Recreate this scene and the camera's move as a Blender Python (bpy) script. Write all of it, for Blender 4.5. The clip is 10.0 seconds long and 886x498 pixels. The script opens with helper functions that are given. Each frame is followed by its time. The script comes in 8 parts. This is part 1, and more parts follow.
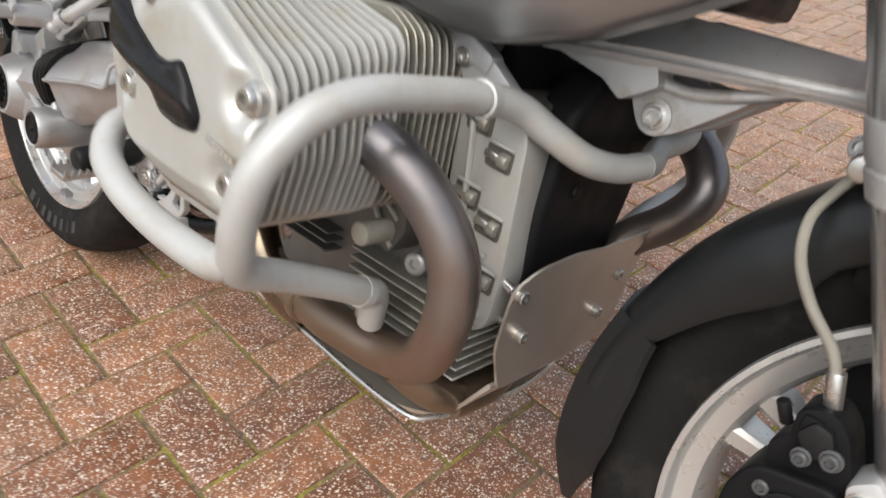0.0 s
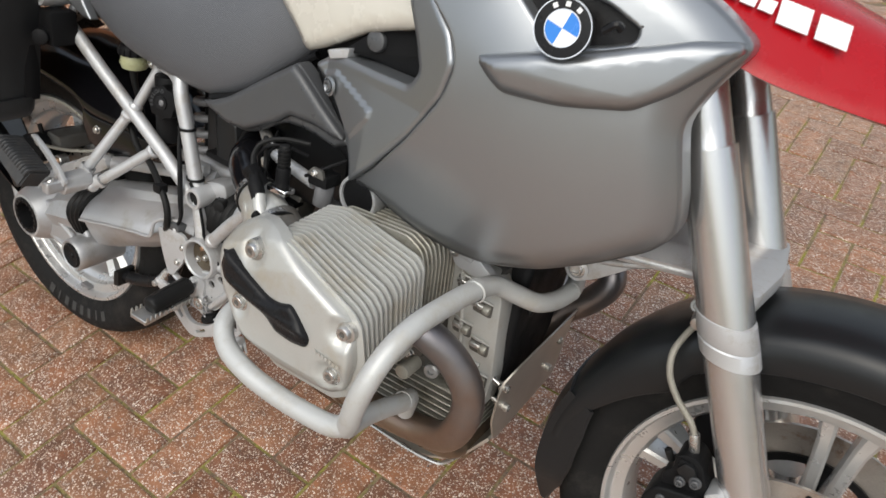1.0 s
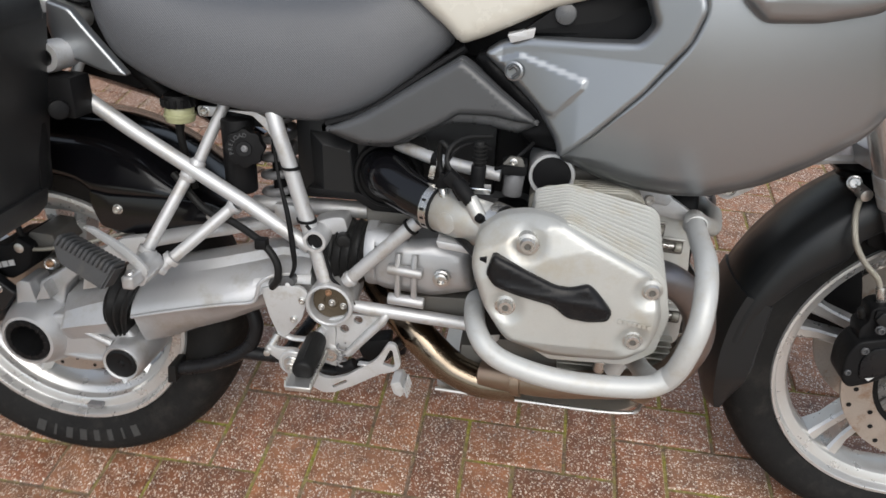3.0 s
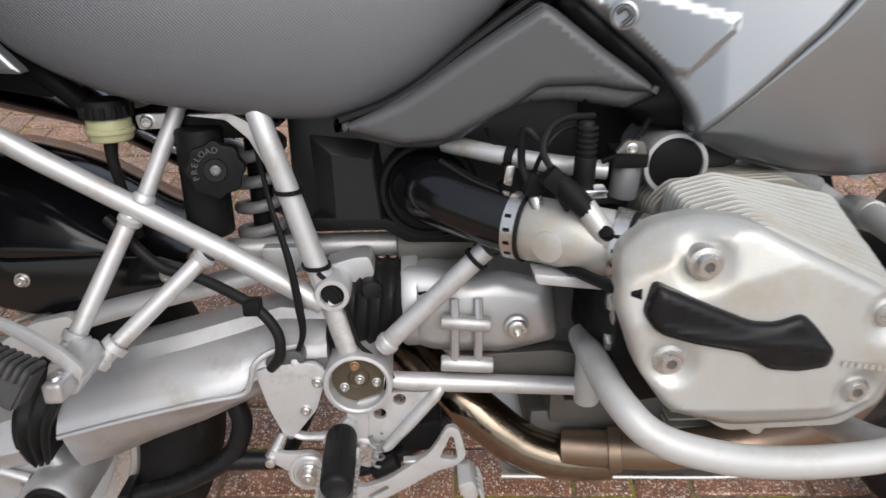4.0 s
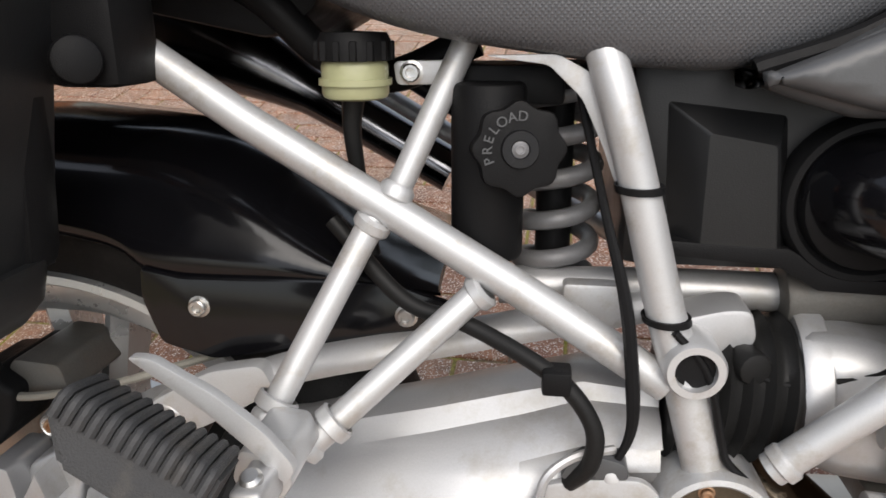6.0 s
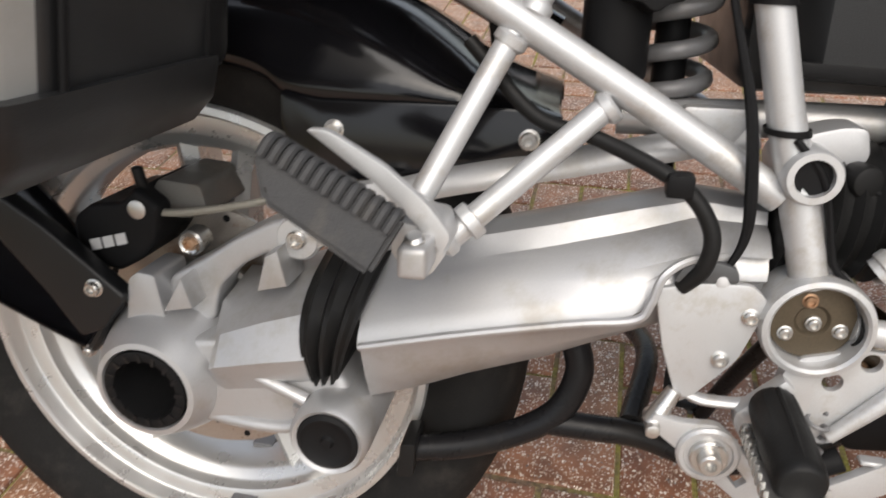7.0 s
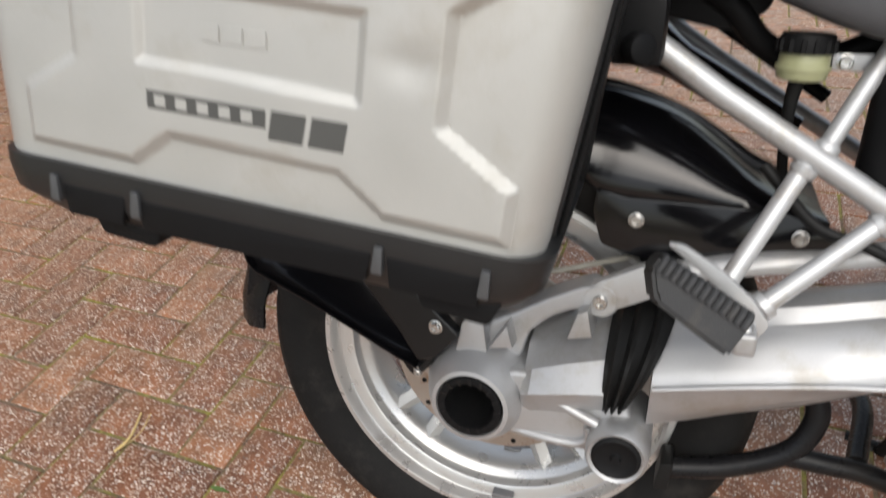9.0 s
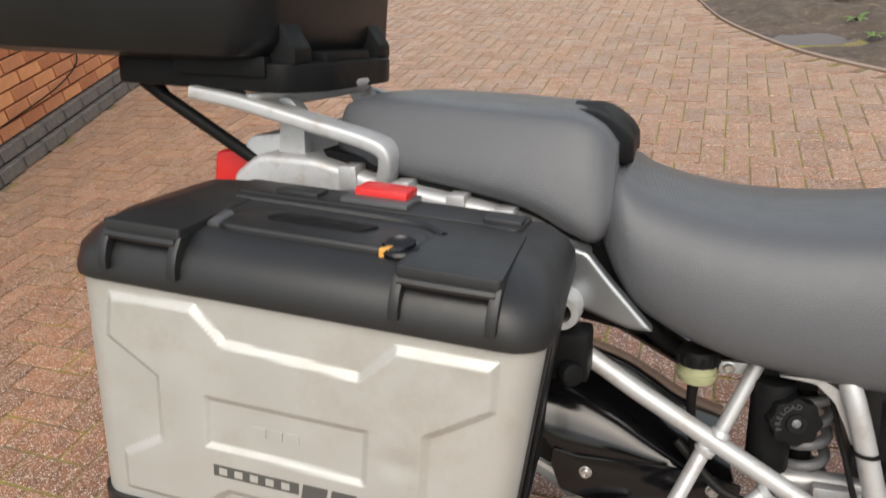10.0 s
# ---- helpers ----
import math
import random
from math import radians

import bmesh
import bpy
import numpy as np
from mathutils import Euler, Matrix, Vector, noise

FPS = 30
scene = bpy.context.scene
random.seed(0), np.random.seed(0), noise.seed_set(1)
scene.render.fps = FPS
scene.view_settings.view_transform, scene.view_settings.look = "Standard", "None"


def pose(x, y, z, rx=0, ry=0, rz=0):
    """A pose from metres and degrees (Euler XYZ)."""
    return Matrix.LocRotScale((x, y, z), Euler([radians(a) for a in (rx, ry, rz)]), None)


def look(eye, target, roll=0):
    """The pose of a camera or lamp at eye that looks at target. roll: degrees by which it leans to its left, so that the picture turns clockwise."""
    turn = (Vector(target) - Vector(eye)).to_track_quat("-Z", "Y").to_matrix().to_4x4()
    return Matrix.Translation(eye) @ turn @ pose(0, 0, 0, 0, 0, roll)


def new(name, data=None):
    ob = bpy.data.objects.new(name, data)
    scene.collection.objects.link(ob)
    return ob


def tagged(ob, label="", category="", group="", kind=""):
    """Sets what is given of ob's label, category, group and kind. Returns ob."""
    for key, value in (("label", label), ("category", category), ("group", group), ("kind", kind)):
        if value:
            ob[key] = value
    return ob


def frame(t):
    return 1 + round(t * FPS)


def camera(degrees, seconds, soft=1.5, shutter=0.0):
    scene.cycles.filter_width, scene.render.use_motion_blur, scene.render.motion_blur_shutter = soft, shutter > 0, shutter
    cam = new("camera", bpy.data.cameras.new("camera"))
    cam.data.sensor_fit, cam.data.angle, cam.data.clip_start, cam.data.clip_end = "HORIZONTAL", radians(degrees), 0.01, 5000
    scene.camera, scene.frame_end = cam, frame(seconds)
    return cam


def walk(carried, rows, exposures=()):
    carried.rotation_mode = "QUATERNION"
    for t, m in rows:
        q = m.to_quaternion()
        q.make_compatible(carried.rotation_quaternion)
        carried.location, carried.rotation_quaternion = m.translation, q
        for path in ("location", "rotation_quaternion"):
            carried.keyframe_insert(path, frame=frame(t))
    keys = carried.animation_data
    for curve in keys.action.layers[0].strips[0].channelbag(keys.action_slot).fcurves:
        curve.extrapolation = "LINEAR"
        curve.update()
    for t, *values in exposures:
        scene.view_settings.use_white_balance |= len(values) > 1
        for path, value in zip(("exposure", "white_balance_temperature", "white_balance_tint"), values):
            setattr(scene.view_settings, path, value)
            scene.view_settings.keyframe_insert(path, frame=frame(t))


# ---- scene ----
cam = camera(63.9, 10.0, shutter=0.3)
PATH = [
    (0, (1.421, -0.421, 0.843), (0.251, 0.761, -0.268), 3.9),
    (0.5, (1.415, -0.508, 1.080), (0.387, 0.660, -0.176), 2.5),
    (1, (1.415, -0.585, 1.244), (0.511, 0.664, -0.030), 1.7),
    (1.5, (1.321, -0.645, 1.277), (0.542, 0.695, 0.012), 0.7),
    (2, (1.180, -0.726, 1.282), (0.555, 0.695, 0.021), 0.0),
    (2.5, (1.004, -0.827, 1.240), (0.557, 0.658, -0.023), -0.0),
    (2.7, (0.945, -0.865, 1.227), (0.568, 0.644, -0.030), 0.2),
    (3.8, (0.682, -0.678, 1.065), (0.624, 0.932, -0.120), -0.0),
    (4, (0.654, -0.620, 1.017), (0.621, 1.001, -0.153), -0.4),
    (4.5, (0.591, -0.548, 0.941), (0.605, 1.097, -0.197), -0.4),
    (5, (0.510, -0.502, 0.891), (0.342, 1.183, -0.173), -2.3),
    (5.2, (0.459, -0.453, 0.878), (0.278, 1.238, -0.176), -1.6),
    (6.3, (0.447, -0.404, 0.826), (0.049, 1.255, -0.217), -2.6),
    (6.5, (0.436, -0.431, 0.810), (0.036, 1.207, -0.266), -2.4),
    (7, (0.401, -0.504, 0.787), (-0.023, 1.076, -0.363), -1.9),
    (7.5, (0.346, -0.559, 0.780), (-0.137, 0.964, -0.422), -1.9),
    (8, (0.290, -0.595, 0.785), (-0.267, 0.886, -0.438), -2.5),
    (8.5, (0.258, -0.619, 0.803), (-0.362, 0.843, -0.412), -3.6),
    (9, (0.251, -0.665, 0.954), (-0.420, 0.828, -0.195), -4.4),
    (9.5, (0.281, -0.684, 1.150), (-0.407, 0.869, 0.094), -5.6),
    (10, (0.312, -0.684, 1.272), (-0.391, 0.908, 0.287), -6.8),
]
walk(cam, [(t, look(eye, target, roll)) for t, eye, target, roll in PATH],
     [(0, 0.2, 6850, 9), (1.0, -0.06, 6750, 7), (2.5, -0.09, 6600, 7), (4.0, -0.03, 6650, 10), (5.0, 0.12, 6700, 10), (6.5, 0.12, 6900, 10), (8.0, 0.1, 7150, 10), (8.5, 0.14, 7200, 10), (9.0, -0.05, 6700, 8), (9.5, -0.02, 6750, 8), (10.0, 0.12, 7050, 8)])

# ---- light: a bright overcast sky and a weak, wide sun ----
SUN_UP, SUN_ROUND = 52.0, 160.0
world = bpy.data.worlds.new("overcast_sky")
world.use_nodes = True
scene.world = world
wt = world.node_tree
sky = wt.nodes.new("ShaderNodeTexSky")
sky.sky_type, sky.sun_disc = "NISHITA", False
sky.sun_elevation, sky.sun_rotation = radians(SUN_UP), radians(SUN_ROUND)
sky.air_density, sky.dust_density, sky.ozone_density = 1.0, 2.0, 1.0
veil = wt.nodes.new("ShaderNodeHueSaturation")
veil.inputs["Saturation"].default_value = 0.5
wt.links.new(sky.outputs[0], veil.inputs["Color"])
# an overcast sky is three times as bright overhead as at the horizon
tcw, sepw = wt.nodes.new("ShaderNodeTexCoord"), wt.nodes.new("ShaderNodeSeparateXYZ")
wt.links.new(tcw.outputs["Generated"], sepw.inputs[0])
grow = wt.nodes.new("ShaderNodeMapRange")
grow.inputs["To Min"].default_value, grow.inputs["To Max"].default_value = 0.6, 1.45
wt.links.new(sepw.outputs["Z"], grow.inputs["Value"])
dome = wt.nodes.new("ShaderNodeVectorMath")
dome.operation = "SCALE"
wt.links.new(veil.outputs[0], dome.inputs[0])
wt.links.new(grow.outputs[0], dome.inputs["Scale"])
wt.links.new(dome.outputs[0], wt.nodes["Background"].inputs["Color"])
wt.nodes["Background"].inputs["Strength"].default_value = 0.22
sun = new("sun", bpy.data.lights.new("sun", "SUN"))
sun.data.energy, sun.data.angle, sun.data.color = 1.6, radians(60), (1.0, 0.97, 0.93)
a, e = radians(SUN_ROUND), radians(SUN_UP)
sun.matrix_world = look((0, 0, 0), (-math.sin(a) * math.cos(e), -math.cos(a) * math.cos(e), -math.sin(e)))

# ---- materials ----
def ramp(nt, source, stops):
    r = nt.nodes.new("ShaderNodeValToRGB")
    while len(r.color_ramp.elements) < len(stops):
        r.color_ramp.elements.new(0.5)
    for el, (pos, col) in zip(r.color_ramp.elements, stops):
        el.position, el.color = pos, (*col, 1) if len(col) == 3 else col
    nt.links.new(source, r.inputs[0])
    return r.outputs[0]


def noise_of(nt, scale, detail=4.0, rough=0.6, coords="Object", stretch=None):
    tc = nt.nodes.new("ShaderNodeTexCoord")
    n = nt.nodes.new("ShaderNodeTexNoise")
    n.inputs["Scale"].default_value, n.inputs["Detail"].default_value, n.inputs["Roughness"].default_value = scale, detail, rough
    if stretch:
        m = nt.nodes.new("ShaderNodeMapping")
        m.inputs["Scale"].default_value = stretch
        nt.links.new(tc.outputs[coords], m.inputs[0])
        nt.links.new(m.outputs[0], n.inputs["Vector"])
    else:
        nt.links.new(tc.outputs[coords], n.inputs["Vector"])
    return n.outputs["Fac"]


def mix(nt, fac, a, b, mode="MIX"):
    m = nt.nodes.new("ShaderNodeMix")
    m.data_type, m.blend_type = "RGBA", mode
    for sock, v in ((m.inputs[0], fac), (m.inputs[6], a), (m.inputs[7], b)):
        if isinstance(v, bpy.types.NodeSocket):
            nt.links.new(v, sock)
        else:
            sock.default_value = v if isinstance(v, (int, float)) else (*v, 1)
    return m.outputs[2]


def bump(nt, height, strength, distance=0.001):
    b = nt.nodes.new("ShaderNodeBump")
    b.inputs["Strength"].default_value, b.inputs["Distance"].default_value = strength, distance
    nt.links.new(height, b.inputs["Height"])
    return b.outputs[0]


def material(name, color, rough=0.5, metal=0.0, var=0.12, grain=400.0, relief=0.15, blotch=9.0, coat=0.0, rough_var=0.12, dirt=None, spec=0.5):
    """A surface with blotches and a fine grain in colour, gloss and relief."""
    m = bpy.data.materials.new(name)
    m.use_nodes = True
    nt = m.node_tree
    p = nt.nodes["Principled BSDF"]
    big, fine = noise_of(nt, blotch), noise_of(nt, grain, 2.0)
    lo, hi = [tuple(min(1, c * k) for c in color) for k in (1 - var, 1 + var)]
    col = ramp(nt, big, [(0.3, lo), (0.7, hi)])
    col = mix(nt, 0.35, col, ramp(nt, fine, [(0.35, lo), (0.65, hi)]))
    if dirt:
        spots = ramp(nt, noise_of(nt, dirt[1], 6.0, 0.7), [(0.52, (0, 0, 0)), (0.72, (1, 1, 1))])
        col = mix(nt, spots, col, dirt[0])
    nt.links.new(col, p.inputs["Base Color"])
    nt.links.new(ramp(nt, noise_of(nt, blotch * 3, 5.0), [(0.3, (max(0.02, rough - rough_var),) * 3), (0.7, (min(1, rough + rough_var),) * 3)]), p.inputs["Roughness"])
    p.inputs["Metallic"].default_value = metal
    p.inputs["Coat Weight"].default_value = coat
    p.inputs["Coat Roughness"].default_value = 0.12
    p.inputs["Specular IOR Level"].default_value = spec
    if relief:
        nt.links.new(bump(nt, fine, relief), p.inputs["Normal"])
    return m


SILVER = material("silver_frame_paint", (0.50, 0.505, 0.51), 0.42, 0.45, 0.07, 900, 0.05, dirt=((0.38, 0.35, 0.31), 30), rough_var=0.07)
CASTING = material("painted_casting", (0.45, 0.453, 0.46), 0.44, 0.6, 0.06, 700, 0.1, dirt=((0.36, 0.34, 0.31), 16), rough_var=0.07)
HEAD = material("warm_engine_casting", (0.47, 0.47, 0.447), 0.40, 0.40, 0.08, 800, 0.14, dirt=((0.42, 0.38, 0.31), 14), rough_var=0.08)
FINS = material("cooling_fin_casting", (0.33, 0.32, 0.28), 0.42, 0.4, 0.12, 500, 0.2, dirt=((0.17, 0.15, 0.11), 25))
# grime on the case; on fin cores and bolt recesses it paints shade
BLOCK = material("grimy_casting_and_gap_shade", (0.12, 0.115, 0.105), 0.5, 0.4, 0.15, 500, 0.25, dirt=((0.12, 0.10, 0.08), 18))
PEGGREY = material("grey_peg_rubber", (0.042, 0.0425, 0.044), 0.58, 0.0, 0.2, 900, 0.5, spec=0.25, dirt=((0.07, 0.065, 0.06), 30))
GREY = material("grey_metallic_paint", (0.315, 0.329, 0.343), 0.335, 0.8, 0.02, 1500, 0.02, coat=0.12, rough_var=0.02)
DARKGREY = material("dark_grey_plastic", (0.064, 0.066, 0.069), 0.36, 0.0, 0.06, 900, 0.12)
CREAM = material("cream_white_paint", (0.58, 0.555, 0.49), 0.25, 0.0, 0.02, 900, 0.02, coat=0.3)
BLACK = material("matt_black_plastic", (0.009, 0.009, 0.0095), 0.42, 0.0, 0.2, 1200, 0.3, spec=0.1)
SATIN = material("satin_black_plastic", (0.010, 0.010, 0.011), 0.28, 0.0, 0.2, 900, 0.1, dirt=((0.02, 0.018, 0.016), 12), spec=0.18)
FADED = material("faded_black_mudguard_plastic", (0.010, 0.0112, 0.0124), 0.34, 0.0, 0.15, 900, 0.1, spec=0.36, rough_var=0.05)
SHEEN = material("weathered_black_plastic", (0.009, 0.0093, 0.010), 0.34, 0.0, 0.15, 1100, 0.15, spec=0.34, rough_var=0.05)
CRASH = material("powder_coated_bar", (0.455, 0.46, 0.45), 0.45, 0.2, 0.05, 900, 0.12, dirt=((0.40, 0.38, 0.34), 24), rough_var=0.06)
LIDBLACK = material("grained_black_plastic", (0.0155, 0.0158, 0.0165), 0.36, 0.0, 0.15, 1100, 0.22, spec=0.46, rough_var=0.06)
GLOSS = material("gloss_black_paint", (0.004, 0.004, 0.005), 0.13, 0.0, 0.2, 600, 0.02, coat=0.12, rough_var=0.05, spec=0.4)
RUBBER = material("black_rubber", (0.011, 0.011, 0.011), 0.45, 0.0, 0.2, 600, 0.2, spec=0.16)
TYRE = material("tyre_rubber", (0.0115, 0.0113, 0.0112), 0.68, 0.0, 0.25, 450, 0.5, dirt=((0.026, 0.024, 0.022), 22), spec=0.12)
MARKING = material("worn_raised_rubber", (0.028, 0.0275, 0.0265), 0.75, 0.0, 0.25, 500, 0.3)
RIM = material("silver_wheel_paint", (0.58, 0.58, 0.572), 0.33, 0.7, 0.05, 900, 0.05)
STEEL = material("bolt_steel", (0.55, 0.54, 0.52), 0.3, 0.9, 0.1, 500, 0.1)
CHROME = material("polished_chrome", (0.75, 0.75, 0.75), 0.1, 1.0, 0.05, 300, 0.03)
DARKCHROME = material("dark_chrome", (0.22, 0.22, 0.23), 0.16, 1.0, 0.08, 300, 0.03)
DISC = material("drilled_disc_steel", (0.46, 0.42, 0.38), 0.38, 0.85, 0.15, 500, 0.15, dirt=((0.28, 0.17, 0.1), 30))
RED = material("red_paint", (0.34, 0.003, 0.008), 0.28, 0.0, 0.04, 900, 0.02, coat=0.1, spec=0.3)
REDPLASTIC = material("red_plastic", (0.62, 0.02, 0.02), 0.35, 0.0, 0.05, 600, 0.1)
WHITE = material("white_print", (0.8, 0.8, 0.8), 0.4, 0.0, 0.03, 500, 0.0)
BRONZE = material("dull_bronze", (0.10, 0.078, 0.052), 0.45, 0.5, 0.2, 500, 0.2)
GREYPRINT = material("grey_print", (0.07, 0.07, 0.066), 0.5, 0.0, 0.05, 500, 0.0)
PALEPRINT = material("pale_print", (0.5, 0.5, 0.5), 0.5, 0.0, 0.05, 500, 0.0)
BLUE = material("blue_enamel", (0.02, 0.19, 0.62), 0.25, 0.0, 0.03, 500, 0.0)
CASE = material("silver_case_skin", (0.46, 0.455, 0.431), 0.47, 0.42, 0.05, 1200, 0.08, dirt=((0.41, 0.39, 0.35), 10))
SPRING = material("spring_grey_paint", (0.17, 0.17, 0.175), 0.4, 0.2, 0.1, 500, 0.1)
FLUID = material("yellowed_plastic_tank", (0.34, 0.345, 0.20), 0.35, 0.0, 0.06, 300, 0.05)
COPPER = material("rusty_bolt", (0.42, 0.26, 0.16), 0.45, 0.7, 0.2, 400, 0.2)
AMBER = material("amber_plastic", (0.7, 0.33, 0.06), 0.3, 0.0, 0.05, 400, 0.0)
BRAID = material("braided_steel_hose", (0.34, 0.325, 0.28), 0.4, 0.55, 0.25, 2200, 0.8)
STRAW = material("dry_straw", (0.62, 0.47, 0.2), 0.7, 0.0, 0.15, 200, 0.3)
LEAF = material("green_leaf", (0.10, 0.17, 0.04), 0.55, 0.0, 0.3, 120, 0.3)


def vinyl():
    """Seat vinyl with a fine woven grain."""
    m = material("seat_vinyl", (0.084, 0.087, 0.094), 0.36, 0.0, 0.06, 1500, 0.0, rough_var=0.05)
    nt = m.node_tree
    tc = nt.nodes.new("ShaderNodeTexCoord")
    heights = []
    for turn in (45, -45):
        mp = nt.nodes.new("ShaderNodeMapping")
        mp.inputs["Rotation"].default_value = (0, radians(turn), 0)
        w = nt.nodes.new("ShaderNodeTexWave")
        w.inputs["Scale"].default_value = 130
        nt.links.new(tc.outputs["Object"], mp.inputs[0])
        nt.links.new(mp.outputs[0], w.inputs["Vector"])
        heights.append(w.outputs["Fac"])
    both = mix(nt, 1.0, heights[0], heights[1], "MULTIPLY")
    nt.links.new(bump(nt, both, 0.45, 0.0007), nt.nodes["Principled BSDF"].inputs["Normal"])
    return m


SEAT = vinyl()


def brushed(name, color, rough, stretch, metal=1.0):
    m = bpy.data.materials.new(name)
    m.use_nodes = True
    nt = m.node_tree
    p = nt.nodes["Principled BSDF"]
    lines = noise_of(nt, 60, 3.0, stretch=stretch)
    cloud = noise_of(nt, 14, 5.0)
    col = mix(nt, 0.4, ramp(nt, cloud, [(0.3, tuple(c * 0.75 for c in color)), (0.7, color)]), ramp(nt, lines, [(0.3, tuple(c * 0.85 for c in color)), (0.7, color)]))
    nt.links.new(col, p.inputs["Base Color"])
    p.inputs["Metallic"].default_value = metal
    nt.links.new(ramp(nt, lines, [(0.3, (rough - 0.08,) * 3), (0.7, (rough + 0.1,) * 3)]), p.inputs["Roughness"])
    nt.links.new(bump(nt, lines, 0.1, 0.0005), p.inputs["Normal"])
    return m


PLATE = brushed("brushed_stainless_plate", (0.62, 0.58, 0.52), 0.38, (1, 30, 1), 0.8)
FORK = material("satin_fork_tube", (0.62, 0.62, 0.62), 0.24, 0.88, 0.02, 1500, 0.02, rough_var=0.03)


def heat_steel():
    """Exhaust steel, blued and browned by heat in clouds and bands."""
    m = bpy.data.materials.new("heat_tinted_steel")
    m.use_nodes = True
    nt = m.node_tree
    p = nt.nodes["Principled BSDF"]
    tc = nt.nodes.new("ShaderNodeTexCoord")
    sep = nt.nodes.new("ShaderNodeSeparateXYZ")
    nt.links.new(tc.outputs["Object"], sep.inputs[0])
    add = nt.nodes.new("ShaderNodeMath")
    add.operation = "MULTIPLY_ADD"
    add.inputs[1].default_value = 0.25
    nt.links.new(noise_of(nt, 12, 5.0), add.inputs[0])
    nt.links.new(sep.outputs["Z"], add.inputs[2])
    # height of the pipe runs from the straw-brown collector to the blue-grey port
    col = ramp(nt, add.outputs[0], [(0.40, (0.27, 0.205, 0.145)), (0.47, (0.27, 0.195, 0.15)), (0.54, (0.26, 0.20, 0.17)), (0.62, (0.23, 0.21, 0.205)), (0.73, (0.15, 0.15, 0.165))])
    nt.links.new(col, p.inputs["Base Color"])
    p.inputs["Metallic"].default_value = 0.85
    nt.links.new(ramp(nt, noise_of(nt, 40, 5.0), [(0.3, (0.30,) * 3), (0.7, (0.48,) * 3)]), p.inputs["Roughness"])
    return m


HEAT = heat_steel()
CHROMEGOLD = brushed("straw_tinted_steel", (0.25, 0.205, 0.155), 0.18, (1, 6, 6))


def paver(name, kelvin):
    """Red-brown concrete block with pale aggregate and mossy, damp patches."""
    m = bpy.data.materials.new(name)
    m.use_nodes = True
    nt = m.node_tree
    p = nt.nodes["Principled BSDF"]
    info = nt.nodes.new("ShaderNodeObjectInfo")
    geo = nt.nodes.new("ShaderNodeNewGeometry")
    tc = nt.nodes.new("ShaderNodeTexCoord")
    rnd = nt.nodes.new("ShaderNodeMath")
    rnd.operation = "ADD"
    nt.links.new(info.outputs["Random"], rnd.inputs[0])
    nt.links.new(geo.outputs["Random Per Island"], rnd.inputs[1])
    fr = nt.nodes.new("ShaderNodeMath")
    fr.operation = "FRACT"
    nt.links.new(rnd.outputs[0], fr.inputs[0])
    base = ramp(nt, fr.outputs[0], [(0.0, (0.170, 0.068, 0.034)), (0.4, (0.228, 0.088, 0.041)), (0.75, (0.290, 0.124, 0.058)), (1.0, (0.200, 0.098, 0.054))])
    nz = nt.nodes.new("ShaderNodeTexNoise")
    nz.inputs["Scale"].default_value, nz.inputs["Detail"].default_value = 26, 8
    nt.links.new(geo.outputs["Position"], nz.inputs["Vector"])
    base = mix(nt, 0.8, base, ramp(nt, nz.outputs["Fac"], [(0.32, (0.45, 0.45, 0.48)), (0.7, (1.25, 1.2, 1.15))]), "MULTIPLY")
    spots = []
    for scale, size, seed in ((150, 0.32, 0.40), (270, 0.38, 0.36)):
        v = nt.nodes.new("ShaderNodeTexVoronoi")
        v.inputs["Scale"].default_value = scale
        wob = nt.nodes.new("ShaderNodeTexNoise")
        wob.inputs["Scale"].default_value = 300
        off = nt.nodes.new("ShaderNodeVectorMath")
        off.operation = "MULTIPLY_ADD"
        off.inputs[1].default_value = (0.006, 0.006, 0.006)
        nt.links.new(geo.outputs["Position"], wob.inputs["Vector"])
        nt.links.new(wob.outputs["Color"], off.inputs[0])
        nt.links.new(geo.outputs["Position"], off.inputs[2])
        nt.links.new(off.outputs[0], v.inputs["Vector"])
        near = nt.nodes.new("ShaderNodeMath")
        near.operation = "LESS_THAN"
        near.inputs[1].default_value = size
        nt.links.new(v.outputs["Distance"], near.inputs[0])
        sep = nt.nodes.new("ShaderNodeSeparateColor")
        nt.links.new(v.outputs["Color"], sep.inputs[0])
        some = nt.nodes.new("ShaderNodeMath")
        some.operation = "GREATER_THAN"
        some.inputs[1].default_value = seed
        nt.links.new(sep.outputs[0], some.inputs[0])
        both = nt.nodes.new("ShaderNodeMath")
        both.operation = "MULTIPLY"
        nt.links.new(near.outputs[0], both.inputs[0])
        nt.links.new(some.outputs[0], both.inputs[1])
        spots.append((both.outputs[0], sep.outputs[1]))
    for mask, tone in spots:
        base = mix(nt, mask, base, ramp(nt, tone, [(0.0, (0.52, 0.42, 0.33)), (0.4, (0.40, 0.27, 0.20)), (0.6, (0.78, 0.70, 0.60)), (0.85, (0.62, 0.56, 0.50)), (1.0, (0.07, 0.06, 0.06))]))
    nt.links.new(base, p.inputs["Base Color"])
    damp = nt.nodes.new("ShaderNodeTexNoise")
    damp.inputs["Scale"].default_value, damp.inputs["Detail"].default_value = 5, 6
    nt.links.new(geo.outputs["Position"], damp.inputs["Vector"])
    nt.links.new(ramp(nt, damp.outputs["Fac"], [(0.35, (0.30,) * 3), (0.65, (0.58,) * 3)]), p.inputs["Roughness"])
    fine = nt.nodes.new("ShaderNodeTexNoise")
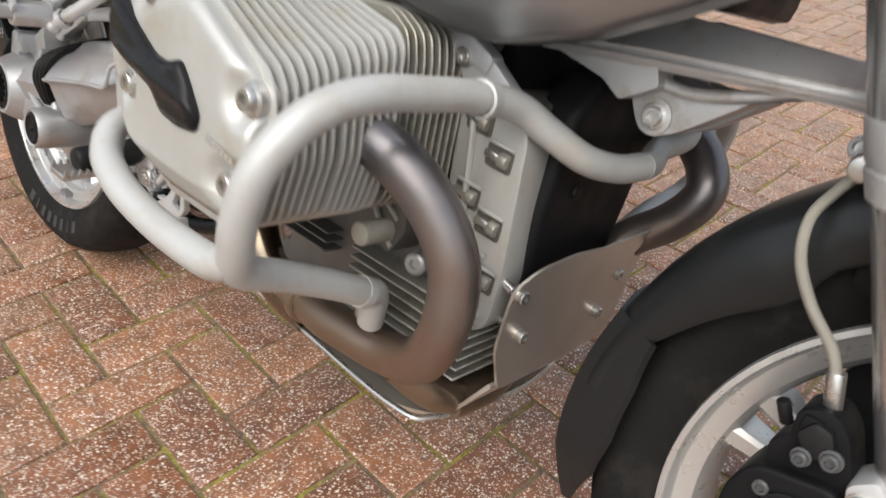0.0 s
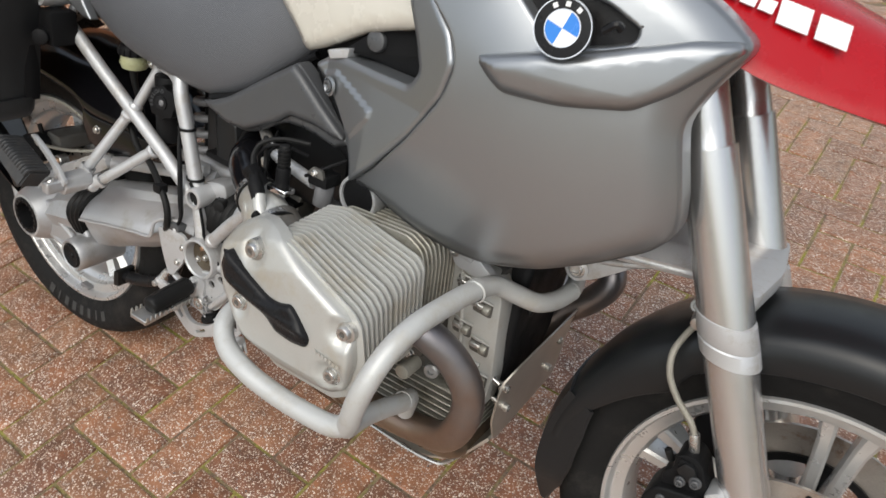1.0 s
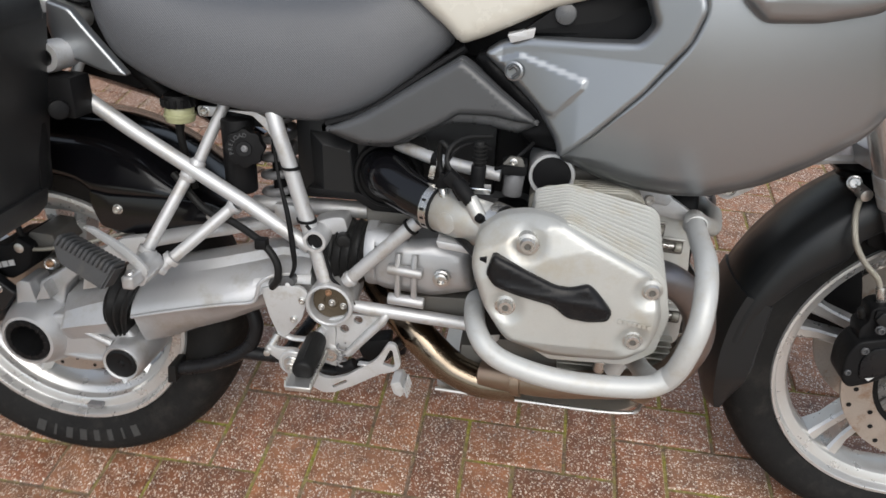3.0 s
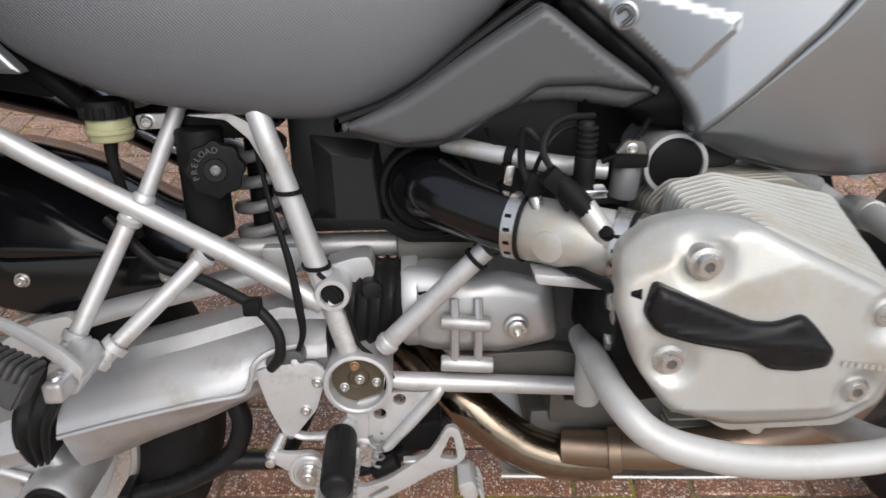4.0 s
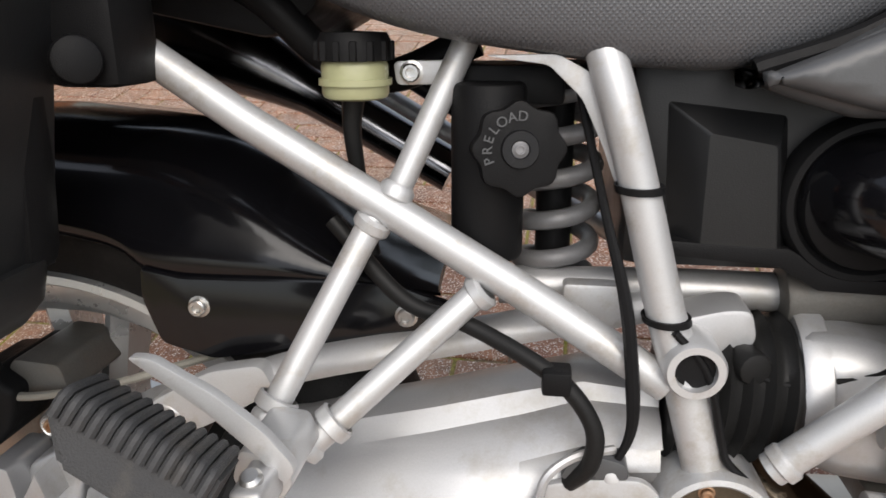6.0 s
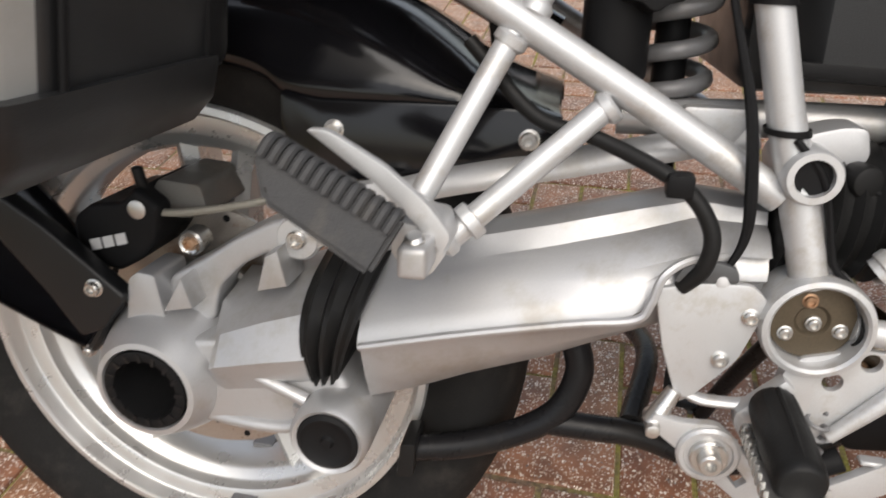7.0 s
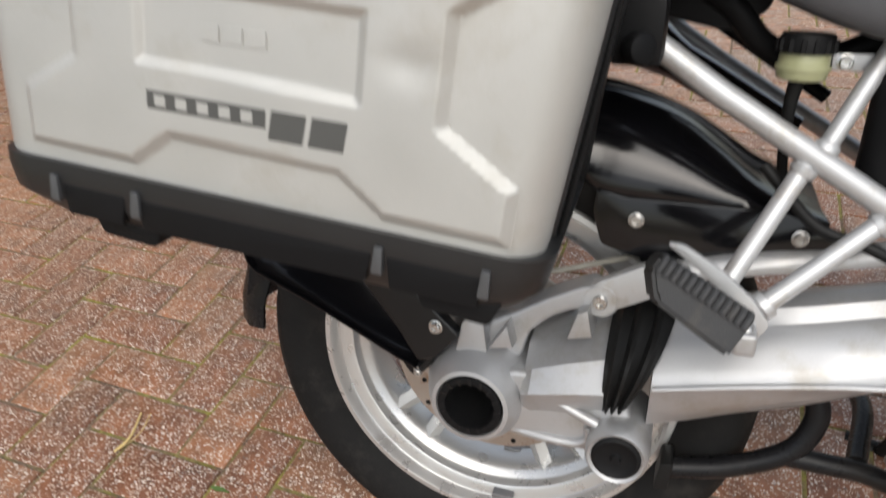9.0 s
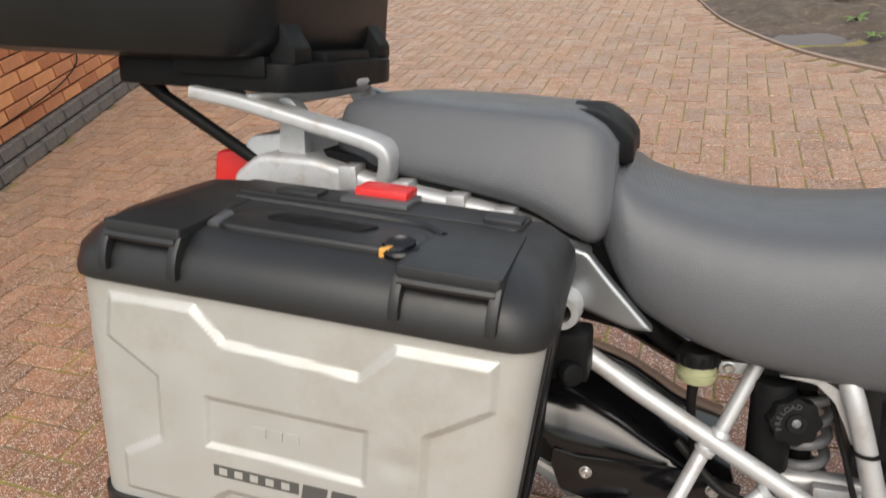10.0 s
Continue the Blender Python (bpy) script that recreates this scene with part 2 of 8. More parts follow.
    fine.inputs["Scale"].default_value, fine.inputs["Detail"].default_value = 420, 4
    nt.links.new(geo.outputs["Position"], fine.inputs["Vector"])
    nt.links.new(bump(nt, fine.outputs["Fac"], 0.45, 0.002), p.inputs["Normal"])
    p.inputs["Specular IOR Level"].default_value = 0.6
    p.inputs["Sheen Weight"].default_value, p.inputs["Sheen Roughness"].default_value = 0.3, 0.45
    p.inputs["Sheen Tint"].default_value = (1.0, 0.84, 0.56, 1)
    return m


PAVER = paver("red_block_paver", 0)


def joint_mix():
    """Sandy joints with moss."""
    m = bpy.data.materials.new("mossy_joint_sand")
    m.use_nodes = True
    nt = m.node_tree
    p = nt.nodes["Principled BSDF"]
    a, b = noise_of(nt, 7, 8.0, 0.7), noise_of(nt, 150, 4.0)
    moss = ramp(nt, b, [(0.3, (0.14, 0.13, 0.02)), (0.7, (0.34, 0.31, 0.07))])
    sand = ramp(nt, b, [(0.3, (0.10, 0.07, 0.05)), (0.7, (0.24, 0.17, 0.12))])
    joint = mix(nt, ramp(nt, a, [(0.44, (0, 0, 0)), (0.60, (1, 1, 1))]), sand, moss)
    # beyond the paving the ground is bare earth
    geo = nt.nodes.new("ShaderNodeNewGeometry")
    far = nt.nodes.new("ShaderNodeVectorMath")
    far.operation = "LENGTH"
    nt.links.new(geo.outputs["Position"], far.inputs[0])
    span = nt.nodes.new("ShaderNodeMapRange")
    span.inputs["From Min"].default_value, span.inputs["From Max"].default_value = 8.0, 8.6
    nt.links.new(far.outputs["Value"], span.inputs["Value"])
    earth = ramp(nt, b, [(0.3, (0.10, 0.072, 0.052)), (0.7, (0.17, 0.125, 0.092))])
    nt.links.new(mix(nt, span.outputs[0], joint, earth), p.inputs["Base Color"])
    p.inputs["Roughness"].default_value = 0.95
    nt.links.new(bump(nt, b, 0.8, 0.003), p.inputs["Normal"])
    return m


JOINT = joint_mix()


def wall_brick():
    m = material("orange_facing_brick", (0.55, 0.23, 0.11), 0.8, 0.0, 0.25, 260, 0.6, blotch=8)
    nt = m.node_tree
    p = nt.nodes["Principled BSDF"]
    old = p.inputs["Base Color"].links[0].from_socket
    info = nt.nodes.new("ShaderNodeObjectInfo")
    geo = nt.nodes.new("ShaderNodeNewGeometry")
    add = nt.nodes.new("ShaderNodeMath")
    nt.links.new(info.outputs["Random"], add.inputs[0])
    nt.links.new(geo.outputs["Random Per Island"], add.inputs[1])
    fr = nt.nodes.new("ShaderNodeMath")
    fr.operation = "FRACT"
    nt.links.new(add.outputs[0], fr.inputs[0])
    nt.links.new(mix(nt, 1.0, old, ramp(nt, fr.outputs[0], [(0.0, (0.75, 0.62, 0.55)), (0.5, (1.0, 1.0, 1.0)), (1.0, (1.2, 1.25, 1.1))]), "MULTIPLY"), p.inputs["Base Color"])
    return m


WALLBRICK = wall_brick()
DARKBRICK = material("dark_plinth_brick", (0.115, 0.104, 0.097), 0.6, 0.0, 0.3, 200, 0.5, dirt=((0.20, 0.17, 0.14), 9))
MORTAR = material("grey_mortar", (0.30, 0.27, 0.23), 0.9, 0.0, 0.2, 300, 0.6)
SOIL = material("wet_garden_soil", (0.085, 0.062, 0.044), 0.7, 0.0, 0.45, 45, 1.2, blotch=5, dirt=((0.17, 0.135, 0.10), 14))
KERB = material("pale_edging_stone", (0.27, 0.20, 0.16), 0.8, 0.0, 0.2, 300, 0.5)
PUDDLE = material("muddy_puddle_water", (0.075, 0.048, 0.03), 0.14, 0.0, 0.1, 30, 0.0, rough_var=0.02, spec=0.3)

# ---- tools ----
def finish(bm, material_, name, sharp=38.0):
    bmesh.ops.recalc_face_normals(bm, faces=bm.faces)
    skin = bm.verts.layers.float_vector.get("skin")
    if skin:
        bm.normal_update()
        if sum(f.normal.dot(f.verts[0][skin]) * f.calc_area() for f in bm.faces if f.verts[0][skin].y < -0.5) < 0:
            bmesh.ops.reverse_faces(bm, faces=bm.faces[:])
    me = bpy.data.meshes.new(name)
    bm.to_mesh(me)
    bm.free()
    me.shade_smooth()
    me.set_sharp_from_angle(angle=radians(sharp))
    if "skin" in me.attributes:
        me.normals_split_custom_set_from_vertices([tuple(v.vector) for v in me.attributes["skin"].data])
        me.attributes.remove(me.attributes["skin"])
    for mat in (material_ if isinstance(material_, (list, tuple)) else [material_]):
        me.materials.append(mat)
    return me


def part(name, bm, material_, parent=None, label="", sharp=38.0):
    """Links a bmesh as one mesh object under a thing or a part."""
    ob = new(name, finish(bm, material_, name, sharp))
    ob.parent = parent
    return tagged(ob, label)


def thing(name, label, category, m=None, group="", kind=""):
    ob = new(name)
    ob.empty_display_size = 0.1
    if m:
        ob.matrix_world = m
    return tagged(ob, label, category, group, kind)


def V(*p):
    return Vector(p)


def spline(points, steps=8, closed=False):
    """Catmull-Rom through points."""
    p = [Vector(q) for q in points]
    n, out = len(p), []
    for i in range(n if closed else n - 1):
        a, b = p[i], p[(i + 1) % n]
        before = p[i - 1] if i or closed else a - (b - a)
        after = p[(i + 2) % n] if i + 2 < n or closed else b + (b - a)
        for k in range(steps):
            t = k / steps
            out.append(0.5 * ((2 * a) + (b - before) * t + (2 * before - 5 * a + 4 * b - after) * t * t + (3 * a - before - 3 * b + after) * t ** 3))
    if not closed:
        out.append(p[-1])
    return out


def ring_loft(bm, rings, closed=True, caps=True):
    """Skins rings of equally many places."""
    vs = [[bm.verts.new(p) for p in r] for r in rings]
    n = len(vs[0])
    for a, b in zip(vs, vs[1:]):
        for i in range(n if closed else n - 1):
            j = (i + 1) % n
            try:
                bm.faces.new((a[i], a[j], b[j], b[i]))
            except ValueError:
                pass
    if caps and closed:
        bm.faces.new(vs[0][::-1])
        bm.faces.new(vs[-1])
    return vs


def tube(points, radius, segs=14, steps=8, smooth=True, bm=None, caps=True, flat=1.0):
    """A round bar along a line. radius: a number, or one for each point."""
    bm = bm or bmesh.new()
    pts = spline(points, steps) if smooth and len(points) > 2 else [Vector(p) for p in points]
    if isinstance(radius, (int, float)):
        rad = [radius] * len(pts)
    else:
        rad = [float(np.interp(i / (len(pts) - 1), np.linspace(0, 1, len(radius)), radius)) for i in range(len(pts))]
    up, rings = None, []
    for i, p in enumerate(pts):
        way = (pts[min(i + 1, len(pts) - 1)] - pts[max(i - 1, 0)]).normalized()
        side = way.orthogonal().normalized() if up is None else (up - way * up.dot(way)).normalized()
        up = side
        other = way.cross(side)
        rings.append([p + rad[i] * (math.cos(a) * side + flat * math.sin(a) * other) for a in (2 * math.pi * k / segs for k in range(segs))])
    ring_loft(bm, rings, True, caps)
    return bm


def rod(p0, p1, r, segs=20, r1=None, bm=None, bevel=0.0):
    """A straight round bar, with softened rims."""
    bm = bm or bmesh.new()
    a, b = Vector(p0), Vector(p1)
    r1 = r if r1 is None else r1
    way = (b - a).normalized()
    if bevel:
        pts, rad = [a, a + way * bevel * 0.3, a + way * bevel, b - way * bevel, b - way * bevel * 0.3, b], [r - bevel, r - bevel * 0.3, r, r1, r1 - bevel * 0.3, r1 - bevel]
    else:
        pts, rad = [a, b], [r, r1]
    side = way.orthogonal().normalized()
    other = way.cross(side)
    ring_loft(bm, [[p + q * (math.cos(t) * side + math.sin(t) * other) for t in (2 * math.pi * k / segs for k in range(segs))] for p, q in zip(pts, rad)])
    return bm


def lathe(profile, centre, axis=(0, 1, 0), segs=48, bm=None, close=False, start=0.0, sweep=360.0):
    """Turns a profile of (along the axis, radius) round an axis through a centre."""
    bm = bm or bmesh.new()
    c, w = Vector(centre), Vector(axis).normalized()
    side = V(0, 0, 1).cross(w) if abs(w.z) < 0.9 else V(1, 0, 0)
    side.normalize()
    other = w.cross(side)
    full = sweep >= 359.9
    n = segs if full else segs + 1
    rows = []
    for k in range(n):
        t = radians(start + sweep * k / segs)
        d = math.cos(t) * side + math.sin(t) * other
        rows.append([bm.verts.new(c + w * a + d * max(r, 1e-5)) for a, r in profile])
    m = len(profile)
    for k in range(segs):
        r0, r1 = rows[k], rows[(k + 1) % n]
        for i in range(m if close else m - 1):
            bm.faces.new((r0[i], r0[(i + 1) % m], r1[(i + 1) % m], r1[i]))
    bmesh.ops.remove_doubles(bm, verts=bm.verts, dist=2e-5)
    return bm


def box(lo, hi, bevel=0.004, segs=2, bm=None, taper=None):
    """A box with rounded edges; taper scales its top in x and y."""
    own = bmesh.new()
    (x0, y0, z0), (x1, y1, z1) = lo, hi
    tx, ty = taper or (1, 1)
    cx, cy = (x0 + x1) / 2, (y0 + y1) / 2
    vs = [own.verts.new((cx + (x - cx) * (tx if z == z1 else 1), cy + (y - cy) * (ty if z == z1 else 1), z)) for z in (z0, z1) for x, y in ((x0, y0), (x1, y0), (x1, y1), (x0, y1))]
    for f in ((3, 2, 1, 0), (4, 5, 6, 7), (0, 1, 5, 4), (1, 2, 6, 5), (2, 3, 7, 6), (3, 0, 4, 7)):
        own.faces.new([vs[i] for i in f])
    if bevel:
        bmesh.ops.bevel(own, geom=own.edges[:], offset=bevel, segments=segs, profile=0.6, affect="EDGES", clamp_overlap=True)
    return join(bm, own)


def join(bm, own):
    if bm is None:
        return own
    me = bpy.data.meshes.new("tmp")
    own.to_mesh(me)
    own.free()
    bm.from_mesh(me)
    bpy.data.meshes.remove(me)
    return bm


def prism(outline, y0, y1, bevel=0.003, segs=2, bm=None, axis="y", at=None):
    """A plate: an outline in (x, z), from y0 to y1 (or in (y, z) along x, or (x, y) along z)."""
    own = bmesh.new()
    put = {"y": lambda a, b, h: (a, h, b), "x": lambda a, b, h: (h, a, b), "z": lambda a, b, h: (a, b, h)}[axis]
    lo = [own.verts.new(put(a, b, y0)) for a, b in outline]
    hi = [own.verts.new(put(a, b, y1)) for a, b in outline]
    n = len(outline)
    own.faces.new(lo[::-1]), own.faces.new(hi)
    for i in range(n):
        own.faces.new((lo[i], lo[(i + 1) % n], hi[(i + 1) % n], hi[i]))
    bmesh.ops.recalc_face_normals(own, faces=own.faces)
    if bevel:
        rim = [e for e in own.edges if len({v in lo for v in e.verts}) == 1]
        bmesh.ops.bevel(own, geom=rim, offset=bevel, segments=segs, profile=0.6, affect="EDGES", clamp_overlap=True)
    if at:
        bmesh.ops.transform(own, matrix=at, verts=own.verts)
    return join(bm, own)


def plate(outline, holes, y0, y1, bevel=0.002):
    """A plate in (x, z) with holes through it."""
    own = bmesh.new()
    for loop in [outline] + list(holes):
        vs = [own.verts.new((x, y0, z)) for x, z in loop]
        for a, b in zip(vs, vs[1:] + vs[:1]):
            own.edges.new((a, b))
    bmesh.ops.triangle_fill(own, edges=own.edges[:], use_beauty=True, normal=(0, 1, 0))
    made = bmesh.ops.extrude_face_region(own, geom=own.faces[:] )
    for v in (g for g in made["geom"] if isinstance(g, bmesh.types.BMVert)):
        v.co.y = y1
    bmesh.ops.recalc_face_normals(own, faces=own.faces)
    if bevel:
        rim = [e for e in own.edges if e.is_manifold and abs(e.verts[0].co.y - e.verts[1].co.y) < 1e-6 and e.calc_face_angle() > 0.8]
        bmesh.ops.bevel(own, geom=rim, offset=bevel, segments=2, profile=0.6, affect="EDGES", clamp_overlap=True)
    return own


def ring2(x, z, r, n=16):
    return [(x + r * math.cos(2 * math.pi * k / n), z + r * math.sin(2 * math.pi * k / n)) for k in range(n)]


def rounded(outline, r=0.01, steps=4, closed=True):
    """An outline with its corners rounded."""
    p = [Vector(q) for q in outline]
    out = []
    for i, b in enumerate(p):
        a, c = p[i - 1], p[(i + 1) % len(p)]
        u, w = a - b, c - b
        k = min(r, u.length * 0.45, w.length * 0.45)
        s, e = b + u.normalized() * k, b + w.normalized() * k
        for j in range(steps + 1):
            t = j / steps
            out.append(tuple(s * (1 - t) ** 2 + b * 2 * t * (1 - t) + e * t * t))
    return out


def to_outline(poly, x, z):
    """The distance from (x, z) to an outline."""
    a = np.array(poly)
    b = np.roll(a, -1, 0)
    d = b - a
    t = np.clip((((x, z) - a) * d).sum(1) / np.maximum((d * d).sum(1), 1e-12), 0, 1)
    return float(np.sqrt((((x, z) - a - t[:, None] * d) ** 2).sum(1).min()))


def inside(poly, x, z):
    a = np.array(poly)
    b = np.roll(a, -1, 0)
    hit = ((a[:, 1] > z) != (b[:, 1] > z)) & (x < (b[:, 0] - a[:, 0]) * (z - a[:, 1]) / (b[:, 1] - a[:, 1] + 1e-12) + a[:, 0])
    return bool(hit.sum() % 2)


def area(q):
    return sum(a[0] * b[1] - b[0] * a[1] for a, b in zip(q, q[1:] + q[:1]))


def grown(outline, by):
    """An outline moved outwards by some metres."""
    p = [Vector(q) for q in outline]
    turn = 1 if area([tuple(q) for q in p]) > 0 else -1
    res = []
    for i, b in enumerate(p):
        d = (p[(i + 1) % len(p)] - p[i - 1]).normalized()
        res.append((b.x + d.y * turn * by, b.y - d.x * turn * by))
    return res


def shell(outline, face, depth=0.03, roll=0.012, step=0.012, thick=True, relief=None, hole=None):
    """A skin over an outline in (x, z), whose outer side lies at y = face(x, z) and whose rim rolls back by depth towards +y.
    relief(x, z): metres by which the skin stands proud there. hole: an outline cut out of it."""
    bm = bmesh.new()
    skin = bm.verts.layers.float_vector.new("skin")
    lip = min(0.005, roll * 0.6)
    loop = grown(outline, -lip)
    if hole:
        cut = grown(hole, lip)
        if area(cut) * area(loop) > 0:
            cut = cut[::-1]
        i, j = min(((i, j) for i in range(len(loop)) for j in range(len(cut))), key=lambda q: (loop[q[0]][0] - cut[q[1]][0]) ** 2 + (loop[q[0]][1] - cut[q[1]][1]) ** 2)
        loop = loop[:i + 1] + cut[j:] + cut[:j + 1] + loop[i:]
    bm.faces.new([bm.verts.new((x, 0, z)) for x, z in loop])
    bm.normal_update()
    xs, zs = [p[0] for p in outline], [p[1] for p in outline]
    cuts = [((k * step, 0, 0), (1, 0, 0)) for k in range(math.ceil(min(xs) / step), int(max(xs) / step) + 1)]
    cuts += [((0, 0, k * step), (0, 0, 1)) for k in range(math.ceil(min(zs) / step), int(max(zs) / step) + 1)]
    for co, no in cuts:
        bmesh.ops.bisect_plane(bm, geom=bm.verts[:] + bm.edges[:] + bm.faces[:], dist=1e-5, plane_co=co, plane_no=no)
    bmesh.ops.remove_doubles(bm, verts=bm.verts, dist=step * 0.15)
    bmesh.ops.dissolve_degenerate(bm, dist=1e-5, edges=bm.edges)
    rim = [e for e in bm.edges if e.is_boundary]
    out = {}
    for e in rim:
        f = e.link_faces[0]
        p, q = e.verts[0].co, e.verts[1].co
        n = V(q.z - p.z, 0, p.x - q.x).normalized()
        if n.dot((p + q) / 2 - f.calc_center_median()) < 0:
            n = -n
        for v in e.verts:
            out[v] = out.get(v, V(0, 0, 0)) + n * (q - p).length
    out = {v: n.normalized() for v, n in out.items()}
    poly = [tuple(p) for p in outline]
    def skin_y(x, z):
        k = max(0.0, 1 - (to_outline(poly, x, z) - lip) / roll) if roll else 0
        return face(x, z) + roll * 0.45 * k * k - (relief(x, z) if relief else 0)

    fronts, h = {}, step * 0.3
    for v in bm.verts:
        x, z = v.co.x, v.co.z
        v.co.y = skin_y(x, z)
        fronts[v] = V((skin_y(x + h, z) - skin_y(x - h, z)) / (2 * h), -1, (skin_y(x, z + h) - skin_y(x, z - h)) / (2 * h)).normalized()
        v[skin] = fronts[v]
    if thick:
        edge, turns = rim, ((0.38, 0.08), (0.33, 0.22), (0.21, 0.33), (0.08, 0.37)) if lip else ()
        for (along, back_), lean in zip((*turns, (0, None)), ((22, 45, 68, 90, 90) if lip else (90,))):
            made = bmesh.ops.extrude_edge_only(bm, edges=edge)["geom"]
            fresh = {}
            for v in (g for g in made if isinstance(g, bmesh.types.BMVert)):
                old = min((e.other_vert(v) for e in v.link_edges if e.other_vert(v) in out), key=lambda o: (o.co - v.co).length)
                fresh[v] = out[old]
                fronts[v] = fronts[old]
            for v, n in fresh.items():
                v[skin] = fronts[v] * math.cos(radians(lean)) + n * math.sin(radians(lean))
                v.co += n * along * lip + V(0, depth if back_ is None else back_ * lip, 0)
            out.update(fresh)
            edge = [g for g in made if isinstance(g, bmesh.types.BMEdge)]
        if not hole:
            bmesh.ops.contextual_create(bm, geom=[e for e in bm.edges if e.is_boundary])
    return bm


def bolt(p, way, r=0.006, h=0.006, hexed=False, bm=None):
    """A socket-head bolt at p that points along way, with a recess in its head."""
    segs = 6 if hexed else 14
    return lathe([(-0.002, r * 1.25), (0.0005, r * 1.3), (0.001, r), (h - 0.001, r), (h, r - 0.001), (h, r * 0.55), (h * 0.55, r * 0.5), (h * 0.5, 0)], p, way, segs, bm)


def bars(p, along, up, count, width, height, gap, thick, bm=None):
    """A row of plain bars in place of lettering."""
    own = bmesh.new()
    a, u = Vector(along).normalized(), Vector(up).normalized()
    n = a.cross(u)
    for i in range(count):
        o = Vector(p) + a * i * (width + gap)
        ring = [o, o + a * width, o + a * width + u * height, o + u * height]
        ring_loft(own, [[q - n * thick for q in ring], [q + n * thick for q in ring]])
    return join(bm, own)


def moved(bm, m):
    bmesh.ops.transform(bm, matrix=m, verts=bm.verts)
    return bm



def flat_bar(points, width, thick, steps=8):
    """A bar of rounded rectangular section along a line, its broad face upwards."""
    pts = spline(points, steps)
    bm, rings = bmesh.new(), []
    cut = rounded([(-width / 2, -thick / 2), (width / 2, -thick / 2), (width / 2, thick / 2), (-width / 2, thick / 2)], thick * 0.3, 3)
    for i, p in enumerate(pts):
        way = (pts[min(i + 1, len(pts) - 1)] - pts[max(i - 1, 0)]).normalized()
        side = (V(0, 1, 0) - way * way.y).normalized()
        up = side.cross(way)
        rings.append([p + side * a + up * b for a, b in cut])
    ring_loft(bm, rings)
    return bm
# ---- the motorcycle, in its own frame: x ahead from the rear axle, y to its left, z up; it leans on its side stand ----
BIKE = pose(0.045, -0.035, 0, -14, 0, 3)
bike = thing("motorcycle", "grey boxer-engined touring motorcycle leaning on its side stand", "motorcycle", BIKE)


def mirror(points):
    return [(x, -y, z) for x, y, z in points]


# rear wheel
RW, DV = V(-0.015, -0.039, 0.307), V(-0.013, 0.002, 0.306)
wheel = part("rear_wheel", lathe([(-0.058, 0.231), (-0.063, 0.229), (-0.0635, 0.2225), (-0.060, 0.2200), (-0.049, 0.2180), (-0.0465, 0.2155), (-0.0455, 0.2000), (-0.044, 0.1975), (-0.034, 0.1955), (-0.031, 0.1930), (-0.027, 0.1850), (-0.018, 0.180), (0.018, 0.180), (0.028, 0.188), (0.046, 0.196), (0.056, 0.217), (0.063, 0.224), (0.058, 0.231), (0.04, 0.215), (-0.04, 0.215)], RW, segs=96, close=True), RIM, bike, "silver cast wheel rim dulled by brake dust")
part("tyre", lathe([(-0.054, 0.226), (-0.062, 0.236), (-0.071, 0.252), (-0.0755, 0.272), (-0.073, 0.290), (-0.062, 0.304), (-0.045, 0.313), (-0.02, 0.3185), (0, 0.3195), (0.02, 0.3185), (0.045, 0.313), (0.062, 0.304), (0.073, 0.290), (0.0755, 0.272), (0.071, 0.252), (0.062, 0.236), (0.054, 0.226)], RW, segs=96), TYRE, wheel, "black road tyre with a dusty sidewall")
for k in range(5):
    for side in (-0.16, 0.16):
        a = 2 * math.pi * k / 5 + side + 0.25
        d, t = V(math.cos(a), 0, math.sin(a)), V(-math.sin(a), 0, math.cos(a))
        rows = []
        for u, w_, h in ((0.07, 0.017, 0.03), (0.12, 0.012, 0.022), (0.190, 0.011, 0.028)):
            c = RW + d * u
            rows.append([c + t * w_ + V(0, -h * 0.6, 0), c + t * w_ + V(0, h, 0), c - t * w_ + V(0, h, 0), c - t * w_ + V(0, -h * 0.6, 0), c + V(0, -h, 0)])
        own = bmesh.new()
        ring_loft(own, rows)
        part("spoke", own, RIM, wheel)
part("hub", lathe([(-0.05, 0.03), (-0.05, 0.075), (-0.03, 0.085), (0.05, 0.08), (0.06, 0.06), (0.06, 0.03)], RW, segs=48, close=True), RIM, wheel)
part("brake_disc", lathe([(-0.040, 0.075), (-0.045, 0.075), (-0.045, 0.1325), (-0.040, 0.1325)], RW, segs=72, close=True), DISC, wheel, "drilled steel brake disc with rust film")
# black dots on the disc face paint the dark of the drilled holes
for k in range(24):
    a = 2 * math.pi * k / 24
    r = 0.124 if k % 2 else 0.108
    p = RW + V(r * math.cos(a), -0.045, r * math.sin(a))
    part("drilling_shade", rod(p, p + V(0, -0.0006, 0), 0.0035, 10), BLACK, wheel)
part("balance_weight", moved(box((-0.014, -0.012, -0.004), (0.014, 0.012, 0.004), 0.001), Matrix.Translation(RW + V(0.024, -0.047, -0.205))), SPRING, wheel, "stick-on grey balance weight")
part("balance_weight", moved(box((-0.012, -0.01, -0.003), (0.012, 0.01, 0.003), 0.001), Matrix.Translation(RW + V(0.02, 0.02, -0.178))), SPRING, wheel, "stick-on grey balance weight")
letters = bmesh.new()
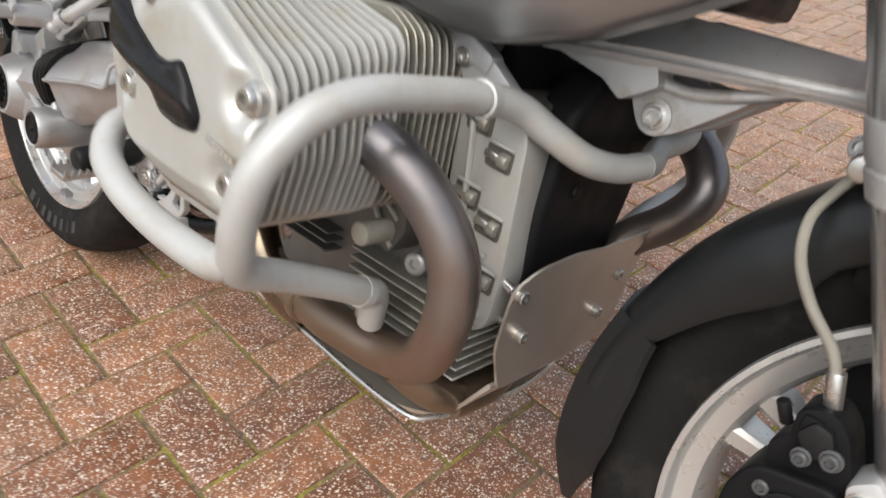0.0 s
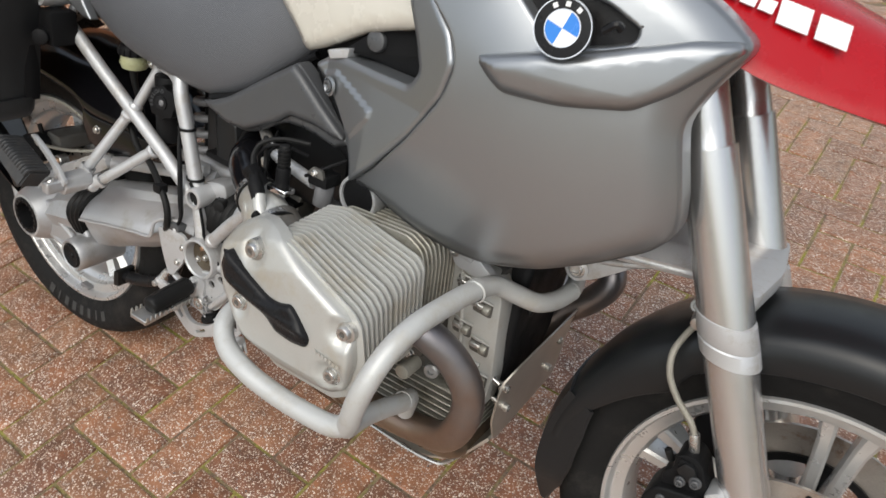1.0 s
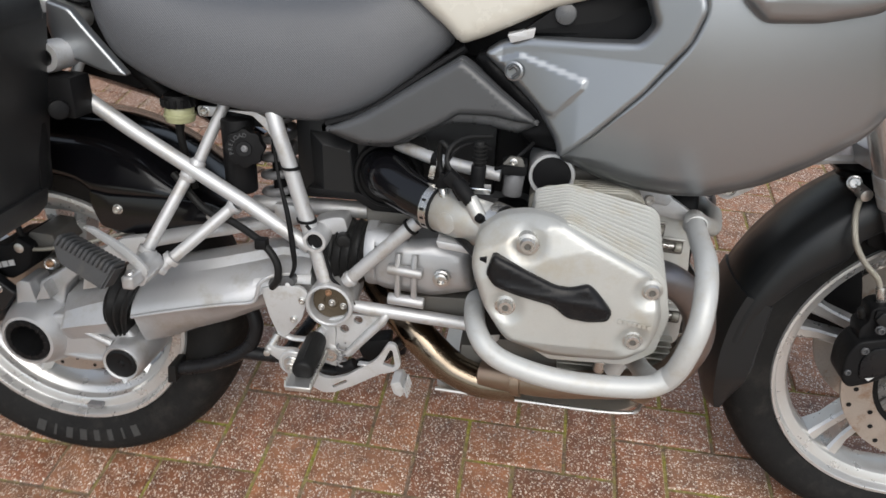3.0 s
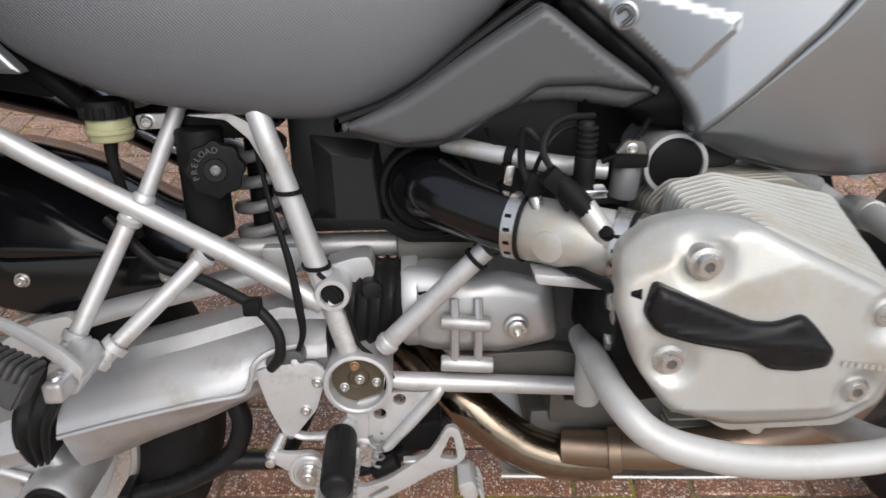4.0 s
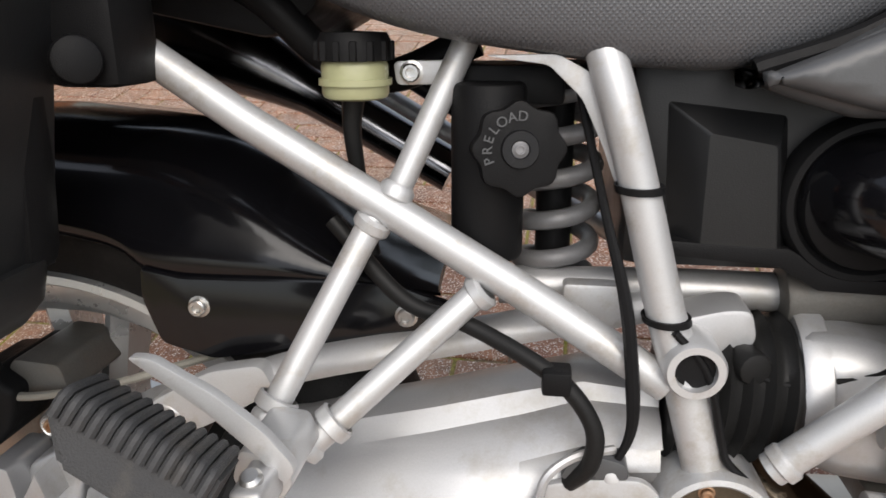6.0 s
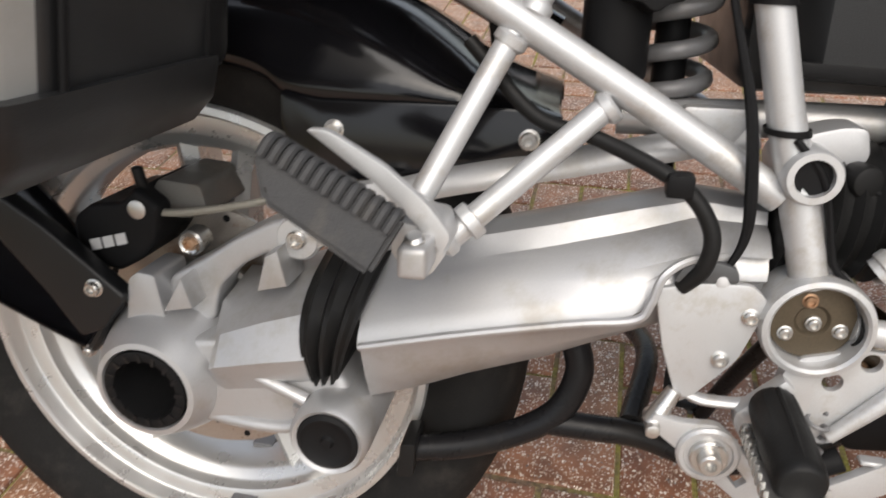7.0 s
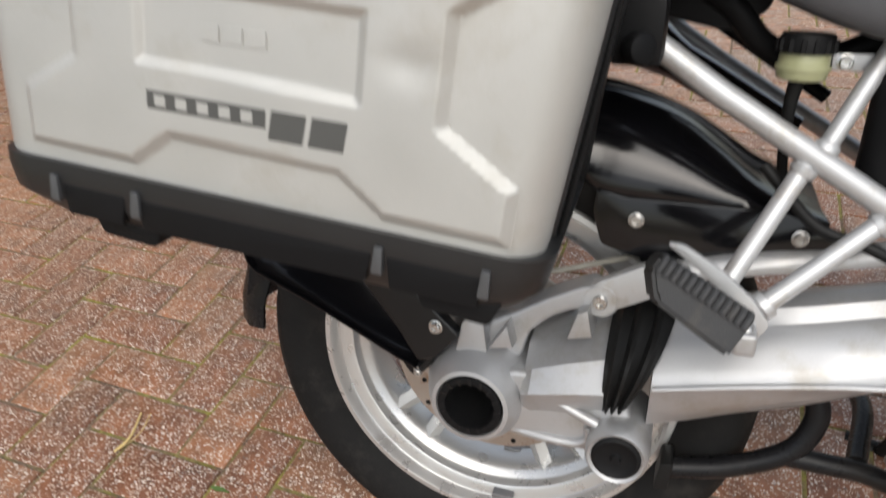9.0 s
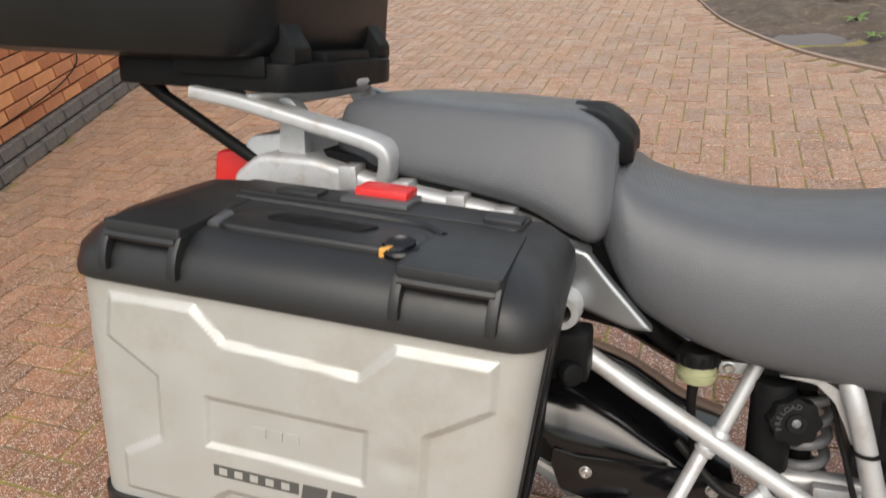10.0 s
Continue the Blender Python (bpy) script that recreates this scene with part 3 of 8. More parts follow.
for k, w_ in enumerate((0.016, 0.005, 0.013, 0.014, 0.012, 0.011, 0.005, 0.015)):
    a = radians(-108 + k * 6.1)
    d, t = V(math.cos(a), 0, math.sin(a)), V(-math.sin(a), 0, math.cos(a))
    o = RW + d * 0.252 + V(0, -0.0712, 0)
    n = (V(0, -1, 0) * 0.98 - d * 0.2).normalized()
    up = (d + V(0, -0.22, 0)).normalized()
    ring = [o - t * w_ / 2, o + t * w_ / 2, o + t * w_ / 2 + up * 0.022, o - t * w_ / 2 + up * 0.022]
    ring_loft(letters, [[q - n * 0.001 for q in ring], [q + n * 0.0012 for q in ring]])
part("sidewall_marking", letters, MARKING, wheel, "row of worn pale bars on the sidewall")

# final drive
drive = part("final_drive", lathe([(-0.06, 0.05), (-0.078, 0.066), (-0.092, 0.0725), (-0.12, 0.0735), (-0.142, 0.0695), (-0.162, 0.0625), (-0.178, 0.0565), (-0.188, 0.0515), (-0.194, 0.048), (-0.199, 0.045), (-0.2, 0.04), (-0.19, 0.037), (-0.09, 0.036), (-0.09, 0.0)], DV, segs=64), CASTING, bike, "silver cast final drive housing")
capb = lathe([(-0.191, 0.0375), (-0.2, 0.0375), (-0.201, 0.035), (-0.2, 0.029), (-0.193, 0.027), (-0.12, 0.026), (-0.11, 0.018), (-0.11, 0.0)], DV, segs=48)
cap = part("hub_cap", capb, BLACK, drive, "black slotted plastic hub plug")
for k in range(16):
    a = 2 * math.pi * k / 16
    d, t = V(math.cos(a), 0, math.sin(a)), V(-math.sin(a), 0, math.cos(a))
    o = DV + d * 0.0325 + V(0, -0.2005, 0)
    ring = [o - t * 0.0022 - d * 0.004, o + t * 0.001 - d * 0.004, o + t * 0.0025 + d * 0.0035, o - t * 0.0007 + d * 0.0035]
    own = bmesh.new()
    ring_loft(own, [[q + V(0, 0.002, 0) for q in ring], [q + V(0, -0.0012, 0) for q in ring]])
    part("rib", own, SATIN, cap)


def section(x, pts):
    return [(x, y, z) for y, z in pts]


neck = bmesh.new()
ring_loft(neck, [
    section(0.042, [(-0.09, 0.385), (-0.15, 0.375), (-0.172, 0.348), (-0.186, 0.328), (-0.172, 0.30), (-0.15, 0.27), (-0.09, 0.26)]),
    section(0.052, [(-0.09, 0.385), (-0.14, 0.378), (-0.178, 0.358), (-0.194, 0.335), (-0.182, 0.312), (-0.16, 0.275), (-0.09, 0.262)]),
    section(0.09, [(-0.09, 0.398), (-0.14, 0.396), (-0.180, 0.374), (-0.196, 0.345), (-0.185, 0.322), (-0.165, 0.292), (-0.09, 0.285)]),
    section(0.132, [(-0.085, 0.412), (-0.14, 0.412), (-0.180, 0.388), (-0.195, 0.353), (-0.186, 0.332), (-0.165, 0.312), (-0.085, 0.306)])])
part("drive_neck", neck, CASTING, drive, sharp=28)
part("drive_web", prism(rounded([(0.02, 0.35), (0.13, 0.36), (0.165, 0.32), (0.152, 0.262), (0.12, 0.264), (0.02, 0.268)], 0.012), -0.177, -0.10, 0.008, 3), CASTING, drive)
part("stiffening_rib", tube([(0.046, -0.178, 0.338), (0.07, -0.181, 0.330), (0.10, -0.183, 0.319), (0.128, -0.184, 0.308)], [0.001, 0.004, 0.0055, 0.006], 12), CASTING, drive)
part("stiffening_rib", tube([(0.028, -0.170, 0.272), (0.07, -0.176, 0.272), (0.105, -0.178, 0.274), (0.119, -0.179, 0.284), (0.119, -0.180, 0.300)], [0.006, 0.006, 0.0055, 0.005, 0.005], 12), CASTING, drive)
part("upper_arm", prism(rounded([(-0.012, 0.355), (-0.006, 0.394), (0.024, 0.411), (0.061, 0.436), (0.093, 0.453), (0.108, 0.457), (0.122, 0.442), (0.110, 0.423), (0.088, 0.425), (0.063, 0.411), (0.040, 0.388), (0.034, 0.355)], 0.008), -0.152, -0.112, 0.009, 4), CASTING, drive)
part("boss", prism(rounded([(-0.040, 0.355), (-0.033, 0.396), (-0.024, 0.404), (-0.008, 0.402), (-0.002, 0.36)], 0.004), -0.170, -0.12, 0.003), CASTING, drive)
part("boss", prism([(0.0, 0.372), (0.028, 0.378), (0.02, 0.405)], -0.176, -0.14, 0.003), CASTING, drive)
part("boss", prism([(0.085, 0.398), (0.112, 0.405), (0.105, 0.436), (0.094, 0.43)], -0.172, -0.13, 0.003), CASTING, drive)
hubring = part("pivot_ring", lathe([(-0.10, 0.034), (-0.18, 0.034), (-0.194, 0.033), (-0.198, 0.030), (-0.196, 0.0265), (-0.185, 0.0265), (-0.185, 0)], V(0.153, -0.010, 0.286), segs=40), CASTING, drive)
part("pivot_cap", lathe([(-0.186, 0.0265), (-0.197, 0.0258), (-0.199, 0.022), (-0.196, 0.018), (-0.196, 0.006), (-0.199, 0.004), (-0.199, 0)], V(0.153, -0.010, 0.286), segs=40), BLACK, drive, "black slotted plastic plug")

# swing arm with its rubber boot
SW = [(0.178, 0.437, 0.372, 0.296), (0.22, 0.448, 0.385, 0.312), (0.26, 0.458, 0.394, 0.330), (0.32, 0.473, 0.408, 0.353), (0.38, 0.490, 0.424, 0.382), (0.42, 0.500, 0.445, 0.40), (0.47, 0.495, 0.45, 0.41)]
swing = bmesh.new()
rows = []
for x, zt, zm, zb in SW:
    u = min(1.0, max(0.0, (x - 0.18) / 0.24))
    back = 0.022 if x > 0.41 else 0.0
    h = zt - zm
    rows.append(section(x, [(-0.08, zt - 0.02), (-0.105, zt - 0.003), (-0.130, zt), (-0.146, zt - 0.005), (-0.160 + 0.010 * u, zt - 0.30 * h), (-0.168 + 0.006 * u, zt - 0.36 * h - 0.02 * u * h), (-0.178, zm + 0.50 * h * (1 - 0.25 * u)), (-0.190 + back, zm + 0.016), (-0.197 + back, zm + 0.006), (-0.198 + back, zm - 0.001), (-0.190 + back, zm - 0.006), (-0.178 + back * 0.5, (zm + zb) / 2), (-0.165, zb + 0.012), (-0.145, zb), (-0.10, zb + 0.004), (-0.08, zb + 0.03)]))
ring_loft(swing, rows)
sw = part("swing_arm", swing, CASTING, bike, "long silver cast shaft-drive swing arm", 30)
crease = bmesh.new()
tube([(0.18, -0.199, 0.3735), (0.26, -0.1995, 0.3945), (0.34, -0.2, 0.413), (0.382, -0.2, 0.421), (0.392, -0.2, 0.435), (0.398, -0.198, 0.455), (0.415, -0.19, 0.465), (0.44, -0.18, 0.466)], 0.0032, 8, bm=crease)
part("ridge", crease, CASTING, sw)
boot = bmesh.new()
rings = []
for k in range(13):
    u = k / 12
    xt, xb, zt, zb = 0.128 + 0.066 * u, 0.132 + 0.018 * u, 0.414 + 0.024 * u, 0.312 + 0.004 * u
    s = 1.0 + (0.06 if k in (2, 5, 6, 9, 10) else -0.05 if k in (4, 8) else 0)
    prof = [(-0.08, 1.0), (-0.14, 1.0), (-0.182, 0.82), (-0.196, 0.56), (-0.188, 0.28), (-0.166, 0.04), (-0.08, 0.0)]
    rings.append([(xb + (xt - xb) * h, -0.13 + (y + 0.13) * s, zb + (zt - zb) * (0.5 + (h - 0.5) * s)) for y, h in prof])
ring_loft(boot, [spline(r, 3, closed=True) for r in rings])
part("rubber_boot", boot, RUBBER, sw, "folded black rubber boot")
torque = part("torque_arm", tube([(0.13, -0.14, 0.445), (0.2, -0.135, 0.482), (0.33, -0.125, 0.512), (0.46, -0.115, 0.54)], 0.013, 10, flat=0.55), CASTING, bike)
part("arm_end", lathe([(-0.128, 0.0), (-0.128, 0.019), (-0.15, 0.0195), (-0.153, 0.017), (-0.153, 0.008), (-0.149, 0.007), (-0.149, 0)], V(0.115, 0, 0.440), segs=28), SILVER, torque)
part("bolt", bolt(V(0.115, -0.15, 0.440), (0, -1, 0), 0.008, 0.008), STEEL, torque)
part("arm_link", prism(rounded([(0.10, 0.424), (0.128, 0.43), (0.175, 0.456), (0.205, 0.475), (0.195, 0.495), (0.155, 0.487), (0.105, 0.458)], 0.008), -0.152, -0.136, 0.003), SILVER, torque)

# rear brake caliper
cal = part("rear_caliper", prism(rounded([(-0.093, 0.440), (-0.074, 0.454), (-0.045, 0.457), (-0.030, 0.472), (-0.008, 0.456), (-0.016, 0.425), (-0.03, 0.407), (-0.056, 0.392), (-0.084, 0.398), (-0.094, 0.418)], 0.006), -0.149, -0.05, 0.006, 3), BLACK, bike, "dusty black brake caliper")
part("bridge", prism(rounded([(-0.035, 0.445), (-0.02, 0.475), (0.02, 0.472), (0.026, 0.445), (0.0, 0.44)], 0.006), -0.13, -0.05, 0.004), BLOCK, cal)
part("bleed_nipple", rod((-0.028, -0.135, 0.458), (-0.032, -0.138, 0.487), 0.005, 12, bevel=0.002), RUBBER, cal)
part("banjo", rod((-0.03, -0.128, 0.452), (-0.03, -0.15, 0.452), 0.009, 16, bevel=0.002), STEEL, cal)
part("brake_pipe", tube([(-0.03, -0.14, 0.451), (0.0, -0.14, 0.449), (0.06, -0.13, 0.458), (0.11, -0.115, 0.47), (0.18, -0.1, 0.49)], 0.0035, 8), BRAID, cal)
part("guide_bolt", lathe([(-0.11, 0), (-0.11, 0.012), (-0.128, 0.012), (-0.13, 0.010), (-0.128, 0.007), (-0.128, 0)], V(0.004, 0, 0.417), segs=20), STEEL, cal)
part("bolt", bolt(V(0.004, -0.127, 0.417), (0, -1, 0), 0.0065, 0.006, True), COPPER, cal)
part("maker_marking", bars((-0.078, -0.1494, 0.411), (1, 0, 0.27), (-0.15, 0, 1), 3, 0.0105, 0.010, 0.0025, 0.0005), PALEPRINT, cal, "three pale bars of print")

# huggers: gloss black splash guard ahead of the wheel, matt carrier behind
hg = part("rear_hugger", prism(rounded([(0.096, 0.556), (0.128, 0.549), (0.179, 0.550), (0.235, 0.551), (0.291, 0.550), (0.330, 0.538), (0.325, 0.517), (0.217, 0.496), (0.147, 0.483), (0.106, 0.494), (0.094, 0.53)], 0.006), -0.125, -0.119, 0.003), GLOSS, bike, "gloss black splash guard", 50)
CREST = ((-0.06, 0.654), (-0.02, 0.654), (0.025, 0.650), (0.061, 0.647), (0.098, 0.642), (0.144, 0.629), (0.183, 0.613), (0.219, 0.592), (0.262, 0.566), (0.315, 0.548))
HEMS = ((-0.06, 0.588), (-0.01, 0.584), (0.049, 0.576), (0.080, 0.567), (0.102, 0.551), (0.150, 0.548), (0.195, 0.549), (0.228, 0.549), (0.27, 0.549), (0.320, 0.545))
guard = []
for (tx, tz), (bx, bz) in zip(CREST, HEMS):
    t, b = V(tx, 0, tz), V(bx, 0, bz)
    outer = [b.lerp(t, u) + V(0, y, 0) for u, y in ((0, -0.122), (0.12, -0.124), (0.35, -0.119), (0.6, -0.108), (0.84, -0.090), (1.0, -0.065))] + [t + V(0, 0, 0.007), t + V(0, 0.065, 0), t + V(0, 0.09, -0.02)]
    guard.append(outer + [p + V(0, 0.004 if p.y < -0.08 else 0, -0.004) for p in outer[::-1]])
cols = [spline([g[k] for g in guard], 4) for k in range(len(guard[0]))]
top = bmesh.new()
ring_loft(top, [[c[k] for c in cols] for k in range(len(cols[0]))])
part("guard_top", top, GLOSS, hg, sharp=60)
for x, z in ((0.14, 0.526), (0.296, 0.527)):
    part("bolt", bolt(V(x, -0.125, z), (0, -1, 0), 0.0065, 0.006), STEEL, hg)
car = part("plate_carrier", prism(rounded([(-0.26, 0.53), (-0.21, 0.517), (-0.144, 0.472), (-0.097, 0.441), (-0.045, 0.396), (-0.028, 0.381), (-0.055, 0.348), (-0.078, 0.338), (-0.093, 0.360), (-0.103, 0.376), (-0.146, 0.429), (-0.196, 0.463), (-0.26, 0.50)], 0.006), -0.168, -0.15, 0.0035, 3), SHEEN, bike, "satin black carrier arm of the rear mudguard")
car.location = (-0.005, -0.008, 0)
part("bolt", bolt(V(-0.057, -0.168, 0.388), (0, -1, 0), 0.0065, 0.006), STEEL, car)
part("lug", tube([(-0.10, -0.14, 0.316), (-0.085, -0.15, 0.317), (-0.07, -0.152, 0.335), (-0.06, -0.152, 0.352)], [0.006, 0.008, 0.009, 0.008], 10, flat=0.7), SHEEN, car)
part("bolt", bolt(V(-0.082, -0.156, 0.318), (0, -1, -0.3), 0.005, 0.005), STEEL, car)
mud = bmesh.new()
ring_loft(mud, [[V(RW.x + (r + o) * math.cos(a), y * w_, RW.z + (r + o) * math.sin(a) - 0.0) for y, o in ((-0.095, -0.045), (-0.092, -0.02), (-0.07, 0.006), (0.0, 0.014), (0.07, 0.006), (0.092, -0.02), (0.088, -0.022), (0.067, 0.002), (0, 0.009), (-0.067, 0.002), (-0.088, -0.022), (-0.09, -0.045))] for a, r, w_ in [(radians(d), 0.362 + 0.02 * abs(d - 160) / 60, 1 + 0.1 * (d > 170)) for d in range(110, 183, 6)]])
part("rear_mudguard", mud, SATIN, bike, "black rear mudguard over the tyre")
# side skirt of the mudguard: a deep glossy channel with a thin lip
RIML = spline([(-0.262, -0.11, 0.505), (-0.303, -0.145, 0.470), (-0.315, -0.162, 0.441), (-0.305, -0.166, 0.420), (-0.279, -0.166, 0.407), (-0.227, -0.166, 0.386), (-0.169, -0.166, 0.360), (-0.113, -0.166, 0.334), (-0.088, -0.164, 0.322)], 5)
sk_ = bmesh.new()
skirt_rows = []
for k, p in enumerate(RIML):
    u = k / (len(RIML) - 1)
    a = radians(158 - 30 * u)
    q = V(0.345 * math.cos(a), -0.088, 0.315 + 0.345 * math.sin(a)).lerp(V(-0.085, -0.12, 0.36), max(0, u - 0.45) / 0.55)
    skirt_rows.append([p + V(0, -0.001, 0.003), p, p + V(0.006, 0.012, 0.002), p.lerp(q, 0.3) + V(0.008, 0.022 * (1 - u) + 0.008, -0.010), p.lerp(q, 0.65) + V(0.004, 0.016 * (1 - u) + 0.004, -0.006), q, q + V(0, 0.004, 0.0), p.lerp(q, 0.5) + V(0.012, 0.028, -0.01), p + V(0.006, 0.014, -0.002), p + V(0, 0.002, -0.003)])
ring_loft(sk_, skirt_rows)
flap = part("mudguard_skirt", sk_, GLOSS, bike, "gloss black mudguard skirt with a thin lip", 50)
part("lip", tube([p + V(0, -0.001, 0) for p in RIML], 0.0018, 6, smooth=False), GLOSS, flap)
part("flap", prism(rounded([(-0.316, 0.422), (-0.325, 0.372), (-0.308, 0.392), (-0.286, 0.404)], 0.003), -0.155, -0.150, 0.001), SATIN, flap)
# rear frame of welded silver tube
fr = part("rear_frame", tube([(0.02, -0.145, 0.783), (0.20, -0.150, 0.666), (0.374, -0.158, 0.565), (0.47, -0.168, 0.508)], 0.0115, 18, smooth=False), SILVER, bike, "silver tubular rear frame with weld beads")
part("frame_tube", tube(mirror([(0.02, -0.145, 0.783), (0.20, -0.150, 0.666), (0.374, -0.158, 0.565), (0.47, -0.168, 0.508)]), 0.0115, 14, smooth=False), SILVER, fr)
part("frame_tube", tube([(0.405, -0.14, 0.755), (0.426, -0.163, 0.692), (0.444, -0.166, 0.633), (0.465, -0.168, 0.557), (0.478, -0.17, 0.519), (0.497, -0.178, 0.45)], [0.0115, 0.0115, 0.0115, 0.012, 0.0135, 0.013], 18), SILVER, fr)
part("frame_tube", tube([(0.282, -0.155, 0.606), (0.222, -0.212, 0.486)], 0.0092, 16), SILVER, fr)
part("frame_tube", tube([(0.352, -0.16, 0.563), (0.246, -0.214, 0.470)], 0.0092, 16), SILVER, fr)
part("frame_tube", tube([(0.294, -0.152, 0.617), (0.336, -0.122, 0.712), (0.342, -0.118, 0.735)], 0.0085, 16, smooth=False), SILVER, fr)
part("frame_tube", tube([(0.110, -0.145, 0.724), (0.145, -0.13, 0.80)], 0.0075, 14), SILVER, fr)
part("corner_plate", prism(rounded([(0.351, 0.707), (0.389, 0.702), (0.409, 0.683), (0.422, 0.656), (0.431, 0.633), (0.441, 0.633), (0.432, 0.663), (0.423, 0.692), (0.394, 0.708)], 0.004), -0.156, -0.147, 0.003, 3), SILVER, fr)
part("frame_tube", tube([(0.531, -0.192, 0.468), (0.581, -0.199, 0.521), (0.638, -0.199, 0.578)], 0.0105, 16, smooth=False), SILVER, fr)
part("frame_tube", tube([(0.53, -0.178, 0.421), (0.56, -0.178, 0.417), (0.752, -0.172, 0.40)], [0.0085, 0.0105, 0.0105], 16, smooth=False), SILVER, fr)
for p, n, r in (((0.282, -0.156, 0.604), (-0.5, 0, -0.86), 0.0125), ((0.352, -0.16, 0.562), (-0.75, 0, -0.6), 0.0125), ((0.296, -0.152, 0.622), (0.4, 0.25, 0.9), 0.0115), ((0.248, -0.213, 0.472), (0.72, 0.36, 0.62), 0.0115), ((0.223, -0.211, 0.488), (0.41, 0.39, 0.82), 0.0115), ((0.536, -0.193, 0.473), (0.7, 0, 0.7), 0.0125)):
    part("weld_collar", lathe([(-0.004, r * 0.7), (-0.002, r), (0.004, r), (0.007, r * 0.8)], p, n, 18), SILVER, fr)
part("tube_sleeve", lathe([(-0.005, 0.0115), (-0.004, 0.0135), (0.004, 0.0135), (0.005, 0.0115)], (0.264, -0.205, 0.486), (0.72, 0.36, 0.62), 18), SILVER, fr)
part("tube_sleeve", lathe([(-0.005, 0.0115), (-0.004, 0.0135), (0.004, 0.0135), (0.005, 0.0115)], (0.228, -0.206, 0.498), (0.41, 0.39, 0.82), 18), SILVER, fr)
eye_ = part("frame_eye", lathe([(-0.12, 0.0), (-0.12, 0.0175), (-0.188, 0.0185), (-0.191, 0.0170), (-0.191, 0.0125), (-0.16, 0.0115), (-0.16, 0)], V(0.4825, 0.002, 0.527), segs=32), SILVER, fr)
# black plug fills the eye and paints the dark inside its hole
part("eye_hole_shade", rod((0.4825, -0.153, 0.527), (0.4825, -0.1835, 0.527), 0.0122, 18), BLACK, eye_)
pv = part("pivot_housing", lathe([(-0.10, 0.0), (-0.10, 0.035), (-0.182, 0.0375), (-0.188, 0.036), (-0.189, 0.0325), (-0.187, 0.0305), (-0.168, 0.030), (-0.168, 0.0)], V(0.503, -0.008, 0.4245), segs=48), SILVER, fr, "round silver pivot housing with a bolted cover")
part("pivot_cover", lathe([(-0.168, 0.0295), (-0.172, 0.0285), (-0.1725, 0.012), (-0.17, 0.010), (-0.17, 0)], V(0.503, -0.008, 0.4245), segs=40), BRONZE, pv, "dull bronze pivot cover")
for dx, dz in ((-0.004, 0.015), (0.001, -0.002), (-0.016, -0.011), (0.019, -0.006)):
    part("bolt", bolt(V(0.503 + dx, -0.180, 0.4245 + dz), (0, -1, 0), 0.0042, 0.005), COPPER if dz > 0.01 else STEEL, pv)
part("gusset", plate(rounded([(0.498, 0.396), (0.536, 0.407), (0.588, 0.406), (0.592, 0.398), (0.55, 0.350), (0.534, 0.330), (0.522, 0.328), (0.505, 0.345), (0.497, 0.370)], 0.006), [ring2(0.524, 0.380, 0.0072), ring2(0.546, 0.398, 0.0072)], -0.184, -0.178, 0.0012), SILVER, fr)
part("brace", tube([(0.592, -0.180, 0.413), (0.585, -0.186, 0.404), (0.555, -0.188, 0.368), (0.528, -0.189, 0.338)], [0.006, 0.0068, 0.0068, 0.005], 12), SILVER, fr)
for p, r in (((0.444, -0.166, 0.633), 0.0128), ((0.466, -0.168, 0.553), 0.0132), ((0.628, -0.199, 0.568), 0.0118), ((0.533, -0.178, 0.421), 0.0112)):
    d = (-0.25, -0.02, 0.97) if p[0] < 0.5 else (0.7, 0, 0.7) if p[0] > 0.6 else (1, 0, -0.1)
    part("cable_tie", lathe([(-0.0022, r), (-0.0022, r + 0.0018), (0.0022, r + 0.0018), (0.0022, r)], p, d, 18, close=True), BLACK, fr)

# passenger foot peg, folded back along the frame
PA, PB = V(0.160, -0.271, 0.561), V(0.235, -0.270, 0.519)
pu = (PB - PA).normalized()
pd_ = V(-0.45, -0.38, -0.80).normalized()
pn = pu.cross(pd_).normalized()
pb = bmesh.new()
ring_loft(pb, [[c + pn * 0.022, c - pn * 0.022, c - pn * 0.021 + pd_ * k, c + pn * 0.02 + pd_ * k] for c, k in ((PA, 0.014), (PA.lerp(PB, 0.2), 0.033), (PB, 0.037))])
bmesh.ops.bevel(pb, geom=pb.edges[:], offset=0.003, segments=2, affect="EDGES", clamp_overlap=True)
peg = part("passenger_peg", pb, PEGGREY, bike, "ribbed grey rubber passenger foot peg folded up")
peg.location = (0.007, -0.028, -0.002)
for k in range(13):
    c = PA.lerp(PB, 0.05 + k * 0.0745) + pd_ * 0.0022
    part("rubber_rib", tube([c + pn * 0.0225 + pd_ * 0.010, c + pn * 0.0222 + pd_ * 0.001, c + pn * 0.015 - pd_ * 0.0025, c - pn * 0.015 - pd_ * 0.0025, c - pn * 0.0222 + pd_ * 0.001, c - pn * 0.0225 + pd_ * 0.010], 0.0030, 8, 3), PEGGREY, peg)
part("hinge_top", prism(rounded([(0.166, 0.560), (0.180, 0.560), (0.214, 0.541), (0.240, 0.520), (0.256, 0.500), (0.250, 0.488), (0.232, 0.508), (0.208, 0.530)], 0.005), -0.243, -0.236, 0.002), SILVER, peg)
part("hinge_fork", box((0.228, -0.268, 0.480), (0.246, -0.232, 0.500), 0.004, 3), CASTING, peg)
part("hinge_fork", prism(rounded([(0.222, 0.505), (0.246, 0.502), (0.252, 0.486), (0.242, 0.470), (0.226, 0.470), (0.216, 0.486)], 0.004), -0.238, -0.186, 0.003), SILVER, peg)
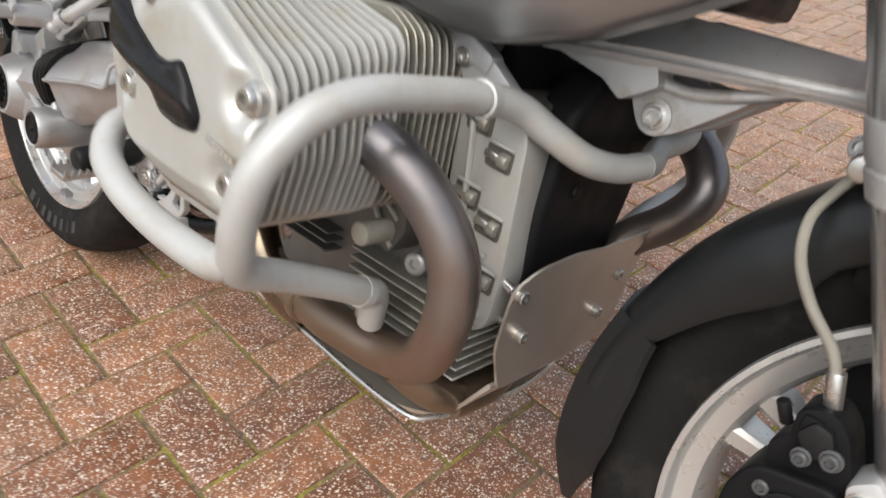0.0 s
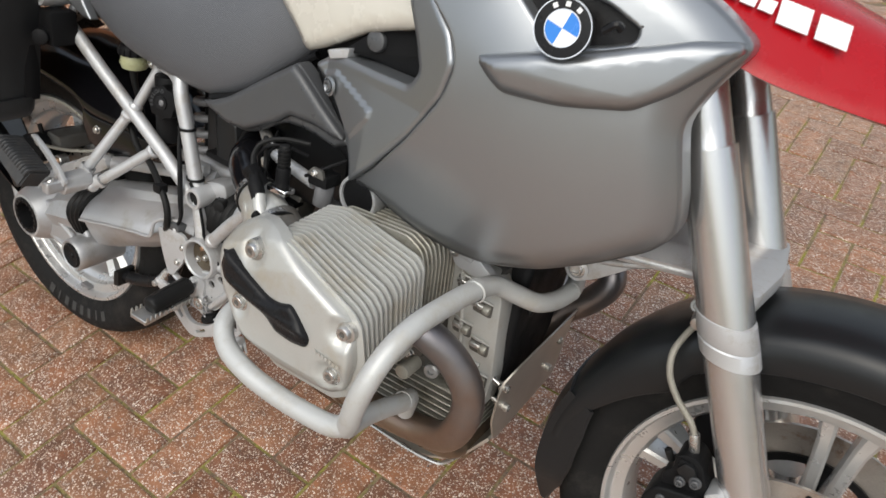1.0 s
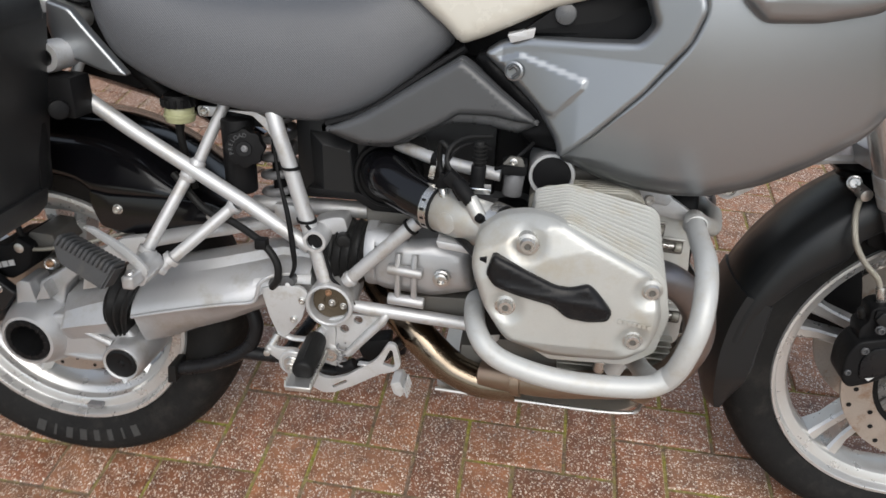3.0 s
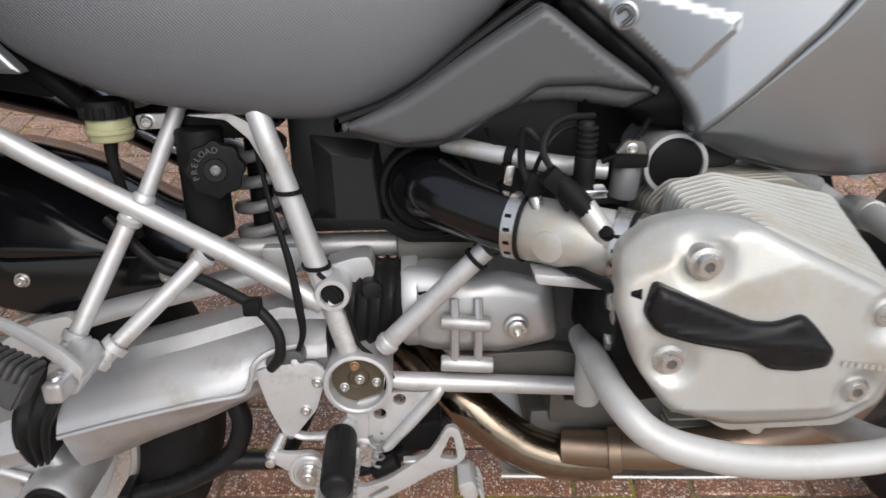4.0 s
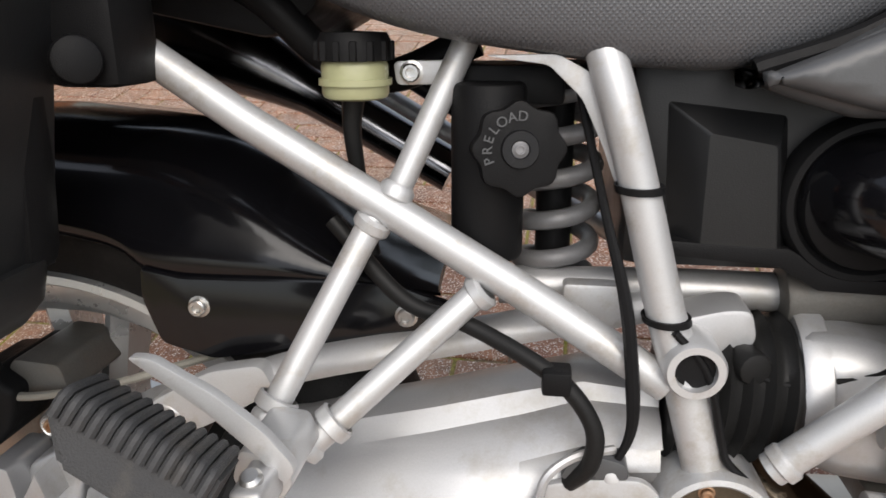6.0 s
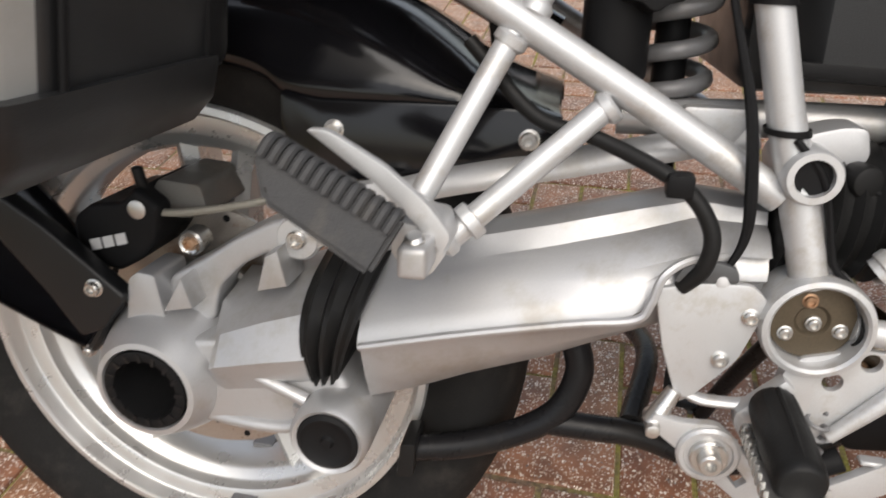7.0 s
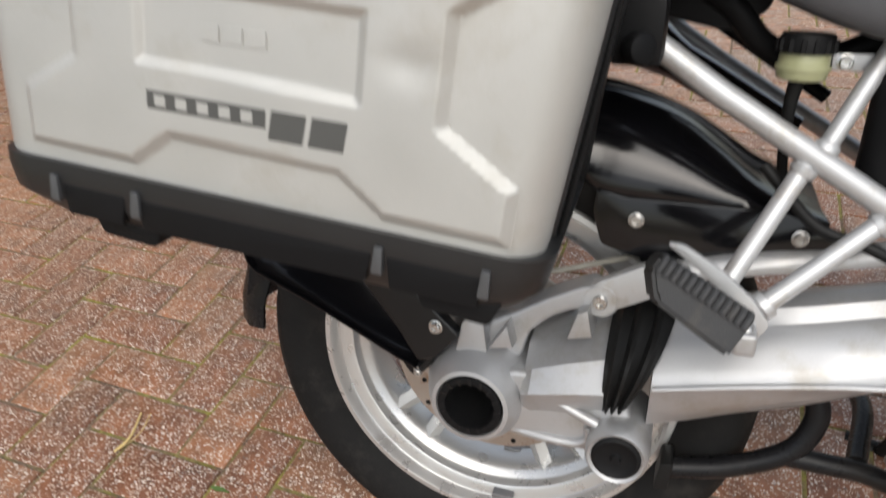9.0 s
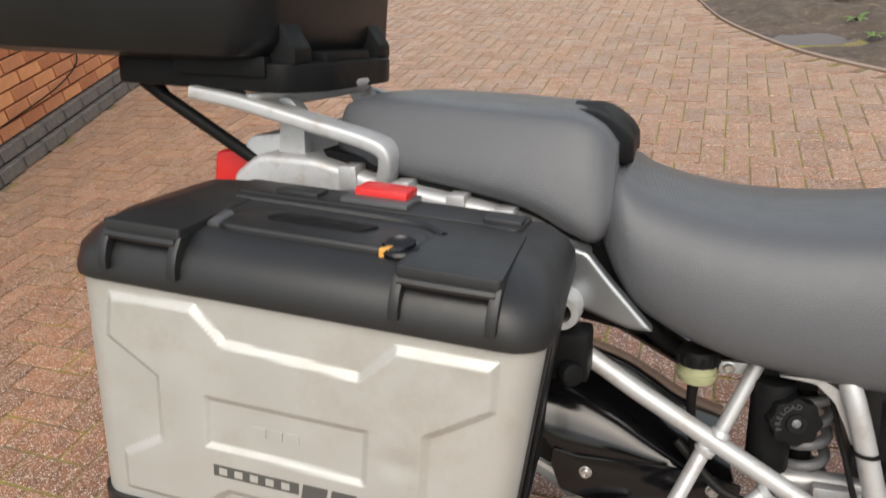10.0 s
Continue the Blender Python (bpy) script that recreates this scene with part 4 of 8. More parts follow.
part("hinge_pin", lathe([(0, 0), (0, 0.006), (0.003, 0.0062), (0.005, 0.0045), (0.005, 0)], (0.237, -0.256, 0.500), (-0.1, -0.35, 0.9), 18), STEEL, peg)

# rider's peg, heel plate and brake pedal
heel = part("heel_guard", prism(rounded([(0.394, 0.442), (0.425, 0.449), (0.458, 0.451), (0.470, 0.440), (0.467, 0.424), (0.457, 0.392), (0.446, 0.378), (0.430, 0.358), (0.419, 0.357), (0.405, 0.395)], 0.006), -0.19, -0.184, 0.002), SILVER, bike, "silver heel guard plate")
for x, z in ((0.46, 0.427), (0.445, 0.392)):
    part("bolt", bolt(V(x, -0.19, z), (0, -1, 0), 0.005, 0.005), STEEL, heel)
BR = (("bracket_rail", [(0.424, -0.178, 0.352), (0.428, -0.182, 0.357), (0.441, -0.184, 0.354), (0.470, -0.186, 0.357), (0.486, -0.186, 0.372)], 0.006), ("bracket_post", [(0.500, -0.178, 0.392), (0.499, -0.182, 0.375), (0.492, -0.186, 0.36), (0.480, -0.188, 0.345)], 0.0085))
pl = part("peg_bracket", plate(rounded([(0.490, 0.392), (0.508, 0.390), (0.512, 0.375), (0.508, 0.345), (0.522, 0.328), (0.512, 0.312), (0.495, 0.318), (0.476, 0.318), (0.462, 0.340), (0.463, 0.352), (0.485, 0.366)], 0.006), [], -0.190, -0.178, 0.003), SILVER, bike, "silver forged peg bracket")
for nm, pts, r in BR:
    part(nm, tube(pts, r, 12, flat=0.7), SILVER, pl)
part("bracket_shoulder", moved(box((-0.021, -0.007, -0.006), (0.021, 0.007, 0.006), 0.0025), Matrix.Translation((0.479, -0.192, 0.366)) @ Matrix.Rotation(radians(-47), 4, "Y")), SILVER, pl)
part("bracket_bolt", lathe([(0, 0), (0, 0.0125), (0.004, 0.0125), (0.006, 0.011), (0.006, 0.006), (0.003, 0.005), (0.003, 0)], (0.503, -0.190, 0.336), (0, -1, 0), 22), STEEL, pl)
part("bracket_washer", lathe([(0, 0), (0, 0.0165), (0.002, 0.0165), (0.003, 0.015), (0.003, 0)], (0.503, -0.188, 0.336), (0, -1, 0), 24), SILVER, pl)
PEDAL = rounded([(0.402, 0.350), (0.404, 0.336), (0.424, 0.321), (0.446, 0.303), (0.478, 0.277), (0.491, 0.270), (0.510, 0.272), (0.545, 0.291), (0.584, 0.316), (0.606, 0.322), (0.618, 0.334), (0.6145, 0.352), (0.609, 0.372), (0.597, 0.374), (0.586, 0.354), (0.577, 0.340), (0.53, 0.306), (0.505, 0.297), (0.486, 0.301), (0.466, 0.330), (0.45, 0.346), (0.424, 0.344)], 0.007, 3)
pd = part("brake_pedal", plate(PEDAL, [rounded([(0.457, 0.309), (0.464, 0.315), (0.476, 0.301), (0.469, 0.294)], 0.0015, 2), rounded([(0.506, 0.285), (0.529, 0.299), (0.532, 0.295), (0.509, 0.281)], 0.0015, 2), rounded([(0.588, 0.334), (0.600, 0.362), (0.604, 0.361), (0.608, 0.334), (0.604, 0.330)], 0.003, 2)], -0.204, -0.196, 0.0022), SILVER, bike, "silver forged brake pedal with cut-out slots")
part("pivot_boss", lathe([(0.0, 0.0225), (0.004, 0.0225), (0.006, 0.0205), (0.006, 0.0175), (0.004, 0.0165), (0.004, 0.0)], (0.445, -0.203, 0.322), (0, -1, 0), 32), SILVER, pd)
part("pivot_bolt", lathe([(0.003, 0), (0.003, 0.0135), (0.008, 0.0135), (0.009, 0.0125), (0.009, 0.0085), (0.017, 0.0082), (0.018, 0.007), (0.018, 0.0042), (0.012, 0.0038), (0.012, 0)], (0.445, -0.203, 0.322), (0, -1, 0), 28), STEEL, pd, "steel pivot bolt with a hex socket")
part("toe_tread", prism(rounded([(0.606, 0.324), (0.622, 0.330), (0.630, 0.312), (0.624, 0.300), (0.612, 0.306)], 0.004), -0.238, -0.200, 0.003), SILVER, pd)
for k in range(5):
    part("tread_tooth", rod((0.6285, -0.206 - k * 0.0085, 0.322), (0.634, -0.206 - k * 0.0085, 0.305), 0.0022, 8), SILVER, pd)
part("heel_stop", box((0.548, -0.202, 0.326), (0.566, -0.192, 0.3295), 0.001, 1), SILVER, pd)
part("clevis", tube([(0.404, -0.198, 0.337), (0.410, -0.194, 0.348), (0.418, -0.19, 0.363)], [0.0085, 0.0075, 0.006], 14), STEEL, pd)
part("clevis_pin", rod((0.404, -0.182, 0.337), (0.404, -0.210, 0.337), 0.0055, 14, bevel=0.0015), STEEL, pd)
part("rod_boot", tube([(0.417, -0.184, 0.355), (0.420, -0.172, 0.37), (0.427, -0.165, 0.40)], [0.0062, 0.0075, 0.008], 14), RUBBER, pd)
part("return_spring", tube([(0.519 + 0.007 * math.cos(a), -0.188 - 0.007 * math.sin(a), 0.305 + 0.0016 * a) for a in np.linspace(0, 31, 100)], 0.0016, 6, smooth=False), SPRING, pd)
part("switch_body", moved(rod((0, 0, -0.016), (0, 0, 0.016), 0.0095, 18, bevel=0.002), Matrix.Translation((0.527, -0.188, 0.313)) @ Matrix.Rotation(radians(60), 4, "Y")), BLACK, pd)
# folding rubber peg with toothed metal rim
PI_, PO = V(0.483, -0.196, 0.366), V(0.484, -0.280, 0.358)
rp = part("rider_peg", tube([PI_, PI_.lerp(PO, 0.08), PI_.lerp(PO, 0.5), PI_.lerp(PO, 0.93), PO], [0.012, 0.0165, 0.0175, 0.0165, 0.010], 18, 5), RUBBER, bike, "black rubber foot peg in a toothed steel frame")
part("peg_frame", prism(rounded([(-0.30, 0.338), (-0.205, 0.346), (-0.205, 0.353), (-0.30, 0.346)], 0.002), 0.464, 0.502, 0.002, axis="x"), STEEL, rp)
for sx in (0.464, 0.502):
    for k in range(11):
        y = -0.21 - k * 0.0086
        part("tooth", prism([(y - 0.003, 0.344), (y + 0.003, 0.344), (y + 0.001, 0.353), (y - 0.001, 0.353)], sx - 0.0015, sx + 0.0015, 0, axis="x"), STEEL, rp)
for dx in (-0.009, 0.0, 0.009):
    part("rubber_rib", tube([PI_ + V(dx, -0.008, 0.0155 - abs(dx) * 0.5), PI_.lerp(PO, 0.5) + V(dx, 0, 0.0168 - abs(dx) * 0.5), PO + V(dx, 0.008, 0.0152 - abs(dx) * 0.5)], 0.0022, 8), RUBBER, rp)
part("stone_shield", prism(rounded([(0.535, 0.345), (0.593, 0.357), (0.590, 0.316), (0.55, 0.312)], 0.008), -0.165, -0.13, 0.004), BLACK, bike, "small black plastic box")

# brake hose, cables and loom along the frame
part("brake_hose", tube([(0.25, -0.14, 0.60), (0.30, -0.155, 0.552), (0.345, -0.165, 0.540), (0.400, -0.186, 0.518), (0.424, -0.193, 0.49), (0.424, -0.193, 0.462), (0.412, -0.186, 0.443)], 0.0058, 10), RUBBER, bike, "thick black rubber hose")
part("sensor_cable", tube([(0.405, -0.13, 0.70), (0.425, -0.165, 0.62), (0.44, -0.178, 0.565), (0.4475, -0.184, 0.51), (0.448, -0.184, 0.48), (0.438, -0.186, 0.455)], [0.0028, 0.0028, 0.004, 0.0045, 0.0035, 0.002], 8), BLACK, bike)
part("hose_clip", box((0.392, -0.196, 0.509), (0.410, -0.178, 0.525), 0.003), BLACK, bike)
part("cable_joint", rod((0.437, -0.185, 0.455), (0.439, -0.186, 0.447), 0.006, 12, bevel=0.002), PALEPRINT, bike)
part("level_switch", prism(rounded([(0.405, 0.447), (0.45, 0.45), (0.447, 0.462), (0.43, 0.466), (0.412, 0.462)], 0.006), -0.19, -0.165, 0.003), DARKGREY, bike)
part("frame_cable", tube([(0.469, -0.182, 0.55), (0.49, -0.183, 0.525), (0.503, -0.184, 0.48), (0.508, -0.186, 0.466), (0.53, -0.187, 0.445), (0.54, -0.184, 0.425)], 0.0026, 8), BLACK, bike)

# shock absorber: black reservoir with preload knob, coil spring
sh = part("shock_absorber", rod((0.352, -0.125, 0.575), (0.352, -0.125, 0.69), 0.024, 24, bevel=0.004), BLACK, bike, "black shock reservoir beside a coil spring")
kn = bmesh.new()
ring = []
for k in range(48):
    a = 2 * math.pi * k / 48
    r = 0.0275 + 0.0017 * math.cos(8 * a)
    ring.append((math.cos(a) * r, math.sin(a) * r))
kn = prism(ring, 0.0, 0.022, 0.003, 2, axis="z")
KN = look((0.37, -0.138, 0.651), (0.37 - 0.10, 0.4, 0.60))
knob = part("preload_knob", moved(kn, KN), BLACK, sh, "black fluted plastic knob")
part("knob_disc", lathe([(0.0205, 0.012), (0.0235, 0.011), (0.0235, 0.006), (0.021, 0.005), (0.021, 0)], KN @ V(0, 0, 0.001), KN.to_3x3() @ V(0, 0, 1), 24), SATIN, knob)
part("knob_screw", bolt(KN @ V(0, 0, 0.0225), KN.to_3x3() @ V(0, 0, 1), 0.004, 0.002), SPRING, knob)


def lettering(text, size, m, mat, parent, depth=0.0006, name="lettering"):
    cu = bpy.data.curves.new(name, "FONT")
    cu.body, cu.size, cu.extrude, cu.align_x, cu.align_y = text, size, depth, "CENTER", "CENTER"
    tmp = bpy.data.objects.new(name, cu)
    me = bpy.data.meshes.new_from_object(tmp)
    bpy.data.objects.remove(tmp)
    me.transform(m)
    me.materials.append(mat)
    ob = new(name, me)
    ob.parent = parent
    return ob


for k, ch in enumerate("PRELOAD"):
    a = radians(200 - k * 19)
    lettering(ch, 0.0085, KN @ Matrix.Translation((0.0195 * math.cos(a), 0.0195 * math.sin(a), 0.0225)) @ Matrix.Rotation(a - math.pi / 2, 4, "Z"), DARKGREY, knob, name="letter")
coil = [(0.398 + 0.026 * math.cos(a), -0.075 + 0.026 * math.sin(a), 0.545 + 0.0285 * a / (2 * math.pi) * 1.0) for a in np.linspace(0, 2 * math.pi * 5, 80)]
part("coil_spring", tube(coil, 0.0068, 10, smooth=False), SPRING, sh, "grey coil spring")
part("damper_rod", rod((0.398, -0.075, 0.50), (0.395, -0.07, 0.70), 0.013, 16), BLACK, sh)
part("spring_seat", rod((0.397, -0.073, 0.682), (0.397, -0.073, 0.70), 0.034, 24, bevel=0.003), BLACK, sh)
part("reservoir_bracket", box((0.33, -0.12, 0.675), (0.40, -0.06, 0.70), 0.004), BLACK, sh)
rs = part("brake_reservoir", rod((0.267, -0.13, 0.679), (0.267, -0.13, 0.704), 0.0215, 28, bevel=0.004), FLUID, bike, "yellowed fluid reservoir with a black ribbed cap")
part("cap", lathe([(0.703, 0), (0.703, 0.024), (0.714, 0.024), (0.720, 0.021), (0.721, 0)], V(0.267, -0.13, 0), (0, 0, 1), 28), BLACK, rs)
for k in range(14):
    a = 2 * math.pi * k / 14
    part("rib", box((-0.0022, -0.0022, 0), (0.0022, 0.0022, 0.012), 0.0006, 1), BLACK, rs).matrix_basis = Matrix.Translation((0.267 + 0.0235 * math.cos(a), -0.13 + 0.0235 * math.sin(a), 0.703))
part("level_band", lathe([(0.688, 0.0215), (0.688, 0.0235), (0.692, 0.0235), (0.692, 0.0215)], V(0.267, -0.13, 0), (0, 0, 1), 28, close=True), FLUID, rs)
part("outlet_hose", tube([(0.265, -0.13, 0.68), (0.263, -0.128, 0.655), (0.266, -0.12, 0.61), (0.272, -0.118, 0.57)], [0.0075, 0.006, 0.005, 0.005], 10), RUBBER, rs)
part("mount_bracket", prism(rounded([(0.29, 0.702), (0.33, 0.703), (0.33, 0.688), (0.292, 0.687)], 0.004), -0.122, -0.116, 0.001), SILVER, bike)
part("bolt", bolt(V(0.302, -0.122, 0.695), (0, -1, 0), 0.006, 0.005), STEEL, bike)
part("loom", tube([(0.16, -0.09, 0.76), (0.20, -0.10, 0.74), (0.235, -0.09, 0.705), (0.28, -0.08, 0.69), (0.34, -0.08, 0.715)], 0.012, 10), BLACK, bike)
part("under_seat_tray", prism(rounded([(0.02, 0.80), (0.10, 0.735), (0.20, 0.715), (0.235, 0.735), (0.24, 0.77), (0.44, 0.76), (0.60, 0.76), (0.60, 0.80), (0.1, 0.86)], 0.01), -0.10, 0.10, 0.006), BLACK, bike)
part("tail_underside", box((-0.33, -0.11, 0.80), (0.06, 0.11, 0.88), 0.02), BLACK, bike)
part("shock_link", prism(rounded([(0.404, 0.560), (0.447, 0.560), (0.448, 0.545), (0.437, 0.530), (0.418, 0.525), (0.405, 0.54)], 0.004), -0.135, -0.12, 0.002), SILVER, bike)
part("cross_member", tube([(0.36, -0.1, 0.545), (0.47, -0.1, 0.548), (0.56, -0.1, 0.548)], 0.014, 10), CASTING, bike)
part("rear_mount", prism(rounded([(0.47, 0.545), (0.505, 0.555), (0.52, 0.555), (0.525, 0.535), (0.51, 0.515), (0.48, 0.505)], 0.006), -0.155, -0.12, 0.003), CASTING, bike)
part("rubber_plug", rod((0.517, -0.15, 0.522), (0.522, -0.17, 0.522), 0.011, 14, bevel=0.003), RUBBER, bike)
part("plug_wire", tube([(0.522, -0.166, 0.518), (0.545, -0.166, 0.512), (0.60, -0.165, 0.525), (0.625, -0.16, 0.545), (0.632, -0.155, 0.572)], 0.0022, 8), BLACK, bike)
mf = part("silencer", tube([(0.30, 0.105, 0.585), (0.16, 0.115, 0.66), (0.03, 0.12, 0.72), (-0.32, 0.15, 0.83)], [0.022, 0.024, 0.05, 0.06], 24), DARKCHROME, bike, "dark chromed exhaust silencer")
part("flank_tube", tube([(0.33, 0.11, 0.63), (0.12, 0.10, 0.76)], 0.009, 12), SATIN, bike)

# stand: black forked tube under the swing arm
st = part("main_stand", tube([(0.203, -0.13, 0.232), (0.268, -0.125, 0.246), (0.330, -0.12, 0.279), (0.351, -0.115, 0.322), (0.343, -0.11, 0.36)], 0.0125, 14), SATIN, bike, "scuffed black tubular main stand folded up")
part("stand_leg", tube([(0.322, -0.12, 0.274), (0.37, -0.118, 0.272), (0.41, -0.116, 0.269), (0.48, -0.112, 0.25), (0.55, -0.1, 0.27), (0.60, -0.09, 0.31)], 0.012, 14), SATIN, st)
part("stand_foot", prism(rounded([(0.196, 0.214), (0.212, 0.216), (0.214, 0.252), (0.2, 0.25)], 0.004), -0.15, -0.11, 0.002), RUBBER, st)
part("stand_cross", tube([(0.40, -0.11, 0.275), (0.42, 0.0, 0.29), (0.40, 0.11, 0.275)], 0.011, 12), SATIN, st)
side = part("side_stand", tube([(0.60, 0.12, 0.30), (0.56, 0.20, 0.16), (0.54, 0.255, 0.062)], 0.011, 12), SATIN, bike)
part("stand_foot", tube([(0.55, 0.262, 0.060), (0.49, 0.272, 0.066)], 0.012, 10, flat=0.5), SATIN, side)
# ---- engine ----
en = part("engine_block", box((0.72, -0.125, 0.31), (1.02, 0.125, 0.60), 0.02), BLOCK, bike, "grimy grey cast boxer engine case")
HEADLINE = rounded([(0.725, 0.590), (0.730, 0.625), (0.757, 0.645), (0.792, 0.656), (0.826, 0.655), (0.936, 0.600), (0.950, 0.580), (0.957, 0.54), (0.948, 0.496), (0.918, 0.474), (0.83, 0.472), (0.774, 0.494), (0.745, 0.535)], 0.012, 5)


def scaled(poly, k, dx=0.0, dz=0.0, c=(0.862, 0.562)):
    return [(c[0] + (x - c[0]) * k + dx, c[1] + (z - c[1]) * k + dz) for x, z in poly]


COVER_BOLTS = ((0.94, 0.578), (0.791, 0.624), (0.927, 0.509), (0.771, 0.541))


def cover_face(x, z):
    """The front of the head cover: a shallow dome, chamfered back towards the fins."""
    y = -0.366 + 0.45 * (x - 0.862) ** 2 + 0.4 * (z - 0.55) ** 2
    over = z - float(np.interp(x, (0.72, 0.76, 0.80, 0.86, 0.91), (0.600, 0.620, 0.641, 0.66, 0.66)))
    y += 1.0 * max(0.0, over) + 0.22 * max(0.0, over + 0.035)
    side_ = x - 0.952 + 0.35 * max(0, z - 0.55)
    y += 0.9 * max(0.0, side_) + 0.5 * max(0.0, 0.497 - z)
    return y


def cover_pockets(x, z):
    return -sum(0.010 * math.exp(-(((x - a) ** 2 + (z - c) ** 2) / 0.0185 ** 2) ** 2) for a, c in COVER_BOLTS)


hcover = part("cylinder_head_cover", shell(HEADLINE, cover_face, 0.014, 0.006, 0.005, relief=cover_pockets), HEAD, bike, "cream-silver cast cylinder head cover", 50)
for x, z in COVER_BOLTS:
    part("cover_bolt", lathe([(-0.02, 0.0), (-0.02, 0.0135), (0.0005, 0.0135), (0.0015, 0.0095), (0.006, 0.0092), (0.0075, 0.008), (0.0075, 0.0042), (0.003, 0.0038), (0.003, 0)], (x, -0.3545, z), (0, -1, 0), 24), STEEL, hcover, "silver flanged cover bolt")
    # dark disc in the bolt head paints the shade of its socket
    part("socket_shade", lathe([(0, 0), (0, 0.0042), (0.0008, 0.0042), (0.0008, 0)], (x, -0.3600, z), (0, -1, 0), 6), BLOCK, hcover)
part("casting_marking", bars((0.905, -0.3668, 0.538), (1, 0, -0.16), (0.16, 0, 1), 7, 0.0042, 0.0045, 0.0016, 0.0006), HEAD, hcover, "raised row of small bars")
plug = part("plug_cover", shell(rounded([(0.744, 0.586), (0.752, 0.612), (0.79, 0.596), (0.828, 0.580), (0.846, 0.579), (0.866, 0.586), (0.878, 0.575), (0.897, 0.552), (0.894, 0.538), (0.87, 0.535), (0.845, 0.538), (0.826, 0.553), (0.785, 0.562), (0.755, 0.572)], 0.006), lambda x, z: -0.3725 + 0.45 * (x - 0.85) ** 2, 0.014, 0.005, 0.005, relief=lambda x, z: 0.003 * math.exp(-((z - 0.562 - 0.12 * (0.85 - x)) / 0.006) ** 2)), SATIN, hcover, "long black plastic plug cover", 60)
part("plug_lead", tube([(0.746, -0.352, 0.599), (0.732, -0.340, 0.597), (0.715, -0.29, 0.588), (0.69, -0.24, 0.585), (0.66, -0.21, 0.583)], 0.0052, 10), BLACK, plug)

# cylinder head and barrel with their cooling fins
def fin_outline(u):
    """A cooling fin of the head; u runs from the cover (0) to the barrel (1)."""
    return rounded([(0.785, 0.56), (0.798, 0.642 + 0.010 * u), (0.838, 0.652 + 0.010 * u), (0.944 + 0.006 * u, 0.602 + 0.036 * u), (0.957 + 0.004 * u, 0.588 + 0.038 * u), (0.968, 0.540), (0.958, 0.490), (0.926, 0.468), (0.83, 0.466), (0.79, 0.49)], 0.006, 3)


BAR = rounded([(0.79, 0.50), (0.79, 0.625), (0.81, 0.646), (0.92, 0.650), (0.945, 0.636), (0.953, 0.612), (0.958, 0.50), (0.945, 0.478), (0.82, 0.478)], 0.008, 3)
# head and barrel cores: gap shade between the fins is put into their colour
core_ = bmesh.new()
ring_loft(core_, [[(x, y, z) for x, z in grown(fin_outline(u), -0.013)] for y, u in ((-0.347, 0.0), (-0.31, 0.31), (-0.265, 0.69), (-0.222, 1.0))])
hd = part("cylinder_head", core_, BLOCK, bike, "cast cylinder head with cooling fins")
for k in range(14):
    y = -0.3478 + k * 0.0084 + (0.003 if k > 6 else 0)
    part("cooling_fin", prism(fin_outline(k / 13), y, y + 0.0030, 0.0011, 2), HEAD, hd)
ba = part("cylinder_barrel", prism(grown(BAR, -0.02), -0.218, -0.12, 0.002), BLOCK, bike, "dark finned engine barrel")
for k in range(9):
    part("cooling_fin", prism(scaled(BAR, 0.995 - 0.002 * k), -0.2185 + k * 0.0098, -0.2158 + k * 0.0098, 0.001, 1), FINS, ba)
part("intake_stub", rod((0.80, -0.285, 0.60), (0.742, -0.262, 0.611), 0.029, 28), BLOCK, hd)

# front case: alloy flange with sunk bolts, black belt cover, sump fins
fl = part("front_flange", prism(rounded([(0.945, 0.60), (1.012, 0.598), (1.03, 0.57), (1.042, 0.44), (1.04, 0.385), (1.02, 0.37), (0.965, 0.40), (0.955, 0.5)], 0.01), -0.135, -0.095, 0.004), HEAD, en, "pale cast engine flange")
for x, z in ((1.005, 0.545), (1.012, 0.482), (1.02, 0.43), (0.975, 0.57), (0.98, 0.50)):
    # dark plate on the flange face stands in for the shade of a pocket
    part("bolt_pocket", prism(rounded([(x - 0.014, z - 0.0105), (x + 0.016, z - 0.0125), (x + 0.016, z + 0.0095), (x - 0.014, z + 0.0115)], 0.004, 3), -0.1362, -0.132, 0.0), BLOCK, fl)
    part("pocket_rim", tube([(x - 0.014, -0.1365, z + 0.0125), (x - 0.004, -0.1385, z + 0.0125), (x + 0.017, -0.1375, z + 0.0105)], [0.0016, 0.0024, 0.0016], 8), HEAD, fl)
    part("flange_bolt", rod((x - 0.014, -0.1365, z + 0.001), (x + 0.004, -0.1365, z), 0.0045, 12, bevel=0.001), STEEL, fl)
    part("bolt_head", rod((x + 0.003, -0.1375, z), (x + 0.013, -0.1375, z - 0.001), 0.0072, 14, bevel=0.0015), FINS, fl)
part("flange_rib", tube([(0.965, -0.136, 0.59), (0.972, -0.137, 0.55), (0.985, -0.137, 0.47), (0.988, -0.136, 0.455), (1.02, -0.136, 0.452)], 0.0035, 8), HEAD, fl)
part("belt_cover", prism(rounded([(-0.10, 0.37), (-0.105, 0.50), (-0.09, 0.60), (-0.05, 0.635), (0.05, 0.635), (0.09, 0.60), (0.06, 0.44), (0.03, 0.37)], 0.02), 1.0, 1.046, 0.012, 3, axis="x"), BLACK, en, "tall black plastic belt cover")
part("cover_screw", rod((1.044, -0.055, 0.52), (1.050, -0.055, 0.52), 0.007, 14, bevel=0.002), RUBBER, en)
